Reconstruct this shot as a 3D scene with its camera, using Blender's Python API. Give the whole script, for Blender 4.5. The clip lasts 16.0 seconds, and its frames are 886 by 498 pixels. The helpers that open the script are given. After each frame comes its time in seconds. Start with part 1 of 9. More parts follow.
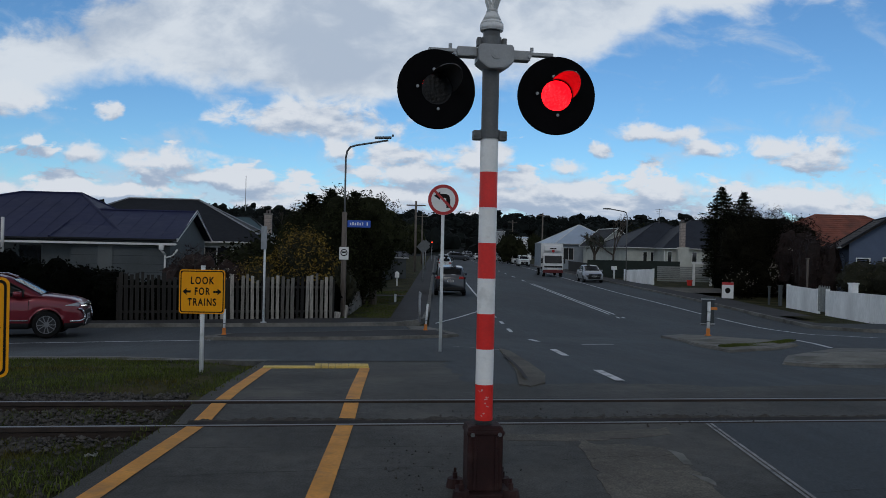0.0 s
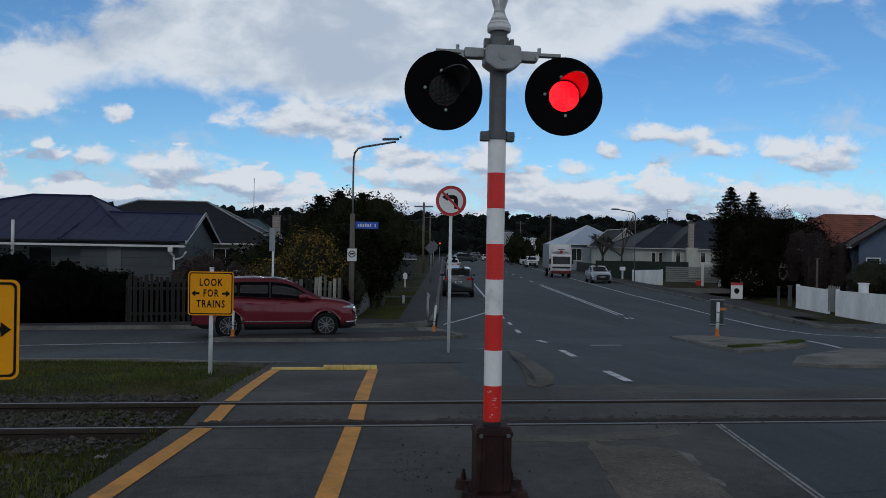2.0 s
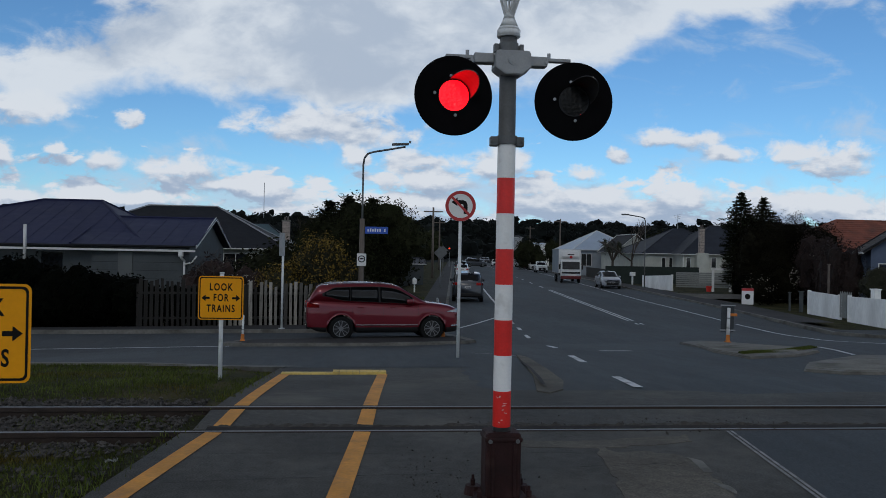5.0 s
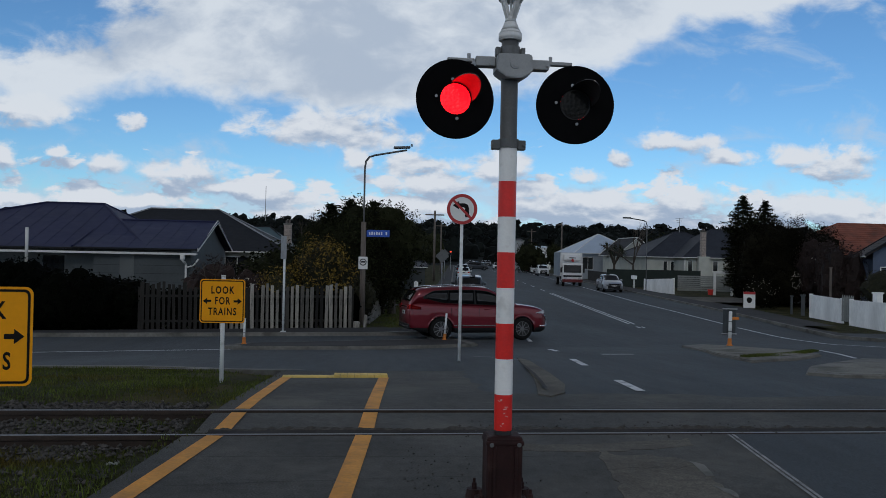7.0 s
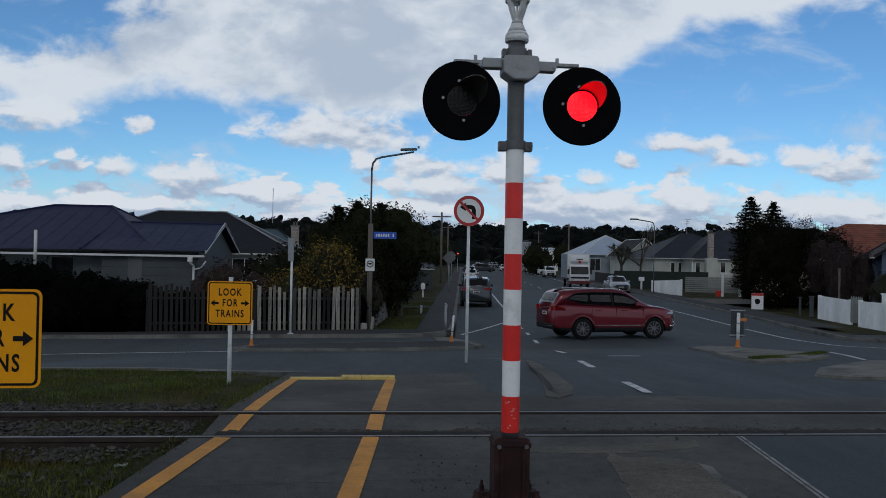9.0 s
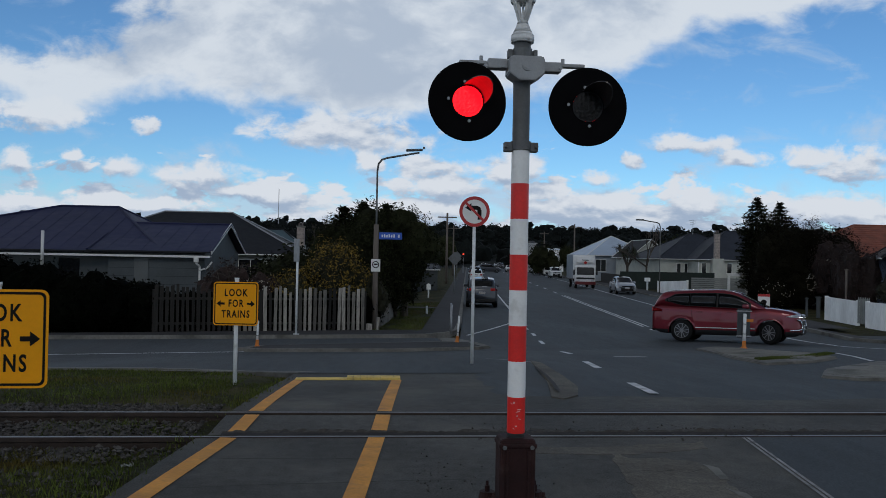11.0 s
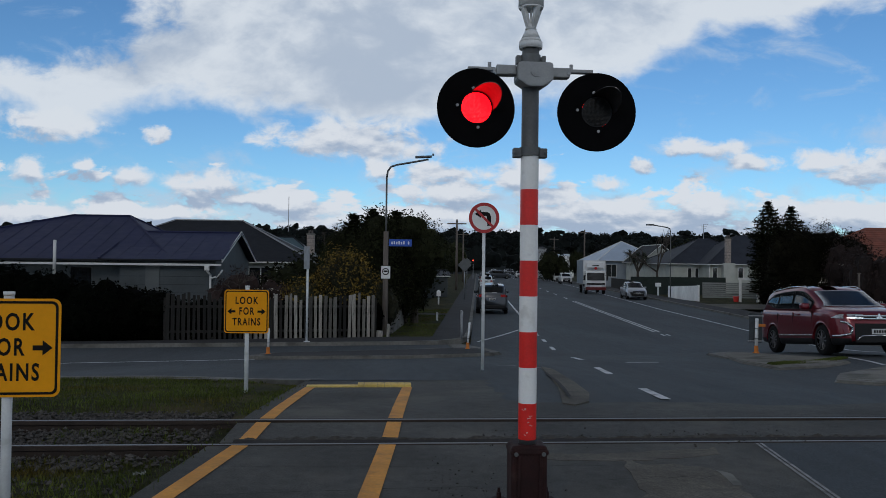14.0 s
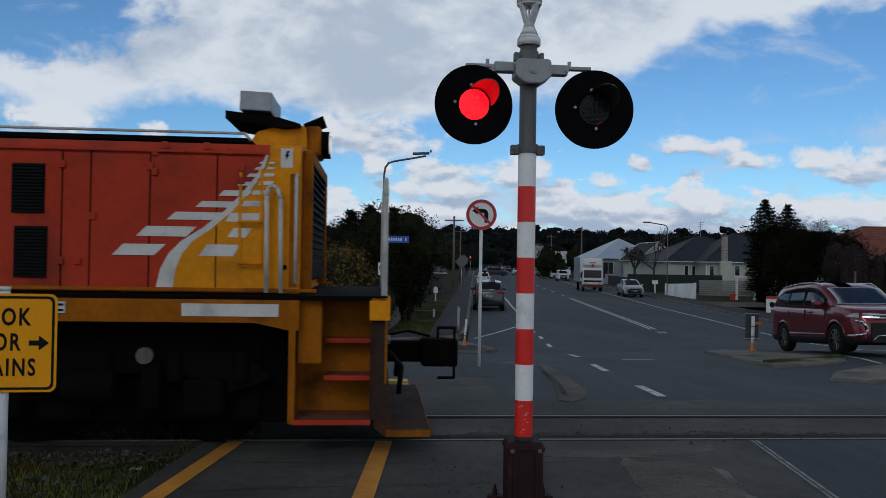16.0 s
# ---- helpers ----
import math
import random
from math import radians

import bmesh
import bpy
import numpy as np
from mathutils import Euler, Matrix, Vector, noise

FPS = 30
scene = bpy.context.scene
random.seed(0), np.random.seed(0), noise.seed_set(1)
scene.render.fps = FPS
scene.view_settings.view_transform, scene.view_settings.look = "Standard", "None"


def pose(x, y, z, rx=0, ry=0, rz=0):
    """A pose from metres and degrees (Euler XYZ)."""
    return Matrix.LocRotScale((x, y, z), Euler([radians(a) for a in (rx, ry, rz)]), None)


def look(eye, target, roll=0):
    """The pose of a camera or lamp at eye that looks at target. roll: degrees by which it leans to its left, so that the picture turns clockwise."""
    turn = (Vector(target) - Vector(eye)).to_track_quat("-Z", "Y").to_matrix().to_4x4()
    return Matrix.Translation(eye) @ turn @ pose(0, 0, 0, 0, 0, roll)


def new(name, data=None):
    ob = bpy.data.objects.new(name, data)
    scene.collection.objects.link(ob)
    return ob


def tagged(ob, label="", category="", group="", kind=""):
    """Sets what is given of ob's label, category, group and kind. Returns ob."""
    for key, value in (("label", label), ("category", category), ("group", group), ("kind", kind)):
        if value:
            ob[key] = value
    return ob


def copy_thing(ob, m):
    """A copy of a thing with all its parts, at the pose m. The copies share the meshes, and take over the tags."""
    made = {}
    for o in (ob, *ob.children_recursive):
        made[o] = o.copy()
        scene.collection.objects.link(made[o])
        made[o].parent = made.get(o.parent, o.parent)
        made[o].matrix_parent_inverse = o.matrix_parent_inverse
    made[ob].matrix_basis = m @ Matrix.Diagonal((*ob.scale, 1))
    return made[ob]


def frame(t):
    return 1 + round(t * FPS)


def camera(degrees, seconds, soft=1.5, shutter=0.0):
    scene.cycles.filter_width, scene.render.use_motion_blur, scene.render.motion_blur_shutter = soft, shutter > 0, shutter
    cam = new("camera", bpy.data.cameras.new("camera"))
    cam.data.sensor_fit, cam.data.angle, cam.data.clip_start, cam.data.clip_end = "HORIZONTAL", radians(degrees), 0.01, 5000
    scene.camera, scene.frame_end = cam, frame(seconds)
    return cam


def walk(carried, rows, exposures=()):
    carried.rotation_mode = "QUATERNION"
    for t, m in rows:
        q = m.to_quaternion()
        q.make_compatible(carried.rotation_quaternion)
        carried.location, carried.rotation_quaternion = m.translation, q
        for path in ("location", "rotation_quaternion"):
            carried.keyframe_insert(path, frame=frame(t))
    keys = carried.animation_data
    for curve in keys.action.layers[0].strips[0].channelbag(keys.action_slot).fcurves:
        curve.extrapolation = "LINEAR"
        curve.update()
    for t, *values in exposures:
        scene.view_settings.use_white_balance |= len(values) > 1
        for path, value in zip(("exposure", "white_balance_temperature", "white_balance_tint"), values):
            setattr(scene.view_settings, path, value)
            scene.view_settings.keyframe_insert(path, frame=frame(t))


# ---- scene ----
# ---- camera ----
cam = camera(57.65, 16.0, soft=0.75, shutter=0.06)
EYE = (0.0, 0.0, 1.63)
TURNS = [
    (0.0, 89.84, -1.20, -7.447), (0.5, 89.841, -1.204, -7.557), (1.0, 89.935, -1.184, -7.524),
    (1.5, 89.929, -1.002, -7.083), (2.0, 89.911, -1.015, -6.883), (2.5, 90.07, -1.146, -7.07),
    (3.0, 90.393, -1.052, -6.949), (3.5, 90.364, -0.972, -6.934), (4.0, 90.245, -0.935, -6.607),
    (6.5, 90.359, -1.177, -6.06), (7.0, 90.486, -1.135, -6.104), (7.5, 90.55, -1.028, -5.857),
    (8.0, 90.528, -1.061, -5.917), (8.5, 90.609, -1.077, -5.879), (9.0, 90.602, -1.039, -5.609),
    (11.5, 90.641, -0.978, -5.039), (12.0, 90.612, -0.67, -4.625), (12.5, 90.69, -0.686, -4.656),
    (13.0, 90.838, -0.624, -4.771), (13.5, 90.938, -0.709, -4.65), (14.0, 91.093, -0.653, -4.511),
    (14.5, 91.072, -0.517, -4.508), (15.0, 91.06, -0.503, -4.366), (15.5, 90.975, -0.647, -4.455),
    (16.0, 90.859, -0.884, -4.717)]
walk(cam, [(t, pose(*EYE, rx, ry, rz)) for t, rx, ry, rz in TURNS])

# ---- world, sun, exposure ----
scene.view_settings.exposure = 0.0
SUN_EL, SUN_AZ = 34.0, 158.0          # degrees; azimuth from +Y towards -X


def build_world():
    w = bpy.data.worlds.new("sky")
    scene.world = w
    w.use_nodes = True
    nt = w.node_tree
    nt.nodes.clear()
    N, L = nt.nodes.new, nt.links.new

    def mth(op, a, b=None, c=None):
        n = N("ShaderNodeMath")
        n.operation = op
        for k, v in enumerate((a, b, c)):
            if v is None:
                continue
            if isinstance(v, (int, float)):
                n.inputs[k].default_value = v
            else:
                L(v, n.inputs[k])
        return n.outputs[0]

    def step(x, lo, hi):
        n = N("ShaderNodeMapRange")
        n.interpolation_type = "SMOOTHSTEP"
        L(x, n.inputs[0])
        n.inputs[1].default_value, n.inputs[2].default_value = lo, hi
        return n.outputs[0]

    def fbm(vec, scale, detail, rough=0.55, dist=0.0):
        n = N("ShaderNodeTexNoise")
        L(vec, n.inputs["Vector"])
        n.inputs["Scale"].default_value, n.inputs["Detail"].default_value = scale, detail
        n.inputs["Roughness"].default_value, n.inputs["Distortion"].default_value = rough, dist
        return n.outputs[0]

    def mix(f, a, b):
        n = N("ShaderNodeMix")
        n.data_type = "RGBA"
        L(f, n.inputs[0])
        for k, v in ((6, a), (7, b)):
            if isinstance(v, tuple):
                n.inputs[k].default_value = (*v, 1)
            else:
                L(v, n.inputs[k])
        return n.outputs[2]

    def comb(x, y, z):
        n = N("ShaderNodeCombineXYZ")
        for k, v in enumerate((x, y, z)):
            if isinstance(v, (int, float)):
                n.inputs[k].default_value = v
            else:
                L(v, n.inputs[k])
        return n.outputs[0]

    tc = N("ShaderNodeTexCoord")
    rot = N("ShaderNodeVectorRotate")
    rot.rotation_type = "Z_AXIS"
    L(tc.outputs["Generated"], rot.inputs["Vector"])
    rot.inputs["Angle"].default_value = radians(5.92)
    sep = N("ShaderNodeSeparateXYZ")
    L(rot.outputs[0], sep.inputs[0])
    x, y, z = sep.outputs
    zc = mth("MAXIMUM", z, 0.012)
    px_, py_ = mth("DIVIDE", x, zc), mth("DIVIDE", y, zc)
    # clear sky
    sky = N("ShaderNodeTexSky")
    sky.sky_type = "NISHITA"
    sky.sun_disc = False
    sky.sun_elevation, sky.sun_rotation = radians(SUN_EL), radians(-SUN_AZ)
    sky.air_density, sky.dust_density, sky.ozone_density = 1.0, 0.0, 4.0
    hue = N("ShaderNodeMix")
    hue.data_type, hue.blend_type = "RGBA", "MULTIPLY"
    hue.inputs[0].default_value = 1.0
    L(sky.outputs[0], hue.inputs[6])
    hue.inputs[7].default_value = (0.062, 0.088, 0.104, 1)
    blue = hue.outputs[2]
    # seen ahead: heaps at their bearings and heights (u, v: tangents ahead), half width, half height
    yc = mth("MAXIMUM", y, 0.05)
    u, v = mth("DIVIDE", x, yc), mth("DIVIDE", z, yc)
    heaps = (
        (-0.138, 0.155, 0.12, 0.029), (-0.164, 0.159, 0.067, 0.023), (-0.421, 0.106, 0.04, 0.017), (-0.313, 0.097, 0.072, 0.022),
        (-0.103, 0.118, 0.022, 0.015), (-0.019, 0.113, 0.071, 0.018), (0.079, 0.11, 0.051, 0.026), (0.294, 0.146, 0.074, 0.015),
        (0.358, 0.13, 0.038, 0.014), (0.492, 0.128, 0.081, 0.023), (0.17, 0.073, 0.088, 0.021), (0.305, 0.074, 0.059, 0.018),
        (0.481, 0.069, 0.11, 0.024), (-0.545, 0.113, 0.024, 0.02), (-0.484, 0.118, 0.022, 0.01), (-0.529, 0.057, 0.065, 0.014),
        (-0.252, 0.076, 0.061, 0.013), (-0.381, 0.16, 0.02, 0.013), (-0.523, 0.17, 0.075, 0.022), (0.22, 0.124, 0.017, 0.012),
        (0.178, 0.102, 0.031, 0.011), (-0.011, 0.088, 0.063, 0.019), (-0.074, 0.057, 0.118, 0.018), (-0.383, 0.059, 0.094, 0.01))
    flat = comb(u, v, 0.0)
    curl = N("ShaderNodeTexNoise")
    L(flat, curl.inputs["Vector"])
    curl.inputs["Scale"].default_value, curl.inputs["Detail"].default_value, curl.inputs["Roughness"].default_value = 24.0, 6.0, 0.6

    def vec(op, a, b, c=None):
        n = N("ShaderNodeVectorMath")
        n.operation = op
        for k, val in enumerate((a, b, c)):
            if val is None:
                continue
            if isinstance(val, tuple):
                n.inputs[k].default_value = val
            else:
                L(val, n.inputs[k])
        return n.outputs["Value"] if op == "LENGTH" else n.outputs[0]

    swirl = vec("MULTIPLY_ADD", curl.outputs["Color"], (0.036, 0.022, 0.0), (-0.018, -0.011, 0.0))
    bent_uv = vec("ADD", flat, swirl)

    def field(at):
        near = None
        for cu, cv, hu, hv in heaps:
            d = vec("LENGTH", vec("MULTIPLY_ADD", at, (1 / hu, 1 / hv, 0.0), (-cu / hu, -cv / hv, 0.0)), None)
            near = d if near is None else mth("SMOOTH_MIN", near, d, 0.25)
        return mth("SUBTRACT", 1.0, near)

    stretch_uv = comb(mth("MULTIPLY", u, 0.62), v, 0.3)
    billow = mth("SUBTRACT", fbm(stretch_uv, 34.0, 8, 0.58, 0.3), 0.5)
    here, above = field(bent_uv), field(vec("ADD", bent_uv, (0.0, 0.010, 0.0)))
    low_n = fbm(comb(mth("MULTIPLY", u, 0.42), v, 1.7), 30.0, 8, 0.56, 0.2)
    low_up = fbm(comb(mth("MULTIPLY", u, 0.42), mth("ADD", v, 0.007), 1.7), 30.0, 8, 0.56, 0.2)
    bank = mth("ADD", mth("MULTIPLY", mth("SUBTRACT", low_n, 0.53), 6.0), mth("SUBTRACT", mth("MULTIPLY", step(v, 0.105, 0.040), 0.95), mth("MULTIPLY", step(v, 0.09, 0.17), 1.2)))
    puff = step(mth("ADD", mth("MAXIMUM", here, bank), mth("MULTIPLY", billow, 2.2)), -0.05, 0.50)
    lit = mth("ADD", mth("ADD", mth("SUBTRACT", here, above), mth("MULTIPLY", billow, 1.3)), mth("MULTIPLY", mth("SUBTRACT", low_n, low_up), 3.0))
    puff_col = mix(step(lit, -0.60, 0.34), (0.345, 0.435, 0.575), (0.675, 0.72, 0.785))
    # thin veils between the heaps, thicker towards the horizon
    veil_n = fbm(comb(mth("MULTIPLY", u, 0.5), v, 0.7), 20.0, 7, 0.6, 0.4)
    veil = mth("MULTIPLY", step(mth("ADD", veil_n, mth("MULTIPLY", step(v, 0.13, 0.03), 0.19)), 0.50, 0.78), 0.78)
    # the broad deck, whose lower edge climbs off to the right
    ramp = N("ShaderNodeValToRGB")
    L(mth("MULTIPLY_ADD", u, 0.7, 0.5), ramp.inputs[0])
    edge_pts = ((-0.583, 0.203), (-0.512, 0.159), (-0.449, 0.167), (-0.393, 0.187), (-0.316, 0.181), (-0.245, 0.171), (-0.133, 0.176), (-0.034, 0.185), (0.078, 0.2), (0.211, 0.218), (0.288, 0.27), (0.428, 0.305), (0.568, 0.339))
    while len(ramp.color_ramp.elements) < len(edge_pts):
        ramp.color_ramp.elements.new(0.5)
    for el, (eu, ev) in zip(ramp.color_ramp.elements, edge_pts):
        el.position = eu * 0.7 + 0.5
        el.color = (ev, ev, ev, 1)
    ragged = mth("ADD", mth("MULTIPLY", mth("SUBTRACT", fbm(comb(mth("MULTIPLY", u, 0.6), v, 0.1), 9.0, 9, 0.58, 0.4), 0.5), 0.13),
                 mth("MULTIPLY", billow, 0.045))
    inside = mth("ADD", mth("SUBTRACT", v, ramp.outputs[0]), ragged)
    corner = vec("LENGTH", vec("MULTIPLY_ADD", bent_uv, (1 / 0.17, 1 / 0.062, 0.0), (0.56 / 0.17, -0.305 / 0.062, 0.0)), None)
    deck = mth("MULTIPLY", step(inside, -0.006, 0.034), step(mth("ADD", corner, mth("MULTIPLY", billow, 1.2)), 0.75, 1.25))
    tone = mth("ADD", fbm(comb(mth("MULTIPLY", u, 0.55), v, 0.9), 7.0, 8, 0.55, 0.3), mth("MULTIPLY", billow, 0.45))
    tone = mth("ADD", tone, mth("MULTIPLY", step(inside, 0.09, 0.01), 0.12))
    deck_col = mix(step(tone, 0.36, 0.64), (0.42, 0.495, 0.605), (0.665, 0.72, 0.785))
    ahead = mix(veil, blue, (0.46, 0.57, 0.72))
    ahead = mix(puff, ahead, puff_col)
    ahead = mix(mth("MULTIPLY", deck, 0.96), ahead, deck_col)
    # overhead and behind, out of view: the deck goes on, greyed overhead to dim the ground
    plane = comb(mth("MULTIPLY", px_, 0.9), mth("MULTIPLY", py_, 0.62), 0.0)
    over_col = mix(step(fbm(plane, 0.9, 7, 0.55), 0.36, 0.68), (0.46, 0.53, 0.65), (0.77, 0.81, 0.88))
    over_col = mix(step(z, 0.34, 0.72), over_col, (0.16, 0.172, 0.188))
    over = mix(step(fbm(plane, 0.55, 9, 0.56, 0.25), 0.36, 0.52), blue, over_col)
    front = mth("MULTIPLY", step(y, 0.25, 0.5), step(z, 0.44, 0.34))
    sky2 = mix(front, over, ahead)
    bg = N("ShaderNodeBackground")
    bg.inputs[1].default_value = 1.0
    L(sky2, bg.inputs[0])
    out = N("ShaderNodeOutputWorld")
    L(bg.outputs[0], out.inputs[0])


build_world()
sun = new("sun", bpy.data.lights.new("sun", "SUN"))
sun.data.energy, sun.data.angle, sun.data.color = 0.35, radians(16), (1.0, 0.96, 0.9)
sun.matrix_world = pose(0, 0, 50, 90 - SUN_EL, 0, SUN_AZ)
_d = Vector((-math.sin(radians(SUN_AZ)) * math.cos(radians(SUN_EL)), math.cos(radians(SUN_AZ)) * math.cos(radians(SUN_EL)), math.sin(radians(SUN_EL))))
sun.matrix_world = look(_d * 60, (0, 0, 0))

# ---- materials ----


def mat(name, base, rough=0.6, metal=0.0, var=0.18, scale=3.0, bump=0.15, bscale=60.0, spec=0.5, rnd=0.0, island=0.0,
        dirt=None, dirt_amt=0.0, dirt_scale=2.0, stretch=(1, 1, 1), emit=None, emit_s=0.0, coat=0.0, bdist=0.004, grain=0.0):
    m = bpy.data.materials.new(name)
    m.use_nodes = True
    nt = m.node_tree
    N, L = nt.nodes.new, nt.links.new
    b = nt.nodes["Principled BSDF"]
    b.inputs["Roughness"].default_value, b.inputs["Metallic"].default_value = rough, metal
    b.inputs["Specular IOR Level"].default_value = spec
    b.inputs["Coat Weight"].default_value = coat
    b.inputs["Coat Roughness"].default_value = 0.05
    tc = N("ShaderNodeTexCoord")
    mp = N("ShaderNodeMapping")
    mp.inputs["Scale"].default_value = stretch
    L(tc.outputs["Object"], mp.inputs[0])

    def noise_tex(sc, det):
        n = N("ShaderNodeTexNoise")
        n.inputs["Scale"].default_value, n.inputs["Detail"].default_value = sc, det
        L(mp.outputs[0], n.inputs["Vector"])
        return n.outputs[0]

    def mul(f, lo, hi, colour):
        r = N("ShaderNodeMapRange")
        r.inputs[1].default_value, r.inputs[2].default_value = 0.3, 0.7
        r.inputs[3].default_value, r.inputs[4].default_value = lo, hi
        L(f, r.inputs[0])
        x = N("ShaderNodeMix")
        x.data_type, x.blend_type = "RGBA", "MULTIPLY"
        x.inputs[0].default_value = 1.0
        L(colour, x.inputs[6])
        L(r.outputs[0], x.inputs[7])
        return x.outputs[2]

    rgb = N("ShaderNodeRGB")
    rgb.outputs[0].default_value = (*base, 1)
    col = rgb.outputs[0]
    if var:
        col = mul(noise_tex(scale, 6), 1 - var, 1 + var, col)
        col = mul(noise_tex(scale * 11, 4), 1 - var * 0.6, 1 + var * 0.6, col)
    if grain:
        col = mul(noise_tex(75.0, 3), 1 - grain, 1 + grain, col)
    if dirt:
        r = N("ShaderNodeMapRange")
        r.interpolation_type = "SMOOTHSTEP"
        r.inputs[1].default_value, r.inputs[2].default_value = 0.5, 0.72
        r.inputs[4].default_value = dirt_amt
        L(noise_tex(dirt_scale, 8), r.inputs[0])
        x = N("ShaderNodeMix")
        x.data_type = "RGBA"
        L(r.outputs[0], x.inputs[0])
        L(col, x.inputs[6])
        x.inputs[7].default_value = (*dirt, 1)
        col = x.outputs[2]
    if rnd or island:
        src = N("ShaderNodeObjectInfo").outputs["Random"] if rnd else N("ShaderNodeNewGeometry").outputs["Random Per Island"]
        a = rnd or island
        r = N("ShaderNodeMapRange")
        r.inputs[3].default_value, r.inputs[4].default_value = 1 - a, 1 + a
        L(src, r.inputs[0])
        x = N("ShaderNodeMix")
        x.data_type, x.blend_type = "RGBA", "MULTIPLY"
        x.inputs[0].default_value = 1.0
        L(col, x.inputs[6])
        L(r.outputs[0], x.inputs[7])
        col = x.outputs[2]
    L(col, b.inputs["Base Color"])
    if var:
        r = N("ShaderNodeMapRange")
        r.inputs[3].default_value, r.inputs[4].default_value = max(rough - 0.12, 0.02), min(rough + 0.12, 1)
        L(noise_tex(scale * 4, 3), r.inputs[0])
        L(r.outputs[0], b.inputs["Roughness"])
    if bump:
        bm_ = N("ShaderNodeBump")
        bm_.inputs["Strength"].default_value, bm_.inputs["Distance"].default_value = bump, bdist
        L(noise_tex(bscale, 5), bm_.inputs["Height"])
        L(bm_.outputs[0], b.inputs["Normal"])
    if emit:
        b.inputs["Emission Color"].default_value = (*emit, 1)
        b.inputs["Emission Strength"].default_value = emit_s
    return m


def glass_mat(name, tint, rough=0.05):
    m = bpy.data.materials.new(name)
    m.use_nodes = True
    b = m.node_tree.nodes["Principled BSDF"]
    b.inputs["Base Color"].default_value = (*tint, 1)
    b.inputs["Roughness"].default_value = rough
    b.inputs["Specular IOR Level"].default_value = 0.6
    b.inputs["Coat Weight"].default_value = 0.25
    b.inputs["Coat Roughness"].default_value = 0.02
    return m


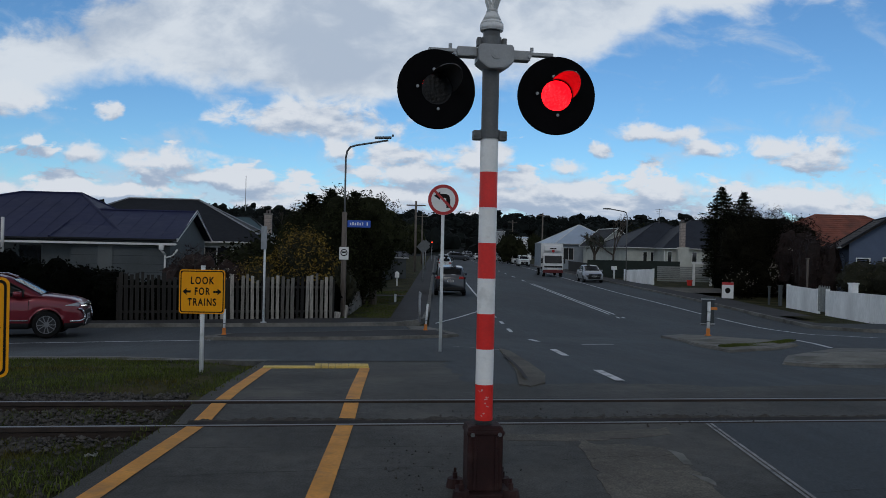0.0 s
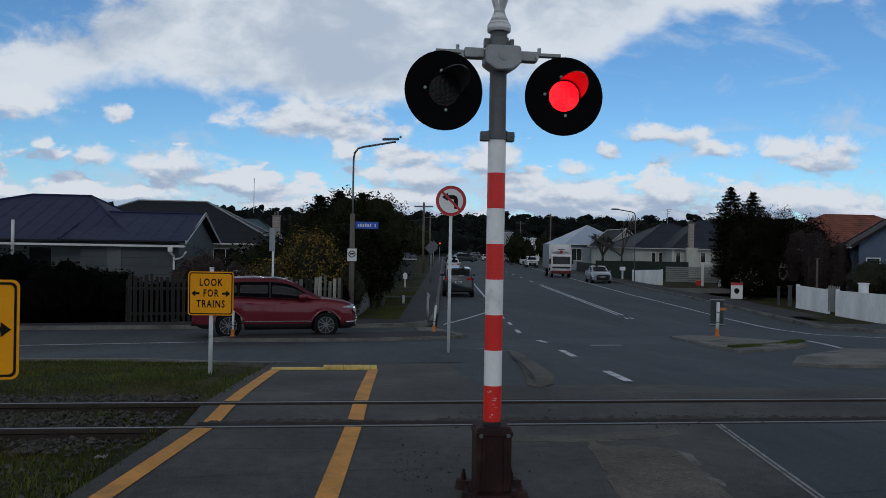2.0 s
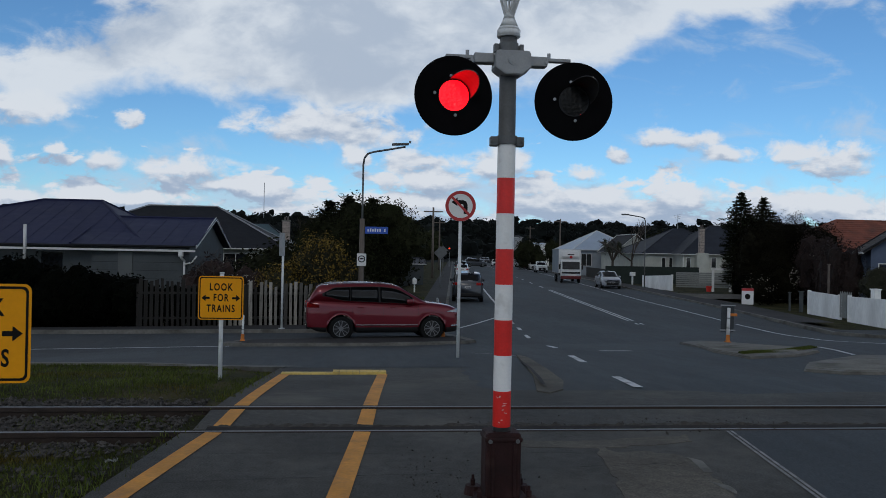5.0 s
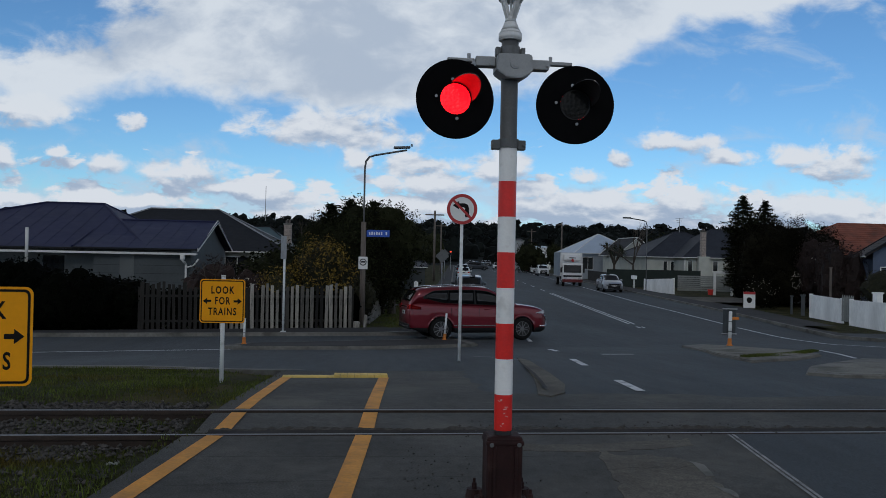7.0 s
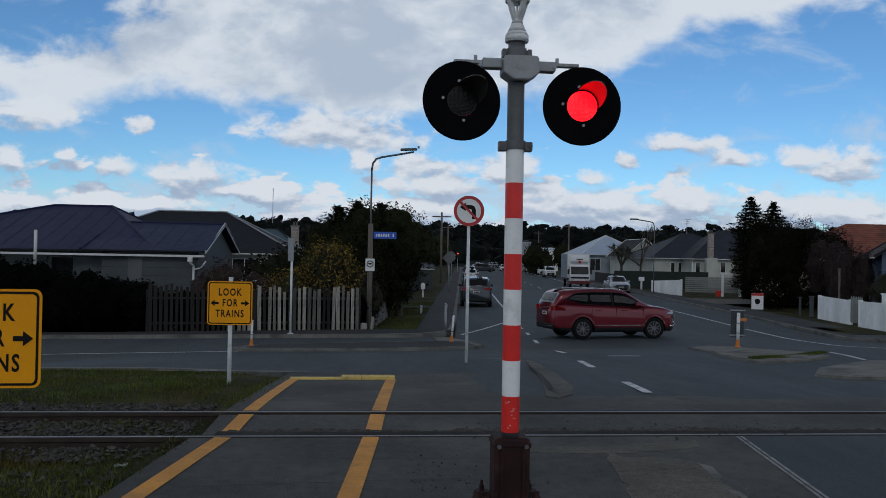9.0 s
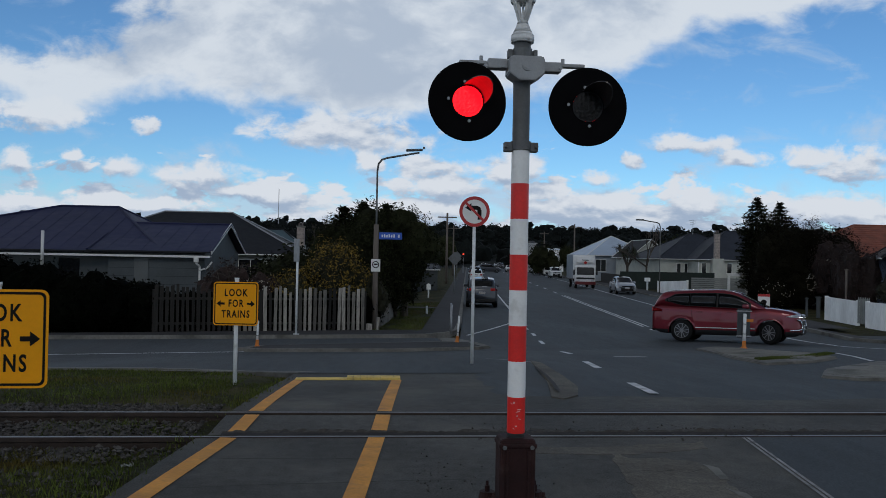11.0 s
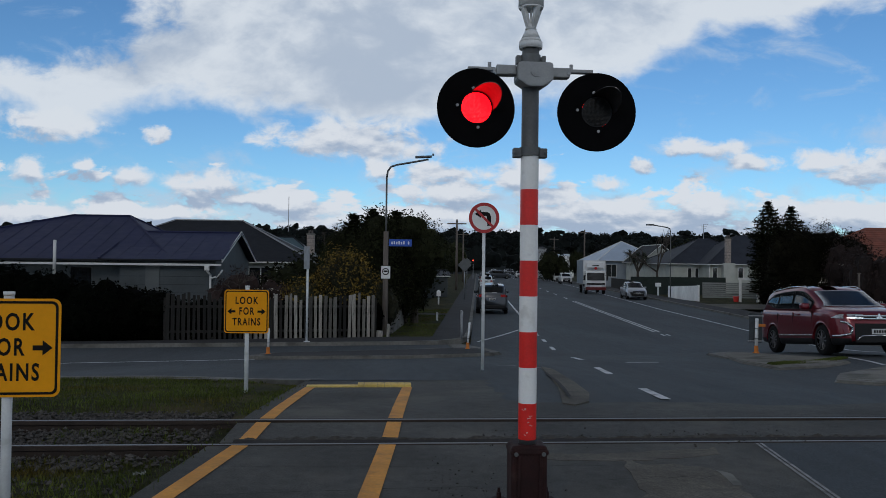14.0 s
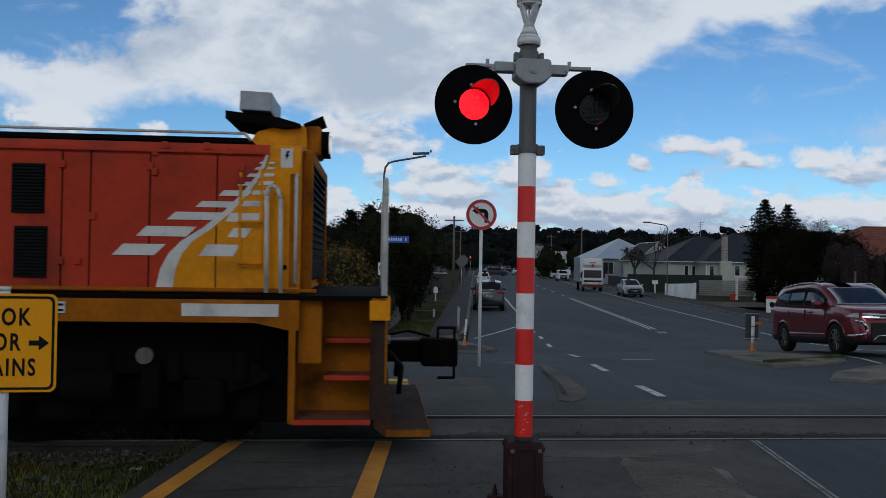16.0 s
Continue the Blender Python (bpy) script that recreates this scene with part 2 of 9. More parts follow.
M = dict(
    grass=mat("grass_soil", (0.036, 0.036, 0.014), 0.98, spec=0.1, var=0.45, scale=0.9, bump=0.9, bscale=22, dirt=(0.075, 0.060, 0.030), dirt_amt=0.85, dirt_scale=0.9, bdist=0.03),
    blade=mat("grass_blade", (0.066, 0.086, 0.017), 0.85, spec=0.15, var=0.35, scale=1.2, bump=0, island=0.5, dirt=(0.095, 0.066, 0.016), dirt_amt=0.95, dirt_scale=0.55),
    asphalt=mat("asphalt", (0.065, 0.064, 0.058), 0.88, var=0.30, scale=0.8, bump=0.9, bscale=110, grain=0.45, dirt=(0.135, 0.126, 0.106), dirt_amt=0.6, dirt_scale=0.75, spec=0.3),
    asphalt_road=mat("chip_seal_road", (0.049, 0.057, 0.063), 0.84, grain=0.38, var=0.24, scale=0.35, bump=0.6, bscale=90, stretch=(1.6, 0.25, 1), spec=0.3, dirt=(0.052, 0.054, 0.056), dirt_amt=0.6, dirt_scale=0.5),
    patch=mat("asphalt_patch", (0.108, 0.098, 0.080), 0.9, grain=0.35, var=0.3, scale=1.4, bump=0.7, bscale=90, spec=0.25, dirt=(0.06, 0.056, 0.05), dirt_amt=0.7, dirt_scale=1.6),
    island_top=mat("worn_island_concrete", (0.165, 0.158, 0.135), 0.9, grain=0.3, var=0.25, scale=1.1, bump=0.5, bscale=60, spec=0.25, dirt=(0.06, 0.055, 0.043), dirt_amt=0.7, dirt_scale=1.3),
    footpath=mat("footpath_seal", (0.033, 0.032, 0.032), 0.9, var=0.25, scale=0.6, bump=0.4, bscale=70, spec=0.3),
    concrete=mat("kerb_concrete", (0.150, 0.145, 0.130), 0.9, var=0.28, scale=1.2, bump=0.4, bscale=40, dirt=(0.045, 0.043, 0.035), dirt_amt=0.8, dirt_scale=1.6, spec=0.3),
    yellow_line=mat("orange_line_paint", (0.62, 0.27, 0.035), 0.75, var=0.16, scale=3, bump=0.4, bscale=110, dirt=(0.22, 0.12, 0.05), dirt_amt=0.5, dirt_scale=5),
    tactile=mat("yellow_tactile_edge", (0.66, 0.47, 0.12), 0.7, var=0.2, scale=4, bump=0.4, bscale=60, dirt=(0.2, 0.15, 0.07), dirt_amt=0.6, dirt_scale=8),
    white_line=mat("white_road_paint", (0.56, 0.57, 0.58), 0.75, var=0.15, scale=2, bump=0.4, bscale=110, dirt=(0.12, 0.12, 0.12), dirt_amt=0.7, dirt_scale=6),
    white_line_worn=mat("worn_road_paint", (0.26, 0.26, 0.26), 0.8, var=0.3, scale=4, bump=0.4, bscale=110, dirt=(0.07, 0.07, 0.07), dirt_amt=0.9, dirt_scale=7),
    rail_top=mat("rail_head_steel", (0.20, 0.20, 0.205), 0.5, 0.6, var=0.2, scale=4, bump=0.1, bscale=40, stretch=(0.05, 1, 1)),
    rail_side=mat("rail_rust", (0.030, 0.020, 0.015), 0.9, var=0.35, scale=5, bump=0.5, bscale=60),
    gap=mat("flangeway_dirt", (0.018, 0.016, 0.014), 0.95, var=0.4, scale=4, bump=0.8, bscale=50),
    ballast=mat("ballast_stone", (0.055, 0.050, 0.045), 0.9, var=0.25, scale=9, bump=0.5, bscale=60, island=0.5),
    sleeper=mat("sleeper_wood", (0.05, 0.043, 0.036), 0.95, var=0.35, scale=4, bump=0.7, bscale=30, stretch=(6, 1, 1)),
    steel_grey=mat("grey_painted_steel", (0.105, 0.11, 0.112), 0.55, 0.15, var=0.16, scale=6, bump=0.12, bscale=90, dirt=(0.09, 0.09, 0.085), dirt_amt=0.6, dirt_scale=9),
    galv=mat("galvanised_steel", (0.30, 0.31, 0.32), 0.5, 0.5, var=0.15, scale=8, bump=0.08, bscale=80),
    bell=mat("pale_grey_bell_paint", (0.66, 0.67, 0.66), 0.5, 0.0, var=0.1, scale=8, bump=0.06, bscale=80, dirt=(0.25, 0.25, 0.24), dirt_amt=0.5, dirt_scale=9),
    junction=mat("junction_box_paint", (0.30, 0.31, 0.315), 0.55, 0.1, var=0.1, scale=9, bump=0.1, bscale=80),
    white_band=mat("white_reflective_band", (0.82, 0.82, 0.80), 0.45, var=0.05, scale=6, bump=0.04, bscale=60, dirt=(0.5, 0.49, 0.46), dirt_amt=0.5, dirt_scale=12),
    red_band=mat("red_reflective_band", (0.72, 0.018, 0.012), 0.42, var=0.10, scale=6, bump=0.04, bscale=60),
    scuff=mat("scuffed_pale_film", (0.62, 0.36, 0.33), 0.7, var=0.2, scale=20, bump=0),
    target_black=mat("matt_black_target", (0.0025, 0.0025, 0.003), 0.85, var=0.25, scale=7, bump=0.05, bscale=90, spec=0.08),
    base_iron=mat("dark_maroon_iron", (0.024, 0.008, 0.0075), 0.75, spec=0.25, var=0.35, scale=6, bump=0.4, bscale=40, dirt=(0.06, 0.035, 0.028), dirt_amt=0.5, dirt_scale=7),
    sign_yellow=mat("sign_yellow", (0.84, 0.34, 0.003), 0.6, spec=0.2, var=0.05, scale=3, bump=0.02, bscale=30),
    sign_black=mat("sign_black", (0.008, 0.007, 0.006), 0.7, spec=0.15, var=0.1, scale=4, bump=0),
    sign_white=mat("sign_white", (0.72, 0.72, 0.70), 0.42, var=0.05, scale=4, bump=0.02, bscale=30),
    sign_red=mat("sign_red", (0.42, 0.020, 0.020), 0.42, var=0.06, scale=4, bump=0.02, bscale=30),
    sign_blue=mat("sign_blue", (0.020, 0.09, 0.46), 0.45, var=0.08, scale=5, bump=0.02, bscale=30),
    post_white=mat("white_post_paint", (0.62, 0.64, 0.64), 0.5, var=0.08, scale=7, bump=0.06, bscale=60, dirt=(0.36, 0.38, 0.36), dirt_amt=0.6, dirt_scale=6),
    orange_plastic=mat("orange_plastic", (0.55, 0.17, 0.02), 0.6, var=0.15, scale=9, bump=0.05),
    red_plastic=mat("red_plastic", (0.55, 0.03, 0.02), 0.5, var=0.1, scale=9, bump=0.03),
    wood_pale=mat("weathered_fence_wood", (0.21, 0.197, 0.175), 0.95, var=0.5, scale=2.2, bump=0.5, bscale=26, stretch=(6, 6, 0.7), rnd=0.75, dirt=(0.022, 0.020, 0.017), dirt_amt=0.95, dirt_scale=1.7),
    wood_dark=mat("dark_fence_wood", (0.013, 0.0115, 0.010), 0.95, var=0.35, scale=2.2, bump=0.5, bscale=26, stretch=(6, 6, 0.7), rnd=0.4),
    pole_wood=mat("pole_wood", (0.12, 0.10, 0.085), 0.9, var=0.3, scale=4, bump=0.4, bscale=30, stretch=(4, 4, 0.5)),
    roof_blue=mat("dark_blue_roof_iron", (0.016, 0.019, 0.056), 0.6, spec=0.2, var=0.12, scale=0.5, bump=0.08, bscale=30),
    roof_dark=mat("charcoal_roof", (0.014, 0.015, 0.018), 0.7, spec=0.2, var=0.2, scale=0.7, bump=0.2, bscale=14),
    roof_slate=mat("slate_grey_roof", (0.026, 0.029, 0.037), 0.65, spec=0.25, var=0.2, scale=0.7, bump=0.2, bscale=14),
    roof_teal=mat("teal_roof", (0.05, 0.085, 0.095), 0.55, var=0.15, scale=0.7, bump=0.1, bscale=20),
    roof_pale=mat("pale_blue_grey_roof", (0.36, 0.43, 0.52), 0.5, var=0.1, scale=0.6, bump=0.1, bscale=20),
    roof_orange=mat("terracotta_tiles", (0.20, 0.062, 0.036), 0.8, var=0.3, scale=1.4, bump=0.4, bscale=9, dirt=(0.06, 0.045, 0.035), dirt_amt=0.6, dirt_scale=0.9),
    roof_grey_tile=mat("grey_brown_tiles", (0.055, 0.046, 0.042), 0.85, var=0.3, scale=1.4, bump=0.4, bscale=9),
    trim_white=mat("white_trim_paint", (0.62, 0.62, 0.60), 0.5, var=0.1, scale=3, bump=0.03),
    wall_sage=mat("sage_block_wall", (0.062, 0.072, 0.076), 0.85, var=0.14, scale=1.5, bump=0.25, bscale=18),
    wall_sage_pale=mat("pale_sage_panel", (0.095, 0.104, 0.106), 0.85, var=0.14, scale=1.5, bump=0.25, bscale=18),
    wall_cream=mat("cream_render", (0.42, 0.43, 0.385), 0.85, var=0.12, scale=1.2, bump=0.2, bscale=20),
    wall_white=mat("white_painted_wall", (0.82, 0.83, 0.82), 0.8, var=0.12, scale=1.0, bump=0.2, bscale=20, dirt=(0.45, 0.46, 0.43), dirt_amt=0.25, dirt_scale=0.7, stretch=(1, 1, 0.4)),
    wall_blue=mat("blue_grey_weatherboard", (0.075, 0.10, 0.155), 0.75, var=0.12, scale=1.5, bump=0.1),
    brick_pale=mat("pale_brick", (0.32, 0.27, 0.24), 0.9, var=0.3, scale=5, bump=0.4, bscale=20),
    brick_dark=mat("dark_brick", (0.10, 0.085, 0.08), 0.9, var=0.3, scale=5, bump=0.4, bscale=20),
    wall_pale=mat("pale_blue_grey_wall", (0.26, 0.29, 0.32), 0.85, var=0.12, scale=1.0, bump=0.2, bscale=20),
    window=glass_mat("window_glass", (0.012, 0.014, 0.016)),
    window_pale=mat("window_with_blind", (0.30, 0.31, 0.32), 0.3, var=0.1, scale=3, bump=0),
    bark=mat("bark", (0.065, 0.052, 0.042), 0.95, var=0.35, scale=5, bump=0.8, bscale=24, stretch=(3, 3, 0.6)),
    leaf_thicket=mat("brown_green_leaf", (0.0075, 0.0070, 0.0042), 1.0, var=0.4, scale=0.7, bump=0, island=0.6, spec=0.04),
    leaf_dark=mat("dark_evergreen_leaf", (0.016, 0.018, 0.008), 0.95, var=0.3, scale=0.8, bump=0, island=0.6, spec=0.08),
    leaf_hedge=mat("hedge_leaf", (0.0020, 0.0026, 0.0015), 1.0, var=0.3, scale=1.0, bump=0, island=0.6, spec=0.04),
    leaf_olive=mat("olive_leaf", (0.022, 0.022, 0.010), 0.9, var=0.3, scale=1.0, bump=0, island=0.5, spec=0.3),
    leaf_yellow=mat("yellow_blossom_leaf", (0.17, 0.112, 0.016), 0.75, var=0.35, scale=1.5, bump=0, island=0.65, spec=0.3),
    leaf_maroon=mat("dull_red_leaf", (0.020, 0.011, 0.009), 0.75, var=0.3, scale=1.0, bump=0, island=0.6, spec=0.3),
    blossom=mat("pale_blossom", (0.42, 0.38, 0.33), 0.8, var=0.2, scale=3, bump=0, island=0.4),
    leaf_palm=mat("cabbage_tree_leaf", (0.030, 0.036, 0.014), 0.7, var=0.3, scale=1, bump=0, island=0.5),
    hill=mat("far_forest", (0.0075, 0.010, 0.009), 0.95, var=0.3, scale=0.05, bump=0, island=0.5, spec=0.1),
    rubber=mat("tyre_rubber", (0.006, 0.006, 0.006), 0.9, spec=0.2, var=0.15, scale=9, bump=0.1),
    rim=mat("machined_rim", (0.24, 0.24, 0.25), 0.35, 0.85, var=0.06, scale=9, bump=0),
    rim_dark=mat("dark_rim_paint", (0.02, 0.02, 0.021), 0.4, 0.3, var=0.1, scale=9, bump=0),
    car_red=mat("metallic_red_paint", (0.135, 0.004, 0.012), 0.36, 0.45, var=0.05, scale=4, bump=0, coat=0.7, spec=0.4),
    car_silver=mat("silver_paint", (0.36, 0.38, 0.41), 0.35, 0.5, var=0.05, scale=4, bump=0, coat=0.6),
    car_white=mat("white_car_paint", (0.62, 0.62, 0.61), 0.35, 0, var=0.04, scale=4, bump=0, coat=0.6),
    car_dark=mat("dark_grey_car_paint", (0.030, 0.034, 0.042), 0.35, 0.3, var=0.05, scale=4, bump=0, coat=0.6),
    car_maroon=mat("maroon_car_paint", (0.12, 0.014, 0.014), 0.35, 0.3, var=0.05, scale=4, bump=0, coat=0.6),
    car_glass=glass_mat("car_glass", (0.006, 0.007, 0.008), 0.04),
    car_plastic=mat("black_car_plastic", (0.006, 0.006, 0.0065), 0.6, spec=0.3, var=0.15, scale=9, bump=0.1),
    chrome=mat("chrome", (0.62, 0.62, 0.63), 0.14, 1.0, var=0.04, scale=9, bump=0),
    headlight=mat("headlight_lens", (0.55, 0.57, 0.6), 0.12, 0.2, var=0.08, scale=20, bump=0, coat=0.8),
    headlight_lit=mat("lit_running_lamp", (0.9, 0.9, 0.9), 0.2, 0, var=0, bump=0, emit=(0.92, 0.96, 1.0), emit_s=1.3),
    tail_red=mat("tail_lamp_lens", (0.34, 0.008, 0.008), 0.15, 0, var=0.05, scale=20, bump=0, coat=0.8),
    tail_lit=mat("lit_tail_lamp", (0.6, 0.03, 0.02), 0.3, 0, var=0, bump=0, emit=(1.0, 0.08, 0.03), emit_s=1.2),
    amber_lit=mat("lit_indicator", (0.6, 0.2, 0.02), 0.3, 0, var=0, bump=0, emit=(1.0, 0.42, 0.05), emit_s=1.2),
    plate=mat("number_plate", (0.5, 0.5, 0.5), 0.5, var=0.1, scale=8, bump=0),
    loco_red=mat("loco_orange_red_paint", (0.46, 0.040, 0.013), 0.7, spec=0.2, var=0.14, scale=1.3, bump=0.12, bscale=9, dirt=(0.12, 0.022, 0.014), dirt_amt=0.6, dirt_scale=1.6),
    loco_yellow=mat("loco_yellow_paint", (0.72, 0.265, 0.003), 0.7, spec=0.2, var=0.14, scale=1.5, bump=0.10, bscale=9, dirt=(0.24, 0.09, 0.012), dirt_amt=0.55, dirt_scale=2.2),
    # grimy orange steel; also painted shade for the hood end's corner strip
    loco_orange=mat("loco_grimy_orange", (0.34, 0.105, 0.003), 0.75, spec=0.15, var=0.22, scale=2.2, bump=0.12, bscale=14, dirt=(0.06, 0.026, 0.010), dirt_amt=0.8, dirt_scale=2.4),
    loco_grime=mat("grimy_brown_steel", (0.035, 0.020, 0.014), 0.85, spec=0.2, var=0.35, scale=3, bump=0.2, bscale=20, dirt=(0.10, 0.035, 0.012), dirt_amt=0.6, dirt_scale=3),
    loco_white=mat("loco_white_stripe", (0.62, 0.61, 0.57), 0.55, var=0.1, scale=4, bump=0.04, dirt=(0.3, 0.27, 0.22), dirt_amt=0.5, dirt_scale=5),
    loco_black=mat("underframe_black", (0.004, 0.0037, 0.0034), 0.95, spec=0.08, var=0.35, scale=4, bump=0.3, bscale=30),
    loco_grille=mat("black_grille", (0.004, 0.004, 0.0045), 0.7, spec=0.15, var=0.2, scale=8, bump=0.1),
    loco_rail=mat("pale_handrail", (0.50, 0.49, 0.45), 0.55, var=0.12, scale=6, bump=0.05, dirt=(0.28, 0.26, 0.22), dirt_amt=0.5, dirt_scale=8),
    loco_tread=mat("worn_red_step", (0.16, 0.05, 0.03), 0.8, var=0.3, scale=9, bump=0.5, bscale=60),
    lamp_glass=mat("headlamp_glass", (0.5, 0.48, 0.42), 0.1, 0.2, var=0.1, scale=20, bump=0, emit=(1.0, 0.86, 0.62), emit_s=0.35),
    lens_dark=mat("unlit_signal_lens", (0.006, 0.006, 0.0058), 0.4, 0, var=0.2, scale=30, bump=0.3, bscale=120, spec=0.25),
    lens_lit=mat("lit_signal_lens", (0.5, 0.01, 0.01), 0.3, 0, var=0, bump=0, emit=(1.0, 0.002, 0.006), emit_s=3.6),
    hood_inner=mat("black_gloss_hood", (0.02, 0.018, 0.018), 0.4, var=0.1, scale=9, bump=0, coat=0.3),
    paper=mat("pale_litter", (0.40, 0.40, 0.36), 0.8, var=0.1, scale=20, bump=0.1),
    truck_box=mat("truck_box_side", (0.20, 0.23, 0.26), 0.5, var=0.1, scale=1.5, bump=0.03),
    gate_grey=mat("grey_slat_gate", (0.22, 0.23, 0.22), 0.7, var=0.1, scale=2, bump=0.03),
    cloth_green=mat("dark_green_mesh", (0.012, 0.020, 0.016), 0.9, var=0.2, scale=2, bump=0.1),
)

# ---- small builders ----


def smooth(a, b, x):
    u = min(max((x - a) / (b - a), 0.0), 1.0)
    return u * u * (3 - 2 * u)


PROFILE = ((-80, 0.0), (8.75, 0.0), (11, -0.14), (16.4, -0.5), (21.5, -0.95), (23.8, -1.02), (30, -1.12), (50, -1.15), (900, -1.15))


def zg(x, y):
    """Height of the road surface: the crossing stands on a low bank and the streets beyond lie about a metre lower."""
    yp = y - 0.2 * min(max(x, -14), 8.5) * smooth(10, 19, y)
    crest = 0.10 * smooth(8.8, 10.4, x) * smooth(14, 17, y) * (1 - smooth(23, 28, y))
    for (a, za), (b, zb) in zip(PROFILE, PROFILE[1:]):
        if yp <= b:
            return za + (zb - za) * (max(yp, a) - a) / (b - a) + crest
    return PROFILE[-1][1] + crest


def mesh_of(bm, name, material, smooth_shade=False):
    me = bpy.data.meshes.new(name)
    bm.normal_update()
    bm.to_mesh(me)
    bm.free()
    for m in (material if isinstance(material, (list, tuple)) else (material,)):
        me.materials.append(m)
    if smooth_shade:
        for p in me.polygons:
            p.use_smooth = True
    return me


def part(name, bm, material, parent, label="", smooth_shade=False):
    ob = new(name, mesh_of(bm, name, material, smooth_shade))
    ob.parent = parent
    if label:
        ob["label"] = label
    return ob


def thing(name, label, category, m=None, group="", kind="", data=None):
    ob = new(name, data)
    if data is None:
        ob.empty_display_size = 0.1
    if m is not None:
        ob.matrix_world = m
    return tagged(ob, label, category, group, kind)


def solid(name, bm, material, label, category, group="", kind="", m=None, smooth_shade=False):
    return thing(name, label, category, m, group, kind, mesh_of(bm, name, material, smooth_shade))


def box(bm, lo, hi, bevel=0.0, m=None, mi=0):
    lo, hi = Vector(lo), Vector(hi)
    r = bmesh.ops.create_cube(bm, size=1.0, matrix=Matrix.Translation((lo + hi) / 2) @ Matrix.Diagonal((*(hi - lo), 1)))
    vs = r["verts"]
    if bevel:
        es = list({e for v in vs for e in v.link_edges})
        rb = bmesh.ops.bevel(bm, geom=es, offset=bevel, segments=2, affect="EDGES", profile=0.5)
        vs = list({v for f in rb["faces"] for v in f.verts} | {v for v in vs if v.is_valid})
    fs = {f for v in vs for f in v.link_faces}
    for f in fs:
        f.material_index = mi
    if m is not None:
        bmesh.ops.transform(bm, matrix=m, verts=list({v for f in fs for v in f.verts}))
    return vs


def tube(bm, a, b, r0, r1=None, seg=16, mi=0, caps=True):
    a, b = Vector(a), Vector(b)
    r1 = r0 if r1 is None else r1
    d = b - a
    q = d.to_track_quat("Z", "Y").to_matrix().to_4x4()
    r = bmesh.ops.create_cone(bm, cap_ends=caps, segments=seg, radius1=r0, radius2=r1, depth=d.length, matrix=Matrix.Translation((a + b) / 2) @ q)
    for f in {f for v in r["verts"] for f in v.link_faces}:
        f.material_index = mi
    return r["verts"]


def bent(bm, pts, r, seg=10, mi=0):
    """A round bar along points, with a ball at each bend."""
    for a, b in zip(pts, pts[1:]):
        tube(bm, a, b, r, seg=seg, mi=mi)
    for p in pts[1:-1]:
        s = bmesh.ops.create_uvsphere(bm, u_segments=seg, v_segments=6, radius=r * 1.01, matrix=Matrix.Translation(p))
        for f in {f for v in s["verts"] for f in v.link_faces}:
            f.material_index = mi


def prism(bm, pts, z0, z1, mi=0):
    """A slab over a ground outline; z0, z1: numbers or functions of x, y."""
    h0 = z0 if callable(z0) else (lambda x, y: z0)
    h1 = z1 if callable(z1) else (lambda x, y: z1)
    lo = [bm.verts.new((x, y, h0(x, y))) for x, y in pts]
    hi = [bm.verts.new((x, y, h1(x, y))) for x, y in pts]
    n = len(pts)
    fs = [bm.faces.new(hi), bm.faces.new(lo[::-1])]
    for i in range(n):
        j = (i + 1) % n
        fs.append(bm.faces.new((lo[i], lo[j], hi[j], hi[i])))
    for f in fs:
        f.material_index = mi
    return hi


def extrude_profile(bm, pts, axis, a, b, mi=0):
    """A closed outline (u, v) pushed along an axis from a to b. axis 'y': u->x, v->z; 'x': u->y, v->z; 'z': u->x, v->y."""
    def at(u, v, w):
        return {"y": (u, w, v), "x": (w, u, v), "z": (u, v, w)}[axis]
    A = [bm.verts.new(at(u, v, a)) for u, v in pts]
    B = [bm.verts.new(at(u, v, b)) for u, v in pts]
    n = len(pts)
    fs = [bm.faces.new(A[::-1]), bm.faces.new(B)]
    for i in range(n):
        j = (i + 1) % n
        fs.append(bm.faces.new((A[i], A[j], B[j], B[i])))
    for f in fs:
        f.material_index = mi
    bmesh.ops.recalc_face_normals(bm, faces=fs)
    return A, B


def sheet(bm, us, vs, at, mi=0):
    """A grid of faces over two lists; at(u, v) gives the point."""
    grid = [[bm.verts.new(at(u, v)) for u in us] for v in vs]
    for j in range(len(vs) - 1):
        for i in range(len(us) - 1):
            f = bm.faces.new((grid[j][i], grid[j][i + 1], grid[j + 1][i + 1], grid[j + 1][i]))
            f.material_index = mi


def lerp_table(tab, x):
    if x <= tab[0][0]:
        return tab[0][1]
    for (a, va), (b, vb) in zip(tab, tab[1:]):
        if x <= b:
            u = (x - a) / (b - a)
            return va + (vb - va) * u
    return tab[-1][1]


def steps(a, b, d):
    n = max(1, int(math.ceil(abs(b - a) / d)))
    return [a + (b - a) * i / n for i in range(n + 1)]


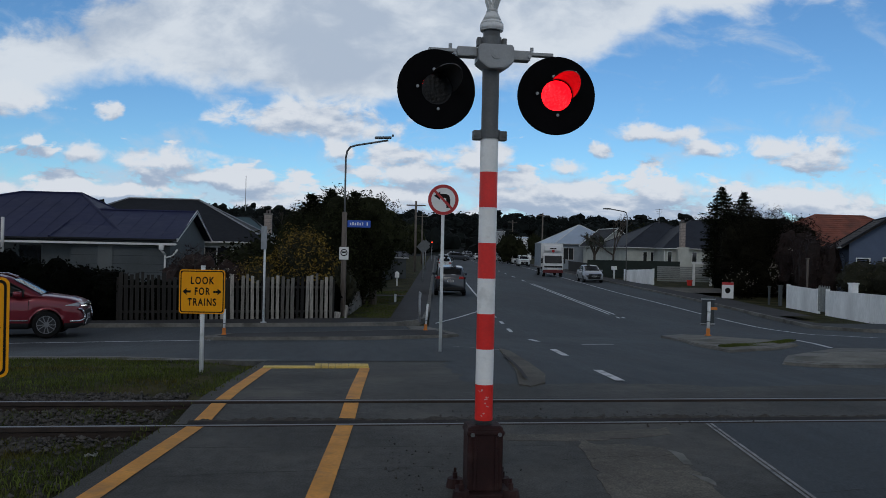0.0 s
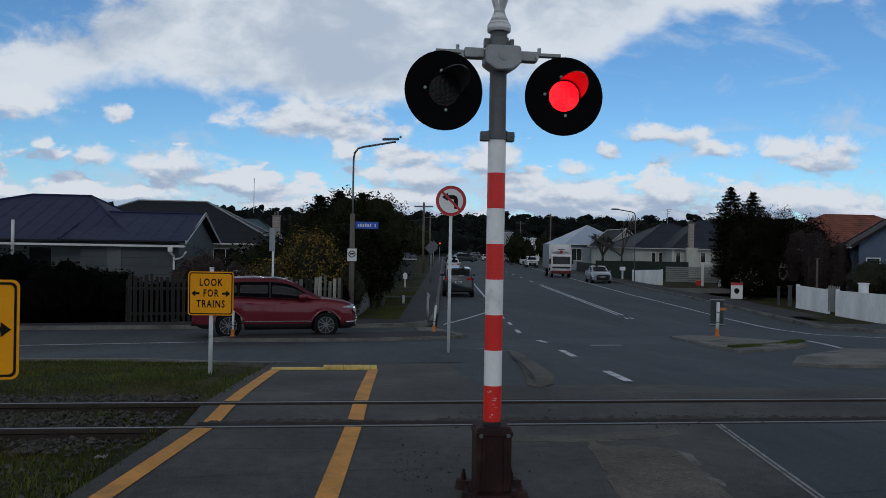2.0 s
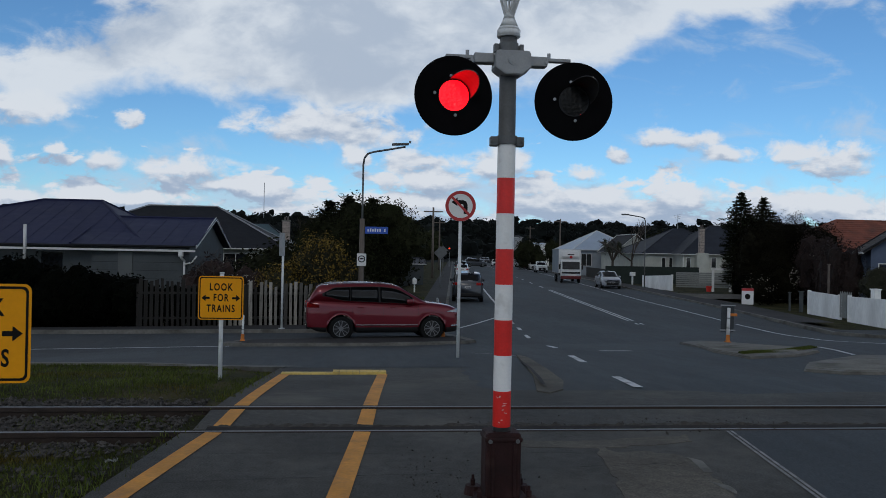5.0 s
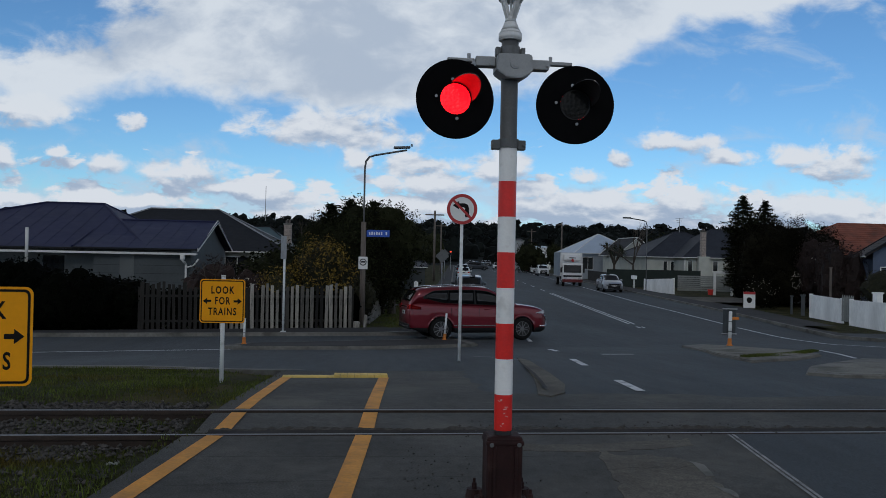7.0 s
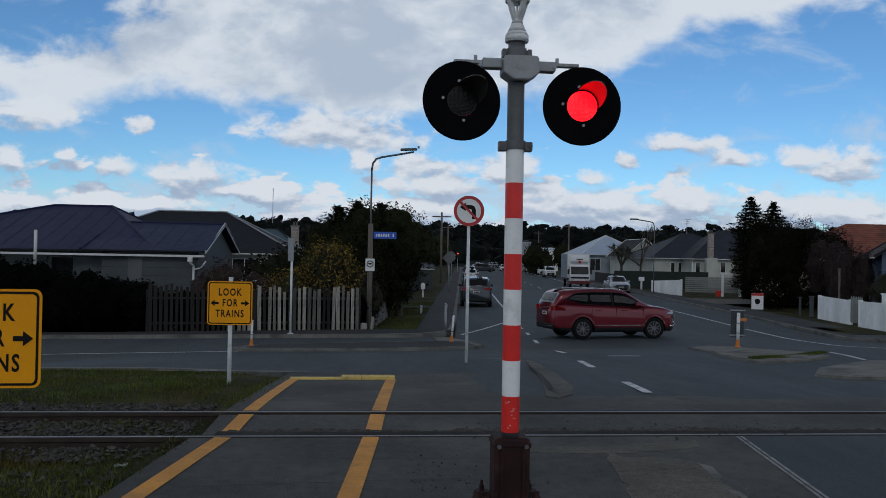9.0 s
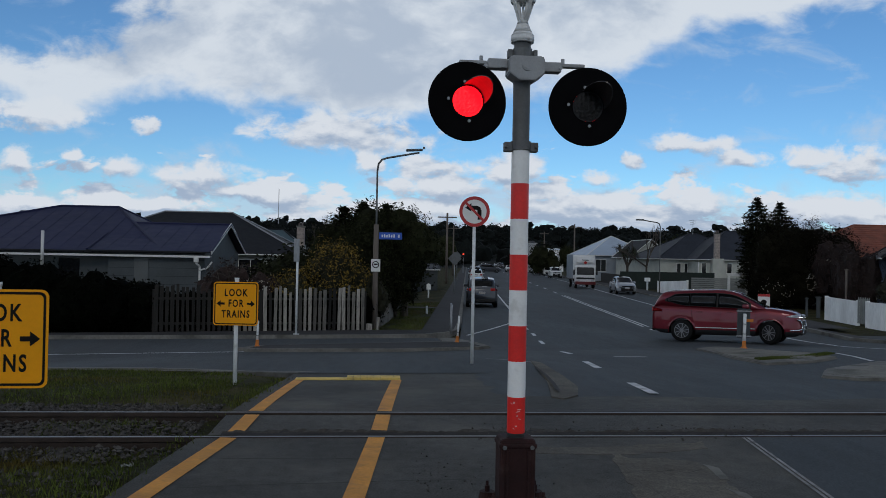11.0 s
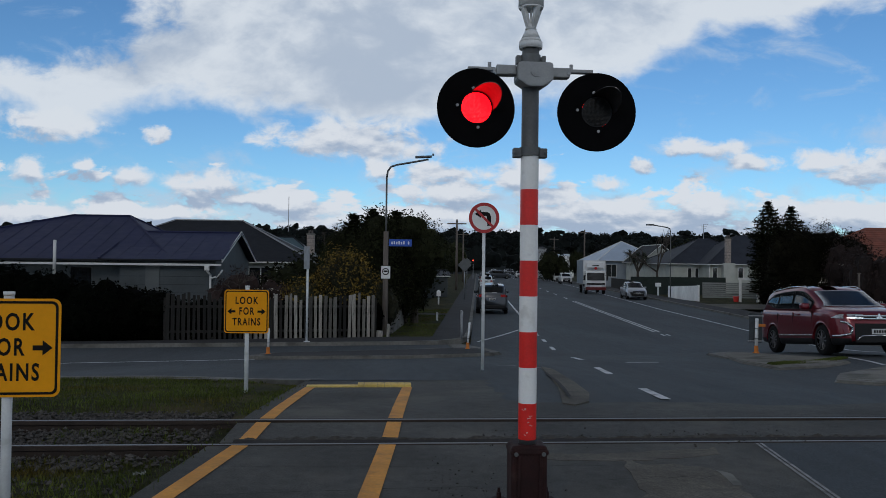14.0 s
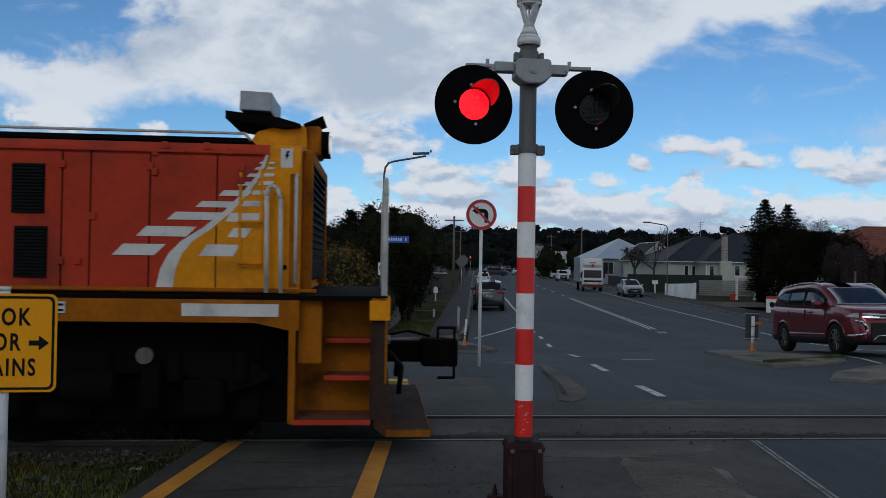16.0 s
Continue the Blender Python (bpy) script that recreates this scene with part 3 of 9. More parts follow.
def text_mesh(bm, text, height, m, mi=0, width=1.0):
    """Letters of the built-in font, height of the capitals in metres, centred, added to bm in the plane z = 0 of m."""
    cu = bpy.data.curves.new("letters", "FONT")
    cu.body, cu.align_x, cu.align_y = text, "CENTER", "CENTER"
    cu.size = height / 0.69
    cu.resolution_u = 3
    cu.offset = 0.035 * height
    cu.space_character = 1.22
    ob = bpy.data.objects.new("letters", cu)
    me = bpy.data.meshes.new_from_object(ob)
    me.transform(m @ Matrix.Diagonal((width, 1, 1, 1)))
    n = len(bm.faces)
    bm.from_mesh(me)
    bm.faces.ensure_lookup_table()
    for f in bm.faces[n:]:
        f.material_index = mi
    bpy.data.objects.remove(ob)
    bpy.data.curves.remove(cu)
    bpy.data.meshes.remove(me)


FACE = pose(0, 0, 0, 90, 0, 0)     # turns a drawing in x, y so that it stands and faces -Y
# ---- ground and roads ----
RAIL_Y = (7.33, 8.46)
RD = 0.122                                  # the main road leans to +X by this much for each metre of Y


def qx(q, y):
    """X of a line that runs along the main road at the offset q."""
    return q + RD * y


def dip(x, y):
    """The unsealed track bed beside the crossing lies lower."""
    return -0.10 * smooth(-1.45, -1.75, x) * smooth(6.1, 6.9, y) * (1 - smooth(9.3, 10.0, y)) if x < -1.4 else 0.0


def build_ground():
    bm = bmesh.new()
    xs = [-900, -500, -250, -120, -60, -30, -20] + steps(-14, -1, 0.5) + steps(0, 24, 2) + [30, 40, 60, 90, 140, 250, 500, 1200]
    ys = [-200, -80, -30, -10, 0, 3] + steps(5, 31, 0.5) + [34, 38, 44, 50, 70, 100, 150, 250, 400, 700, 1500]
    sheet(bm, xs, ys, lambda x, y: (x, y, zg(x, y) - (0.07 if x > -1.8 else 0.025) + dip(x, y) + (0.03 * noise.noise(Vector((x * 0.7, y * 0.7, 3))) if -14 < x < -1.6 else 0)))
    solid("ground", bm, M["grass"], "mown green and brown grass verge over soil", "ground", kind="structure")


def road_sheet(name, us, vs, at, material, label, category="road"):
    bm = bmesh.new()
    sheet(bm, us, vs, at)
    return solid(name, bm, M[material], label, category, kind="structure")


def main_lift(q, y):
    """The newer seal feathers out over the old one towards the rails."""
    n = 0.5 * noise.noise(Vector((q * 0.8, y * 0.8, 4))) + 0.3 * noise.noise(Vector((q * 2.3, y * 2.3, 9)))
    return -0.008 + 0.020 * smooth(9.0, 11.2, y + 0.9 * n) * (1 if y > 20 else smooth(-0.3, 1.3, q + 0.5 * n))


def build_roads():
    # near approach, between the camera and the rails, and the strip between the rails
    xs = steps(-1.75, 30, 3) + [60]
    road_sheet("road_near", xs, [-8, 0, 4, 5.3, 6.4, RAIL_Y[0] - 0.045],
               lambda x, y: (-1.75 + 0.127 * (y - 5.3) if x < -1 else x, y, 0.0), "asphalt", "dark worn asphalt approach before the rails")
    road_sheet("road_between", steps(-1.42, 60, 4), [RAIL_Y[0] + 0.11, RAIL_Y[1] - 0.11], lambda x, y: (x, y, -0.004), "asphalt", "dark asphalt infill between the two rails")
    # beyond the rails, down to the side street
    road_sheet("road_beyond", steps(-1.40, 16, 0.8) + [24, 40, 70], [RAIL_Y[1] + 0.05] + steps(9, 17.5, 0.5),
               lambda x, y: (x + (0.045 * (y - 8.5) if x < -1.2 else 0), y, zg(x, y) - 0.002), "asphalt", "dark asphalt sloping down from the crossing")
    # side street
    def side(u, v):
        # u along the street, v from its near edge to its far kerb
        y0 = 14.55 if u < -4 else 14.55 - 1.2 * smooth(-4, -1.2, u)
        y1 = 26.0 + 0.115 * (u + 6)
        y = y0 + (y1 - y0) * v
        return (u, y, zg(u, y) + 0.004)
    road_sheet("road_side", [-120, -60, -30] + steps(-20, 4, 0.8), steps(0, 1, 0.05), side, "asphalt_road", "dark grey chip-sealed side street")
    # main road, running away
    road_sheet("road_main", steps(-0.2, 15.2, 0.55), steps(9.0, 14, 0.3) + steps(14.6, 31, 0.6) + [36, 44, 60, 90, 140, 220, 330, 420],
               lambda q, y: (qx(q, y), y, zg(qx(q, y), y) + main_lift(q, y)), "asphalt_road", "wide dark blue-grey sealed main road")
    # the mouth of the street on the other side
    road_sheet("road_mouth", steps(14, 60, 3), [14.5, 18, 20, 22, 24, 26, 28, 29.5], lambda x, y: (x, y, zg(x, y) + 0.006), "asphalt_road", "dark sealed street mouth opposite")


def build_rails():
    for k, y in enumerate(RAIL_Y):
        ob = thing("rail", "worn steel rail with a bright running head", "rail", pose(0, y, 0), "rails of the track", "structure")
        bm = bmesh.new()
        extrude_profile(bm, [(-0.033, -0.002), (-0.028, 0.004), (0.028, 0.004), (0.033, -0.002), (0.033, -0.035), (0.012, -0.045), (0.012, -0.12),
                             (0.06, -0.135), (0.06, -0.15), (-0.06, -0.15), (-0.06, -0.135), (-0.012, -0.12), (-0.012, -0.045), (-0.033, -0.035)], "x", -160, 90)
        part("rail_web", bm, M["rail_side"], ob, "rust-brown web and foot")
        bm = bmesh.new()
        box(bm, (-160, -0.019, 0.0045), (90, 0.019, 0.007))
        part("rail_head", bm, M["rail_top"], ob, "bright worn running surface")
    # dark gaps beside the rails where they run through the road
    bm = bmesh.new()
    for y in RAIL_Y:
        box(bm, (-1.4, y + 0.04 - (0.16 if y > 8 else 0.0), -0.068), (60, y + 0.12 - (0.16 if y > 8 else 0.0), -0.045))
    solid("flangeway", bm, M["gap"], "dark dirt-filled gaps beside the rails", "gap", kind="structure")
    # sleepers, half buried, on the open track
    bm = bmesh.new()
    box(bm, (-0.11, -1.05, -0.11), (0.11, 1.05, 0.0), 0.012)
    first = solid("sleeper", bm, M["sleeper"], "weathered dark wooden railway sleeper", "sleeper", "sleepers", m=pose(-1.95, 7.9, -0.13))
    for i in range(1, 22):
        copy_thing(first, pose(-1.95 - 0.62 * i, 7.9 + 0.01 * math.sin(i * 3), -0.08 - 0.006 * (i % 3), 0, 0, 0.6 * math.sin(i * 5)))


def build_ballast():
    rng = random.Random(5)
    verts, faces = [], []

    def stone(x, y, z, r):
        n = len(verts)
        p = [(1, 0, 0), (-1, 0, 0), (0, 1, 0), (0, -1, 0), (0, 0, 1), (0, 0, -1)]
        a = rng.random() * 6.28
        ca, sa = math.cos(a), math.sin(a)
        s = [r * rng.uniform(0.6, 1.25) for _ in range(3)]
        for u, v, w in p:
            u, v, w = u * s[0] + r * rng.uniform(-.25, .25), v * s[1] + r * rng.uniform(-.25, .25), w * s[2] * 0.8
            verts.append((x + u * ca - v * sa, y + u * sa + v * ca, z + w))
        for i, j, k in ((0, 2, 4), (2, 1, 4), (1, 3, 4), (3, 0, 4), (2, 0, 5), (1, 2, 5), (3, 1, 5), (0, 3, 5)):
            faces.append((n + i, n + j, n + k))

    for _ in range(30000):
        x = -1.62 - 11 * rng.random() ** 1.3
        y = rng.uniform(6.75, 9.45)
        edge = min(y - 6.75, 9.45 - y)
        if rng.random() > 0.35 + edge * 1.6:
            continue
        if y < 7.1 and rng.random() < 0.55:
            continue
        if min(abs(y - RAIL_Y[0]), abs(y - RAIL_Y[1])) < 0.055:
            continue
        if x > -2.1 and rng.random() < 0.6:
            continue
        stone(x, y, zg(x, y) - 0.125 + rng.uniform(0, 0.06) + (0.03 if y > 8.6 else 0), rng.uniform(0.012, 0.030))
    # scattered stones on the near verge and crumbs on the road
    for _ in range(900):
        x, y = -1.8 - 4 * rng.random() ** 1.5, rng.uniform(5.0, 6.9)
        stone(x, y, -0.03 + dip(x, y) + rng.uniform(0, 0.012), rng.uniform(0.012, 0.03))
    for _ in range(170):
        x, y = rng.gauss(0.5, 0.45), rng.gauss(5.9, 0.45)
        if y < 7.2 and x > 0.35:
            stone(x, y, 0.004, rng.uniform(0.004, 0.012))
    for _ in range(260):
        x, y = rng.uniform(1.0, 4.2), RAIL_Y[0] + rng.gauss(0.2, 0.16)
        stone(x, y, 0.006, rng.uniform(0.004, 0.016))
    me = bpy.data.meshes.new("ballast")
    me.from_pydata(verts, [], faces)
    me.materials.append(M["ballast"])
    thing("ballast", "grey crushed-stone track ballast with scattered stones", "ballast", kind="stuff", data=me)


def build_grass():
    rng = random.Random(11)
    verts, faces = [], []

    def blade(x, y, z, h, lean, w):
        a = rng.random() * 6.28
        dx, dy = math.cos(a), math.sin(a)
        n = len(verts)
        lx, ly = lean * math.cos(a * 3), lean * math.sin(a * 3)
        verts.extend([(x - dx * w, y - dy * w, z), (x + dx * w, y + dy * w, z), (x + dx * w * .6 + lx * .4, y + dy * w * .6 + ly * .4, z + h * .6), (x - dx * w * .6 + lx * .4, y - dy * w * .6 + ly * .4, z + h * .6), (x + lx, y + ly, z + h)])
        faces.extend([(n, n + 1, n + 2, n + 3), (n + 3, n + 2, n + 4)])

    def edge_x(y):
        return (-1.525 + (y - 5.3) * 0.127 if y < 7.5 else -1.245 + (y - 7.5) * 0.068) - 0.075

    def patch(count, xr, yr, hh, keep, lift=None):
        for _ in range(count):
            x, y = rng.uniform(*xr), rng.uniform(*yr)
            if not keep(x, y):
                continue
            c = noise.noise(Vector((x * 0.9, y * 0.9, 7)))
            if c < -0.25 and rng.random() < 0.75:
                continue
            h = hh * rng.uniform(0.5, 1.3) * (1 + c)
            blade(x, y, zg(x, y) + (lift if lift is not None else dip(x, y) - (0.03 if x < -1.8 else 0.075)), h, h * rng.uniform(0.1, 0.8), rng.uniform(0.003, 0.007))

    patch(32000, (-9.5, -1.3), (9.3, 14.5), 0.05, lambda x, y: y < (14.4 if x < -4 else 14.4 - 1.2 * smooth(-4, -1.2, x)) and x < -1.25 - 0.0 * y)
    patch(9000, (-4.6, -1.62), (4.0, 6.9), 0.05, lambda x, y: x < -1.78 + 0.1 * (y - 5))
    patch(4500, (-3.2, -1.5), (6.6, 8.9), 0.06, lambda x, y: min(abs(y - RAIL_Y[0]), abs(y - RAIL_Y[1])) > 0.08)
    patch(26000, (0.1, 4.6), (28.6, 48), 0.07, lambda x, y: -3.4 < x - RD * y < -1.65 and not 42.3 < y < 43.7, 0.08)
    patch(5000, (20, 29), (29, 66), 0.09, lambda x, y: 16.9 < x - RD * y < 18.2)
    patch(42000, (7.9, 10.0), (15.3, 17.0), 0.032, lambda x, y: abs((y - 15.72) - (x - 7.9) * 0.44) < 0.24 + 0.06 * math.sin(x * 3), 0.062)
    patch(3000, (-1.8, -0.9), (5.0, 12.4), 0.045, lambda x, y: (0.045 < edge_x(y) - x < 0.30) and rng.random() < 1.15 - 4.5 * (0.30 - (edge_x(y) - x)), -0.004)
    me = bpy.data.meshes.new("grass_blades")
    me.from_pydata(verts, [], faces)
    me.materials.append(M["blade"])
    thing("grass_blades", "short uneven green grass with dry brown tufts", "grass", kind="stuff", data=me)


def line_strip(bm, pts, w, lift, n_sub=1.0):
    """A painted stripe of width w along a broken line, draped on the road."""
    for (x0, y0), (x1, y1) in zip(pts, pts[1:]):
        d = Vector((x1 - x0, y1 - y0))
        nrm = Vector((-d.y, d.x)).normalized() * (w / 2)
        ts = steps(0, 1, min(1.0, n_sub / max(d.length, 0.01)))
        sheet(bm, [-1, 1], ts, lambda s, t: (x0 + d.x * t + nrm.x * s, y0 + d.y * t + nrm.y * s, zg(x0 + d.x * t + nrm.x * s, y0 + d.y * t + nrm.y * s) + lift))


def marking(name, pts, w, material, label, lift=0.016, group=""):
    bm = bmesh.new()
    line_strip(bm, pts, w, lift)
    return solid(name, bm, M[material], label, "road marking", group, "structure")


def build_markings():
    g = "edge lines of the pedestrian crossing"
    # the orange edges of the footpath across the track, broken at the rails

    def lx(y):
        return -1.525 + (y - 5.3) * 0.158 if y < 7.4 else -1.193 + (y - 7.4) * 0.042

    def rx(y):
        return -0.095 + (y - 5.25) * 0.093 if y < 7.5 else 0.114 + (y - 7.5) * 0.071
    for f, w in ((lx, 0.15), (rx, 0.15)):
        for a, b in ((1.5, 7.285), (7.46, 8.33), (8.52, 12.05)):
            marking("path_edge_line", [(f(a), a), (f((a + b) / 2), (a + b) / 2), (f(b), b)], w, "yellow_line", "worn orange painted edge line of the footpath", 0.006, g)
    bm = bmesh.new()
    box(bm, (-1.06, 12.08, -0.24), (-0.30, 12.24, -0.195), 0.004)
    ob = solid("tactile_strip", bm, M["tactile"], "pale yellow raised strip across the path end", "tactile strip", kind="structure")
    bm = bmesh.new()
    for i in range(8):
        box(bm, (-0.30 + i * 0.1, 12.08, -0.24), (-0.205 + i * 0.1, 12.30, -0.172), 0.004)
    part("raised_edge", bm, M["tactile"], ob, "lifted ribbed end of the strip")
    # lane dashes
    for y0, y1 in ((10.12, 11.6), (14.35, 16.0), (19.4, 21.2), (24.8, 26.0), (28.0, 29.1)):
        q = 2.44 if y0 > 11 else 2.46
        if y0 == 19.4:
            q = 2.59
        marking("lane_dash", [(qx(q, y0), y0), (qx(q, y1), y1)], 0.13, "white_line", "short white painted lane dash", 0.018, "lane dashes")
    marking("edge_line", [(qx(2.4, y), y) for y in (31, 45, 60, 90, 150, 240)], 0.12, "white_line", "thin white painted parking edge line", 0.018)
    marking("edge_line", [(3.45, 28.0), (6.1, 34.2)], 0.11, "white_line", "slanting white painted parking line", 0.018)
    for dq in (-0.11, 0.11):
        marking("centre_line", [(qx(7.62 + dq, y), y) for y in (31.2, 45, 62)], 0.10, "white_line", "one of two solid white centre lines", 0.018, "centre lines")
    for y in range(66, 300, 9):
        marking("centre_dash", [(qx(7.6, y), y), (qx(7.6, y + 3), y + 3)], 0.12, "white_line", "white painted centre dash", 0.018, "centre dashes")
    marking("edge_line", [(13.5, 18.65), (14.9, 26.5), (15.95, 33.2), (17.0, 41.3), (18.0, 49.5), (20.2, 65.0), (22.9, 84.0), (25.6, 104.0), (37.0, 190.0)], 0.11, "white_line", "thin white painted edge line", 0.018)
    # side street centre line, and the doubled edge line of the near lane
    marking("centre_line", [(-30, 16.3), (-8.2, 21.0), (-3.3, 21.95)], 0.10, "white_line", "white painted side street centre line", 0.012)
    for dx in (-0.022, 0.022):
        marking("lane_line", [(3.53 + dx, 7.25), (3.17 + dx, 5.0), (2.5 + dx, 1.0)], 0.026, "white_line_worn", "worn thin doubled white lane line", 0.006, "near lane lines")
    marking("lane_line", [(10.4, 17.1), (10.2, 15.5)], 0.09, "white_line", "short white line beside the traffic island", 0.018)
    marking("lane_line", [(2.5, 17.1), (2.95, 16.6), (3.3, 15.9)], 0.06, "white_line_worn", "thin curved worn white line", 0.016)
    marking("road_scar", [(5.45, 17.45), (6.15, 17.38)], 0.3, "white_line_worn", "faded pale repair mark on the road", 0.016)


def blotch(name, cx, cy, rx, ry, rot, material, lift, label, seed, n=26):
    rng = random.Random(seed)
    ph = [rng.uniform(0, 6.28) for _ in range(5)]
    c, s = math.cos(radians(rot)), math.sin(radians(rot))
    pts = []
    for i in range(n):
        a = 6.2832 * i / n
        r = 1 + 0.16 * math.sin(2 * a + ph[0]) + 0.12 * math.sin(3 * a + ph[1]) + 0.08 * math.sin(5 * a + ph[2]) + 0.05 * math.sin(9 * a + ph[3])
        u, v = r * rx * math.cos(a), r * ry * math.sin(a)
        pts.append((cx + u * c - v * s, cy + u * s + v * c))
    bm = bmesh.new()
    rings = []
    for k in range(1, 11):
        u = k / 10
        rings.append([bm.verts.new((cx + (x - cx) * u, cy + (y - cy) * u, zg(cx + (x - cx) * u, cy + (y - cy) * u) + lift * (1.0 if k < 10 else 0.35))) for x, y in pts])
    bm.faces.new(rings[0])
    for A, B in zip(rings, rings[1:]):
        for i in range(n):
            bm.faces.new((A[i], A[(i + 1) % n], B[(i + 1) % n], B[i]))
    return solid(name, bm, M[material], label, "road patch", kind="structure")


def worn_patch(name, outline, material, lift, label, seed):
    """A thin worn skin on the road inside an outline whose edge is broken up finely."""
    pts = []
    for (x0, y0), (x1, y1) in zip(outline, outline[1:] + outline[:1]):
        n = max(2, int(math.hypot(x1 - x0, y1 - y0) / 0.06))
        for k in range(n):
            x, y = x0 + (x1 - x0) * k / n, y0 + (y1 - y0) * k / n
            pts.append((x + 0.05 * noise.noise(Vector((x * 6, y * 6, seed))) + 0.02 * noise.noise(Vector((x * 23, y * 23, seed))), y + 0.06 * noise.noise(Vector((x * 6, y * 6, seed + 9)))))
    bm = bmesh.new()
    prism(bm, pts, lambda x, y: zg(x, y) - 0.01, lambda x, y: zg(x, y) + lift)
    bmesh.ops.triangulate(bm, faces=bm.faces[:])
    return solid(name, bm, M[material], label, "road patch", kind="structure")


def build_patches():
    worn_patch("road_patch", [(2.08, 6.78), (2.17, 6.50), (2.47, 6.50), (2.68, 6.36), (2.75, 6.19), (2.69, 5.84), (2.63, 5.43), (2.5, 4.6), (1.75, 4.6), (1.87, 5.47), (1.95, 5.97)], "patch", 0.004, "brownish worn asphalt repair patch", 2)
    worn_patch("road_patch", [(2.72, 6.27), (2.78, 6.16), (2.71, 5.83), (2.655, 5.86), (2.69, 6.10)], "concrete", 0.007, "pale chipped edge of the repair patch", 3)
    worn_patch("road_patch", [(2.61, 5.62), (2.69, 5.49), (2.66, 5.30), (2.60, 5.48)], "concrete", 0.007, "pale chipped corner of the repair patch", 4)
    worn_patch("road_patch", [(1.15, 6.95), (2.1, 6.9), (3.05, 7.1), (3.0, 6.85), (2.2, 6.62), (1.3, 6.7)], "patch", 0.0035, "gritty brown strip before the rail", 9)
    # the newer blue-grey seal on the near side, up to the doubled line
    bm = bmesh.new()
    sheet(bm, [0, 0.2, 0.5, 1], steps(-7.9, 7.27, 0.35), lambda u, y: ((2.55 + 0.135 * y + 0.05 * noise.noise(Vector((y * 1.3, 2, 7)))) * (1 - u) + 40 * u, y, 0.0005 + 0.003 * smooth(0, 0.1, u)))
    solid("road_seal", bm, M["asphalt_road"], "newer blue-grey seal over the near lane", "road", kind="structure")
    # broken kerb wedge where the old footpath meets the seal
    pts = [(3.33, 16.5), (3.02, 14.15), (2.66, 11.77), (2.24, 9.75), (2.36, 9.50), (2.66, 9.93), (2.90, 10.91), (3.12, 12.68), (3.38, 15.43)]
    bm = bmesh.new()
    prism(bm, pts, lambda x, y: zg(x, y) - 0.03, lambda x, y: zg(x, y) + 0.016 + 0.020 * smooth(9.6, 12.5, y) * (0.8 + 0.4 * noise.noise(Vector((x * 5, y * 3, 1)))))
    bmesh.ops.bevel(bm, geom=[e for e in bm.edges if all(v.co.z > zg(v.co.x, v.co.y) for v in e.verts)], offset=0.02, segments=2, affect="EDGES")
    solid("kerb_wedge", bm, M["patch"], "low broken concrete kerb wedge covered with grit", "kerb", kind="structure")
    marking("scrape", [(3.02, 14.4), (2.82, 12.6), (2.62, 11.2), (2.45, 10.2)], 0.05, "gap", "dark crack along the broken kerb wedge", 0.046)
    blotch("road_patch", -2.2, 13.75, 1.1, 0.10, -6, "concrete", 0.012, "pale worn concrete channel at the grass edge", 8)
    # broken dirt along the far side of the near rail
    bm = bmesh.new()
    xs = steps(-1.3, 9, 0.04)

    def ridge(x, v):
        w = 0.09 + 0.16 * max(0.0, noise.noise(Vector((x * 1.1, 4, 1))) + 0.35) + 0.025 * noise.noise(Vector((x * 9, 1, 5)))
        return (x, RAIL_Y[0] + 0.10 + w * v, -0.002 + 0.030 * math.sin(math.pi * v) * (0.7 + noise.noise(Vector((x * 14, v * 5, 2)))))
    sheet(bm, xs, [0, 0.25, 0.5, 0.75, 1], ridge)
    solid("track_dirt", bm, M["sleeper"], "rough brown dirt banked along the rail", "dirt", kind="structure")
    bm = bmesh.new()
    sheet(bm, xs, [0, 1], lambda x, v: (x, RAIL_Y[0] + 0.06 + (0.06 + 0.14 * max(0.0, noise.noise(Vector((x * 1.7, 6, 2))))) * v + 0.02 * noise.noise(Vector((x * 7, 3, v))), 0.002 + 0.012 * v))
    solid("track_dirt", bm, M["gap"], "dark line of grime beside the rail", "dirt", kind="structure")
    # grime beside the far rail, fine cracks and a dark seam across the near road
    bm = bmesh.new()
    sheet(bm, xs, [0, 1], lambda x, v: (x, RAIL_Y[1] + 0.06 + (0.02 + 0.03 * abs(noise.noise(Vector((x * 2, 8, 1))))) * v, 0.003))
    solid("track_dirt", bm, M["gap"], "dark line of grime along the far rail", "dirt", kind="structure")
    for k, (x0, y0, x1, y1, amp) in enumerate(((-1.2, 6.55, 1.9, 6.45, 0.04), (1.75, 6.05, 2.75, 6.1, 0.10), (1.6, 4.9, 4.5, 5.25, 0.05), (-1.3, 5.75, 0.9, 5.9, 0.03), (2.75, 6.1, 2.95, 5.6, 0.04))):
        bm = bmesh.new()
        sheet(bm, steps(0, 1, 0.02), [0, 1], lambda u, v: (x0 + (x1 - x0) * u, y0 + (y1 - y0) * u + amp * noise.noise(Vector((u * 6, k * 3.1, 1))) + v * (0.006 + 0.012 * abs(noise.noise(Vector((u * 17, k, 4))))), 0.0055))
        solid("road_crack", bm, M["gap"], "thin dark crack in the asphalt", "crack", "road cracks", "structure")


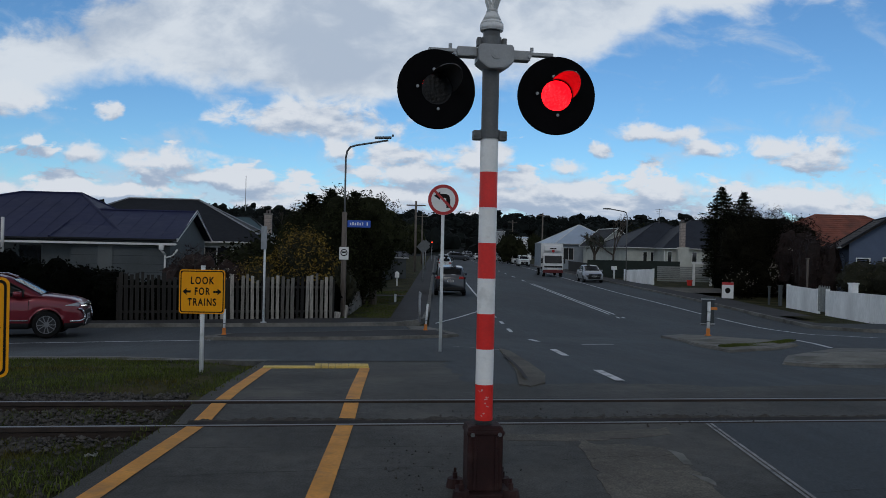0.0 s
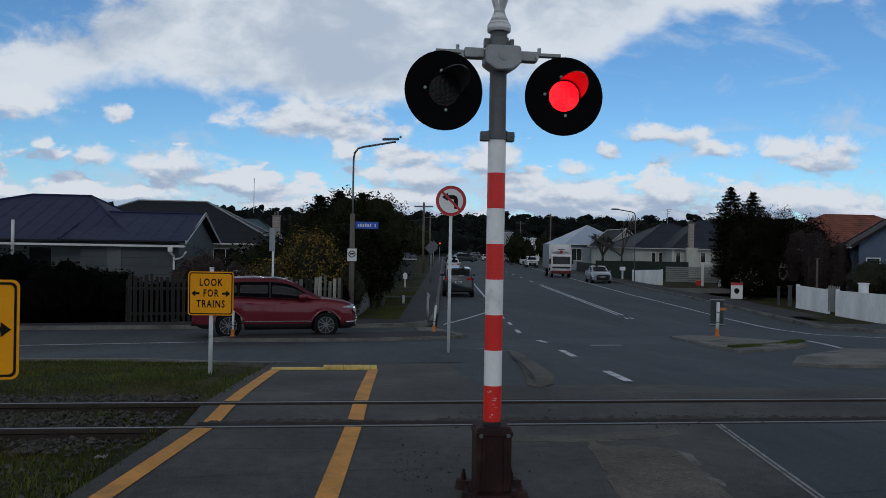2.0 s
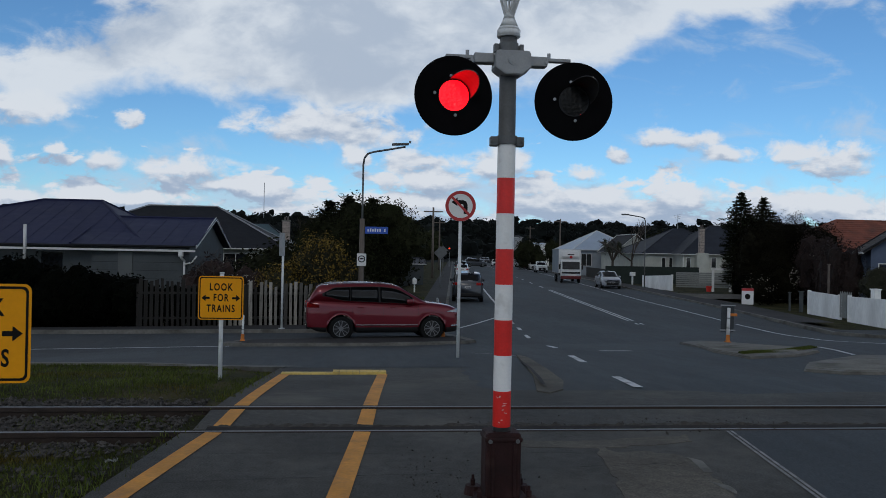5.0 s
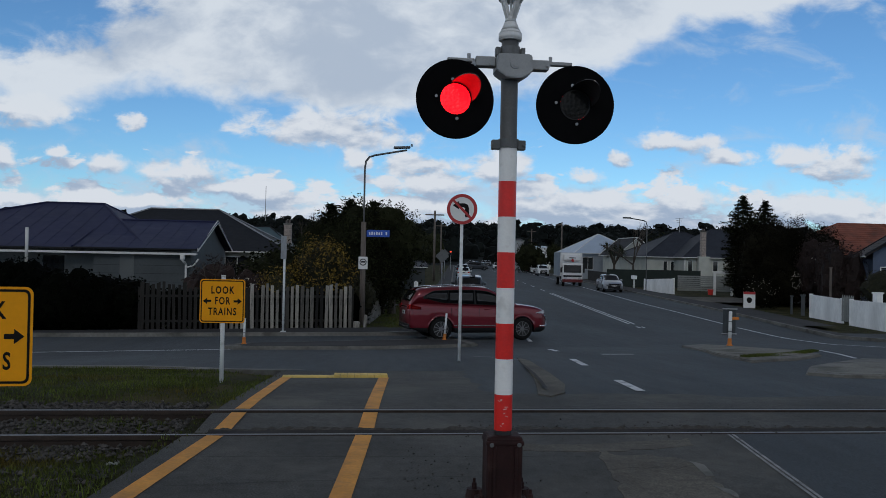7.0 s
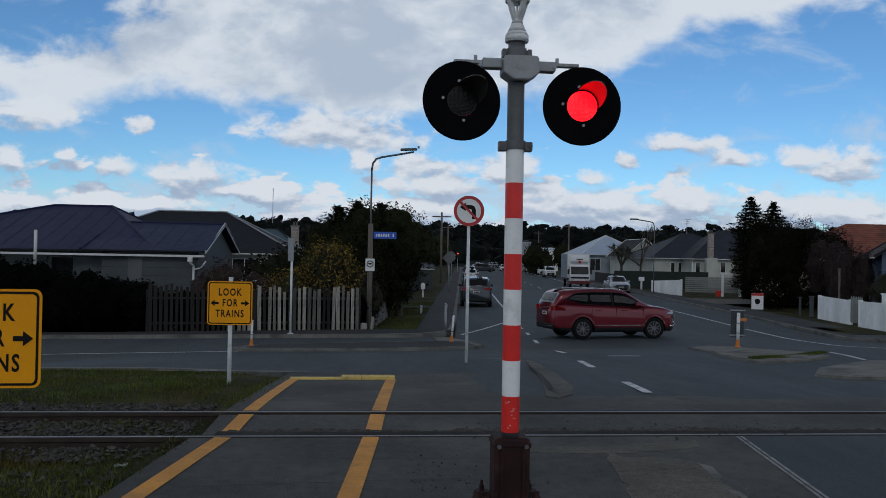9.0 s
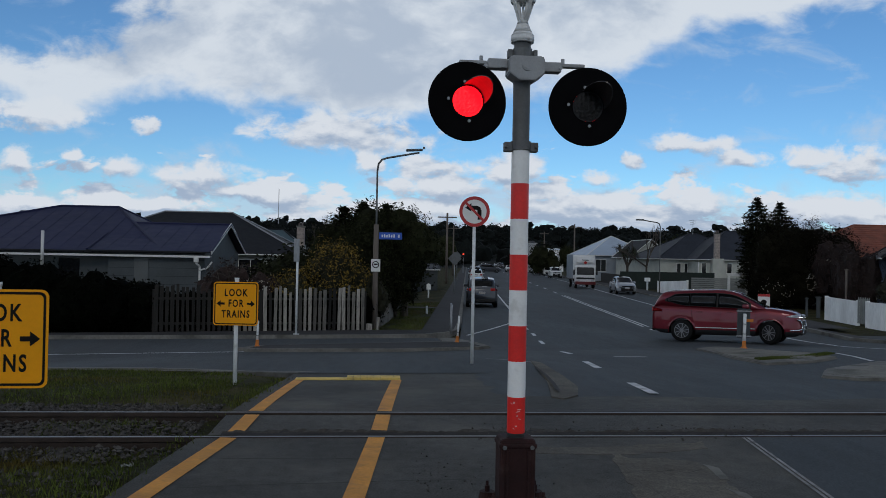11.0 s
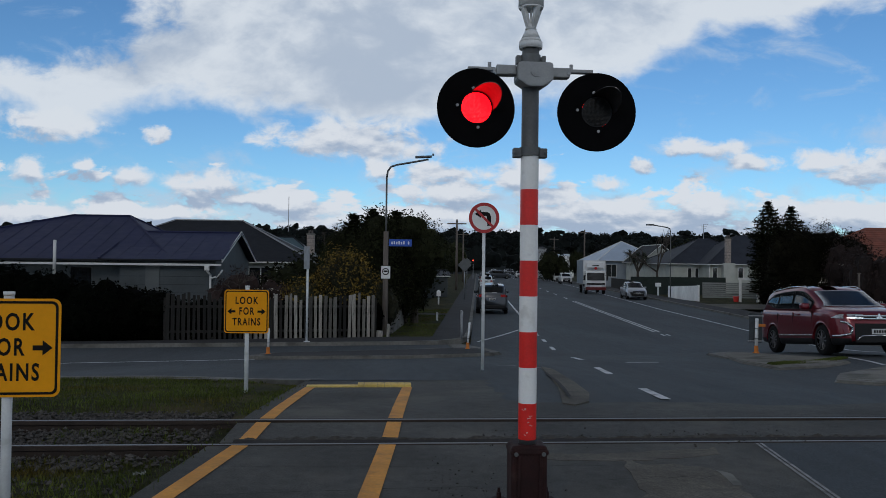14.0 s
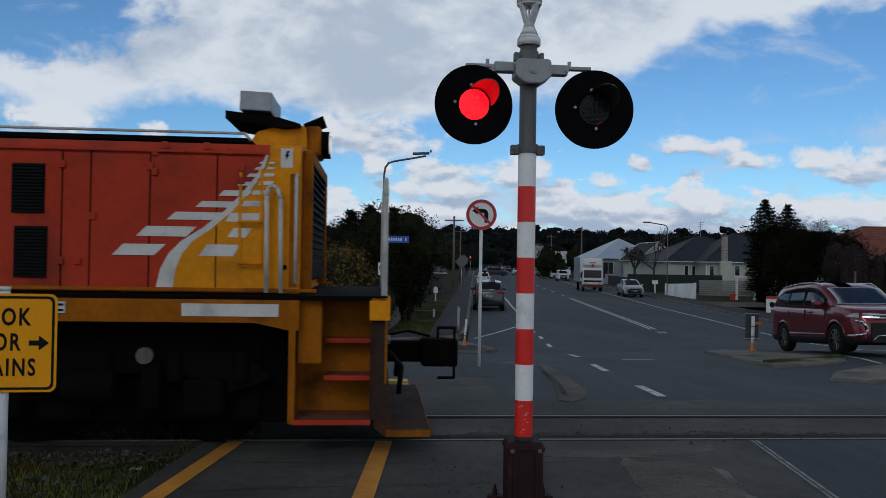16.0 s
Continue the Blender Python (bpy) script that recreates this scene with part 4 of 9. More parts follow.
def kerb_island(name, pts, top, label, h=0.09):
    """A raised island with a kerb rim round a filling."""
    bm = bmesh.new()
    prism(bm, pts, lambda x, y: zg(x, y) - 0.1, lambda x, y: zg(x, y) + h)
    bmesh.ops.bevel(bm, geom=[e for e in bm.edges if all(v.co.z > zg(v.co.x, v.co.y) + h - 0.01 for v in e.verts)], offset=0.03, segments=2, affect="EDGES")
    ob = solid(name, bm, M["concrete"], label, "traffic island", kind="structure")
    cx, cy = sum(p[0] for p in pts) / len(pts), sum(p[1] for p in pts) / len(pts)
    bm = bmesh.new()
    ins = [(cx + (x - cx) * 0.90, cy + (y - cy) * 0.86) for x, y in pts]
    prism(bm, ins, lambda x, y: zg(x, y) + h - 0.05, lambda x, y: zg(x, y) + h + 0.006)
    part("filling", bm, M[top], ob, "dark sealed top" if top == "footpath" else "worn gritty top")
    return ob


def strip_kerb(name, pts, w, h, material, label):
    bm = bmesh.new()
    n = len(pts)
    nr = []
    for i in range(n):
        a, b = pts[max(i - 1, 0)], pts[min(i + 1, n - 1)]
        d = Vector((b[0] - a[0], b[1] - a[1])).normalized()
        nr.append((-d.y * w, d.x * w))
    for i in range(n - 1):
        q = [pts[i], pts[i + 1], (pts[i + 1][0] + nr[i + 1][0], pts[i + 1][1] + nr[i + 1][1]), (pts[i][0] + nr[i][0], pts[i][1] + nr[i][1])]
        prism(bm, q, lambda x, y: zg(x, y) - 0.1, lambda x, y: zg(x, y) + h)
    bmesh.ops.remove_doubles(bm, verts=bm.verts, dist=0.0005)
    return solid(name, bm, M[material], label, name.replace("_", " "), kind="structure")


def build_kerbs():
    kerb_island("traffic_island", [(-3.6, 22.2), (-3.2, 21.92), (0.7, 22.0), (3.2, 22.75), (3.55, 23.2), (3.3, 24.75), (2.4, 24.85), (-3.2, 23.15)], "footpath", "low kerbed median island with a dark sealed top")
    kerb_island("traffic_island", [(9.1, 21.8), (8.4, 19.2), (7.76, 16.73), (7.68, 14.95), (8.93, 15.5), (9.8, 16.05), (9.85, 16.75), (9.6, 18.5), (9.7, 20.1), (9.7, 21.7)], "island_top", "low kerbed traffic island with a worn top and grassy edge", 0.06)
    kerb_island("traffic_island", [(8.15, 13.75), (7.35, 12.5), (7.7, 12.0), (9.0, 11.9), (13, 12.3), (13, 14.9), (10.1, 15.2)], "island_top", "low worn verge island with brown kerb edge", 0.06)
    # side street's far kerb, round the corner into the main road's kerb
    kerb = [(-60, 19.8), (-20, 24.4), (-6, 26.0), (0.3, 26.7), (2.0, 27.2), (2.9, 28.2), (3.3, 29.5), (qx(-0.2, 34), 34), (qx(-0.2, 60), 60), (qx(-0.2, 120), 120), (qx(-0.2, 300), 300)]
    strip_kerb("kerb", kerb, 0.16, 0.12, "concrete", "grey concrete kerb round the street corner")
    strip_kerb("kerb", [(qx(15.2, 300), 300), (qx(15.2, 120), 120), (qx(15.0, 60), 60), (qx(14.8, 45), 45), (qx(14.4, 36), 36), (qx(13.6, 27), 27), (17.2, 24.5), (20, 22.5), (34, 20.5)], 0.16, 0.12, "concrete", "grey concrete kerb along the main road")
    strip_kerb("kerb", [(-60, 14.5), (-30, 14.5), (-8, 14.5), (-5, 14.5), (-4, 14.48), (-3.2, 14.2), (-2.4, 13.75), (-1.6, 13.4), (-1.15, 13.3)], 0.2, 0.014, "concrete", "flush worn concrete edge strip beside the grass")
    # footpaths behind the kerbs
    bm = bmesh.new()
    sheet(bm, [-60, -40] + steps(-25, 1.6, 1.2), [0, 0.5, 1], lambda x, v: (x, 26.12 + 0.115 * (x + 6) + v * (1.35 + 0.1 * max(0, x + 9) * 0.6), zg(x, 27) + 0.10))
    solid("footpath_side", bm, M["footpath"], "dark sealed footpath along the side street", "footpath", kind="structure")
    bm = bmesh.new()
    sheet(bm, [-1.62, -0.95, -0.3], steps(28.6, 40, 1) + [50, 70, 110, 300], lambda q, y: (qx(q, y), y, zg(qx(q, y), y) + 0.11))
    sheet(bm, [-3.4, -2.4, -1.6], [42.4, 43.6], lambda q, y: (qx(q, y), y, zg(qx(q, y), y) + 0.105))
    solid("footpath_main", bm, M["footpath"], "dark sealed footpath beside a grass verge", "footpath", kind="structure")
    bm = bmesh.new()
    sheet(bm, [15.3, 16.2, 17.0], steps(32, 66, 2) + [80, 120, 300], lambda q, y: (qx(q + (0 if y > 45 else (y - 45) * 0.055), y), y, zg(qx(q, y), y) + 0.11))
    solid("footpath_far", bm, M["footpath"], "dark sealed footpath along the far side of the road", "footpath", kind="structure")
    bm = bmesh.new()
    prism(bm, [(0.2, 27.3), (1.7, 27.4), (2.6, 28.05), (3.05, 28.9), (3.15, 29.3), (1.5, 29.3), (0.0, 28.9)], lambda x, y: zg(x, y) - 0.05, lambda x, y: zg(x, y) + 0.104)
    solid("footpath_corner", bm, M["footpath"], "dark sealed footpath at the street corner", "footpath", kind="structure")
    # grass verge behind the left footpath, and the sealed strip between kerb and footpath on the far side
    bm = bmesh.new()
    sheet(bm, [-3.6, -2.6, -1.6], steps(28.7, 48, 1) + [60, 80, 110], lambda q, y: (qx(q, y), y, zg(qx(q, y), y) + 0.085))
    solid("verge", bm, M["grass"], "narrow grass verge beside the footpath", "verge", kind="structure")
    bm = bmesh.new()
    sheet(bm, [0, 0.5, 1], steps(27, 66, 1), lambda u, y: (qx(lerp_table(((27, 13.75), (36, 14.55), (45, 14.95), (60, 15.15), (66, 15.2)), y) * (1 - u) + u * (15.4 + min(0, (y - 45) * 0.055)), y), y, zg(qx(15, y), y) + 0.104))
    solid("footpath_edge", bm, M["footpath"], "dark sealed strip beside the kerb", "footpath", kind="structure")
    # driveway on the far side
    bm = bmesh.new()
    sheet(bm, [16.5, 19, 22, 26], [50, 53, 57], lambda q, y: (qx(q, y), y, zg(qx(q, y), y) + 0.118))
    solid("driveway", bm, M["patch"], "dark worn driveway across the verge", "driveway", kind="structure")


# ---- the level crossing signal ----
SX, SY = 0.985, 5.27
LENS_SPINNERS = []


def build_signal():
    root = thing("crossing_signal", "crossing signal with two black lamp targets on a banded post", "crossing signal", pose(SX, SY, 0))
    # cast foot
    bm = bmesh.new()
    box(bm, (-0.118, -0.105, 0.03), (0.118, 0.105, 0.46), 0.02)
    box(bm, (-0.125, -0.112, 0.40), (0.125, 0.112, 0.435), 0.012)
    for s in (-1, 1):
        box(bm, (s * 0.07 - 0.01, -0.118, 0.05), (s * 0.07 + 0.01, -0.10, 0.40), 0.004)
    foot = part("foot", bm, M["base_iron"], root, "dark maroon cast iron foot")
    bm = bmesh.new()
    box(bm, (-0.17, -0.16, 0.0), (0.17, 0.16, 0.035), 0.01)
    for a in range(4):
        x, y = (0.155 if a % 2 else -0.155), (0.14 if a // 2 else -0.14)
        tube(bm, (x * 1.05, y, 0.0), (x * 1.05, y, 0.06), 0.062, 0.05, 14)
    part("flange", bm, M["base_iron"], foot, "rusty bolted flange")
    for a in range(4):
        x, y = (0.163 if a % 2 else -0.163), (0.14 if a // 2 else -0.14)
        bm = bmesh.new()
        tube(bm, (x, y, 0.05), (x, y, 0.10), 0.018, seg=6)
        tube(bm, (x, y, 0.10), (x, y, 0.13), 0.010, seg=8)
        part("bolt", bm, M["base_iron"], foot)
    for s in (-1, 1):
        bm = bmesh.new()
        tube(bm, (s * 0.09, -0.118, 0.41), (s * 0.09, -0.107, 0.41), 0.014, seg=10)
        part("bolt", bm, M["steel_grey"], foot, "grey bolt head")
    # post
    bm = bmesh.new()
    tube(bm, (0, 0, 0.44), (0, 0, 3.12), 0.0565, seg=28)
    part("post", bm, M["steel_grey"], root, "grey painted steel post", True)
    edges = [0.488, 0.724, 0.958, 1.192, 1.426, 1.661, 1.896, 2.131, 2.352]
    for i, (a, b) in enumerate(zip(edges, edges[1:])):
        bm = bmesh.new()
        tube(bm, (0, 0, a), (0, 0, b), 0.0595, seg=32, caps=False)
        band = part("band", bm, M["white_band"] if i % 2 else M["red_band"], root, "white reflective band" if i % 2 else "red reflective band", True)
        if i == 0:
            rng = random.Random(8)
            bm = bmesh.new()
            for _ in range(9):
                an, z = rng.uniform(-2.4, -0.7), rng.uniform(a + 0.03, b - 0.03)
                w, h = rng.uniform(0.004, 0.013), rng.uniform(0.0015, 0.004)
                box(bm, (-w, -0.0605, -h), (w, -0.0597, h), m=Matrix.Translation((0, 0, z)) @ Matrix.Rotation(an + math.pi / 2, 4, "Z") @ pose(0, 0, 0, 0, rng.uniform(-20, 40), 0))
            part("scuff_mark", bm, M["scuff"], band, "pale scuff marks")["kind"] = "stuff"
    # collar clamp
    bm = bmesh.new()
    tube(bm, (0, 0, 2.353), (0, 0, 2.410), 0.07, seg=24)
    for s in (-1, 1):
        box(bm, (s * 0.085 - 0.028, -0.03, 2.342), (s * 0.085 + 0.028, 0.03, 2.405), 0.006)
        tube(bm, (s * 0.1, -0.045, 2.375), (s * 0.1, 0.045, 2.375), 0.011, seg=8)
    part("collar", bm, M["steel_grey"], root, "bolted grey clamp collar")
    # junction box and arms
    bm = bmesh.new()
    pts = [(-0.115, 0.062), (-0.100, 0.072), (0.100, 0.072), (0.115, 0.062), (0.118, -0.04), (0.05, -0.086), (-0.05, -0.086), (-0.118, -0.04)]
    extrude_profile(bm, pts, "y", -0.115, 0.06)
    bmesh.ops.bevel(bm, geom=list(bm.edges), offset=0.006, segments=2, affect="EDGES")
    bmesh.ops.translate(bm, verts=bm.verts, vec=(0.015, 0, 2.886))
    jb = part("junction_box", bm, M["junction"], root, "grey cast junction box")
    bm = bmesh.new()
    tube(bm, (0.015, -0.115, 2.893), (0.015, -0.1215, 2.893), 0.034, seg=24)
    tube(bm, (0.015, -0.1205, 2.893), (0.015, -0.1245, 2.893), 0.022, seg=20)
    part("embossed_badge", bm, M["junction"], jb)
    bm = bmesh.new()
    tube(bm, (-0.075, 0, 2.995), (0.075, 0, 2.995), 0.022, seg=12)
    tube(bm, (0, 0, 2.955), (0, 0, 3.025), 0.066, seg=22)
    for s in (-1, 1):
        box(bm, (s * 0.085 - 0.014, -0.028, 2.963), (s * 0.085 + 0.014, 0.028, 3.020), 0.005)
    part("upper_clamp", bm, M["steel_grey"], root, "grey bolted clamp")
    for s in (-1, 1):
        bm = bmesh.new()
        box(bm, (min(s * 0.115, s * 0.245), -0.045, 2.875), (max(s * 0.115, s * 0.245), 0.035, 2.94), 0.006, m=Matrix.Translation((0.012, 0, 0.01 if s < 0 else 0.0)))
        box(bm, (min(s * 0.24, s * 0.42), -0.02, 2.915), (max(s * 0.24, s * 0.42), 0.03, 2.938), 0.004)
        arm = part("arm", bm, M["junction"], root, "pale grey bracket arm")
        for x in (0.135, 0.25):
            bm = bmesh.new()
            tube(bm, (s * x, -0.055, 2.90), (s * x, -0.03, 2.90), 0.012, seg=8)
            part("bolt", bm, M["galv"], arm)
        bm = bmesh.new()
        tube(bm, (s * 0.275, 0.0, 2.93), (s * 0.275, 0.0, 2.972), 0.012, seg=8)
        part("bolt", bm, M["galv"], arm)
    # bell
    bm = bmesh.new()
    prof = [(0.074, 3.068), (0.078, 3.072), (0.078, 3.112), (0.064, 3.135), (0.040, 3.19), (0.028, 3.235)]
    for (r0, z0), (r1, z1) in zip(prof, prof[1:]):
        tube(bm, (0, 0, z0), (0, 0, z1), r0, r1, 24)
    bell = part("bell", bm, M["bell"], root, "pale grey bell housing with a trumpet throat", True)
    bm = bmesh.new()
    for a in range(4):
        ca, sa = math.cos(a * 1.5708 + 0.5), math.sin(a * 1.5708 + 0.5)
        m = Matrix.Rotation(a * 1.5708 + 0.5, 4, "Z")
        v = [m @ Vector(p) for p in ((0.012, -0.014, 3.21), (0.032, -0.014, 3.21), (0.083, -0.014, 3.34), (0.050, -0.014, 3.34))]
        w = [m @ Vector((p[0], 0.014, p[2])) for p in ((0.012, 0, 3.21), (0.032, 0, 3.21), (0.083, 0, 3.34), (0.050, 0, 3.34))]
        A = [bm.verts.new(p) for p in v]
        B = [bm.verts.new(p) for p in w]
        bm.faces.new(A)
        bm.faces.new(B[::-1])
        for i in range(4):
            bm.faces.new((A[i], B[i], B[(i + 1) % 4], A[(i + 1) % 4]))
    bmesh.ops.recalc_face_normals(bm, faces=bm.faces)
    tube(bm, (0, 0, 3.2), (0, 0, 3.36), 0.007, seg=8)
    part("rib", bm, M["bell"], bell, "flared ribs under the bell")
    bm = bmesh.new()
    tube(bm, (0, 0, 3.335), (0, 0, 3.345), 0.078, 0.084, 26)
    tube(bm, (0, 0, 3.345), (0, 0, 3.52), 0.084, seg=28)
    tube(bm, (0, 0, 3.52), (0, 0, 3.58), 0.084, 0.03, 28)
    part("gong", bm, M["bell"], bell, "pale grey bell dome", True)
    # lamps
    for s, cx, cz, yaw in ((-1, -0.372, 2.648, 6), (1, 0.423, 2.640, -4)):
        lamp = part("lamp_target", ring_disc(0.258, 0.101, 0.012), M["target_black"], root, "large round matt black target")
        lamp.matrix_basis = pose(cx, -0.10, cz, 0, 0, yaw)
        bm = bmesh.new()
        tube(bm, (0, 0.012, 0), (0, 0.22, 0), 0.125, 0.09, 24)
        bmesh.ops.delete(bm, geom=[f for f in bm.faces if f.normal.y < -0.9 or all(v.co.y < 0.02 for v in f.verts)], context="FACES")
        part("housing", bm, M["target_black"], lamp, "black lamp housing")
        bm = bmesh.new()
        tube(bm, (0, 0.2, 0), (0, 0.215, 0), 0.09, seg=20)
        part("back_cover", bm, M["target_black"], lamp)
        # hood: a scoop over the upper part, pointing a little to one side
        bm = bmesh.new()
        n = 26
        prev = None
        turn = radians(40)
        for i in range(n + 1):
            a = radians(32) + radians(116) * i / n
            dep = 0.25 * max(0.0, math.sin(math.pi * i / n)) ** 0.6
            c_, s_ = math.cos(a - turn), math.sin(a - turn)
            ring = [bm.verts.new((c_ * r, yy, s_ * r)) for r, yy in ((0.106, -0.004), (0.106 + 0.02 * dep / 0.25, -0.004 - dep), (0.111 + 0.02 * dep / 0.25, -0.004 - dep), (0.111, -0.004))]
            if prev:
                for k in range(4):
                    bm.faces.new((prev[k], prev[(k + 1) % 4], ring[(k + 1) % 4], ring[k]))
            prev = ring
        bmesh.ops.recalc_face_normals(bm, faces=bm.faces)
        part("hood", bm, M["hood_inner"], lamp, "black scoop hood over the lens")
        for an in (100, 175, 275):
            bm = bmesh.new()
            c_, s_ = math.cos(radians(an)) * 0.128, math.sin(radians(an)) * 0.128
            tube(bm, (c_, -0.002, s_), (c_, -0.012, s_), 0.010, seg=8)
            part("clip", bm, M["galv"], lamp, "bright metal clip")
        # lens disc: lit on one face, dark on the other, turned by the flasher
        lens = part("lens", lens_disc(), [M["lens_lit"], M["lens_dark"], M["target_black"]], lamp, "round signal lens, glowing red when it faces out")
        LENS_SPINNERS.append((lens, s))
    return root


def ring_disc(r1, r0, th):
    """A disc that faces -Y with a hole, rolled edge."""
    bm = bmesh.new()
    n = 56
    prof = [(r0, 0.0), (r1 - 0.006, -0.006), (r1, 0.0), (r1, th), (r0, th)]
    rings = [[bm.verts.new((math.cos(6.28319 * i / n) * r, y, math.sin(6.28319 * i / n) * r)) for i in range(n)] for r, y in prof]
    for k in range(len(prof)):
        A, B = rings[k], rings[(k + 1) % len(prof)]
        for i in range(n):
            bm.faces.new((A[i], A[(i + 1) % n], B[(i + 1) % n], B[i]))
    bmesh.ops.recalc_face_normals(bm, faces=bm.faces)
    return bm


def lens_disc():
    """A thick pressed lens: small square cells on both faces."""
    bm = bmesh.new()
    n, r = 24, 0.0985
    for side, mi in ((-1, 0), (1, 1)):
        grid = {}
        for i in range(-n, n + 1):
            for j in range(-n, n + 1):
                x, z = i * r / n, j * r / n
                if x * x + z * z <= r * r * 1.001:
                    dome = 0.016 * (1 - (x * x + z * z) / (r * r))
                    cell = 0.0016 * (1 if (i % 2 == 0 or j % 2 == 0) else 0)
                    grid[i, j] = bm.verts.new((x, side * (0.008 + dome - cell), z))
        for (i, j), v in grid.items():
            q = [grid.get(k) for k in ((i, j), (i + 1, j), (i + 1, j + 1), (i, j + 1))]
            if all(q):
                f = bm.faces.new(q if side < 0 else q[::-1])
                f.material_index = mi
    n0 = len(bm.faces)
    tube(bm, (0, -0.0085, 0), (0, 0.0085, 0), 0.0995, seg=40, mi=2, caps=False)
    for side, mi in ((-1, 0), (1, 1)):
        m = 48
        outer = [bm.verts.new((math.cos(6.28319 * i / m) * 0.0995, side * 0.0085, math.sin(6.28319 * i / m) * 0.0995)) for i in range(m)]
        f = bm.faces.new(outer if side < 0 else outer[::-1])
        f.material_index = mi
    return bm


# ---- signs and posts ----


def rounded_rect(w, h, r, n=5):
    pts = []
    for cx, cy, a0 in ((w / 2 - r, h / 2 - r, 0), (-w / 2 + r, h / 2 - r, 90), (-w / 2 + r, -h / 2 + r, 180), (w / 2 - r, -h / 2 + r, 270)):
        for i in range(n + 1):
            a = radians(a0 + 90 * i / n)
            pts.append((cx + r * math.cos(a), cy + r * math.sin(a)))
    return pts


def frame_ring(bm, outer, inner, y):
    A = [bm.verts.new((u, y, v)) for u, v in outer]
    B = [bm.verts.new((u, y, v)) for u, v in inner]
    n = len(A)
    for i in range(n):
        bm.faces.new((A[i], A[(i + 1) % n], B[(i + 1) % n], B[i]))
    bmesh.ops.recalc_face_normals(bm, faces=bm.faces)


def flat_arrow(bm, cx, cz, s, y):
    """A straight arrow, s metres long, pointing by its sign."""
    k = abs(s)
    d = 1 if s > 0 else -1
    pts = [(-0.5, 0.14), (0.02, 0.14), (0.02, 0.42), (0.55, 0.0), (0.02, -0.42), (0.02, -0.14), (-0.5, -0.14)]
    vs = [bm.verts.new((cx + d * u * k, y, cz + v * k)) for u, v in pts]
    bm.faces.new(vs if d > 0 else vs[::-1])


def look_sign(x, y, z_ground, z_mid, yaw, tall=0.62, cap=0.365):
    root = thing("warning_sign", "square yellow sign reading look for trains on a white post", "road sign", pose(x, y, z_ground, 0, 0, yaw), "look for trains signs")
    h = z_mid - z_ground
    bm = bmesh.new()
    tube(bm, (0, 0.045, -0.25), (0, 0.045, h + cap), 0.03, seg=18)
    tube(bm, (0, 0.045, h + cap - 0.02), (0, 0.045, h + cap + 0.003), 0.033, seg=18)
    part("post", bm, M["post_white"], root, "white painted round post", True)
    bm = bmesh.new()
    extrude_profile(bm, rounded_rect(0.635, tall, 0.045), "y", 0.0, 0.004)
    bmesh.ops.translate(bm, verts=bm.verts, vec=(0, 0, h))
    plate = part("plate", bm, M["sign_yellow"], root, "yellow reflective plate with rounded corners")
    bm = bmesh.new()
    frame_ring(bm, rounded_rect(0.605, tall - 0.03, 0.036), rounded_rect(0.575, tall - 0.06, 0.028), 0.0)
    bmesh.ops.translate(bm, verts=bm.verts, vec=(0, -0.0022, h))
    part("border", bm, M["sign_black"], plate, "black border line")
    bm = bmesh.new()
    for text, dz, wd in (("LOOK", 0.152, 0.72), ("FOR", 0.0, 0.70), ("TRAINS", -0.152, 0.70)):
        text_mesh(bm, text, 0.100, Matrix.Translation((0, -0.0022, h + dz)) @ FACE, width=wd)
    part("lettering", bm, M["sign_black"], plate, "black capital lettering")
    bm = bmesh.new()
    flat_arrow(bm, 0.212, h, 0.11, -0.0022)
    part("arrow", bm, M["sign_black"], plate, "black arrow")
    bm = bmesh.new()
    flat_arrow(bm, -0.212, h, -0.11, -0.0022)
    part("arrow", bm, M["sign_black"], plate, "black arrow")
    for dz in (0.2, -0.2):
        bm = bmesh.new()
        box(bm, (-0.05, 0.004, h + dz - 0.02), (0.05, 0.082, h + dz + 0.02), 0.004)
        part("bracket", bm, M["galv"], root)


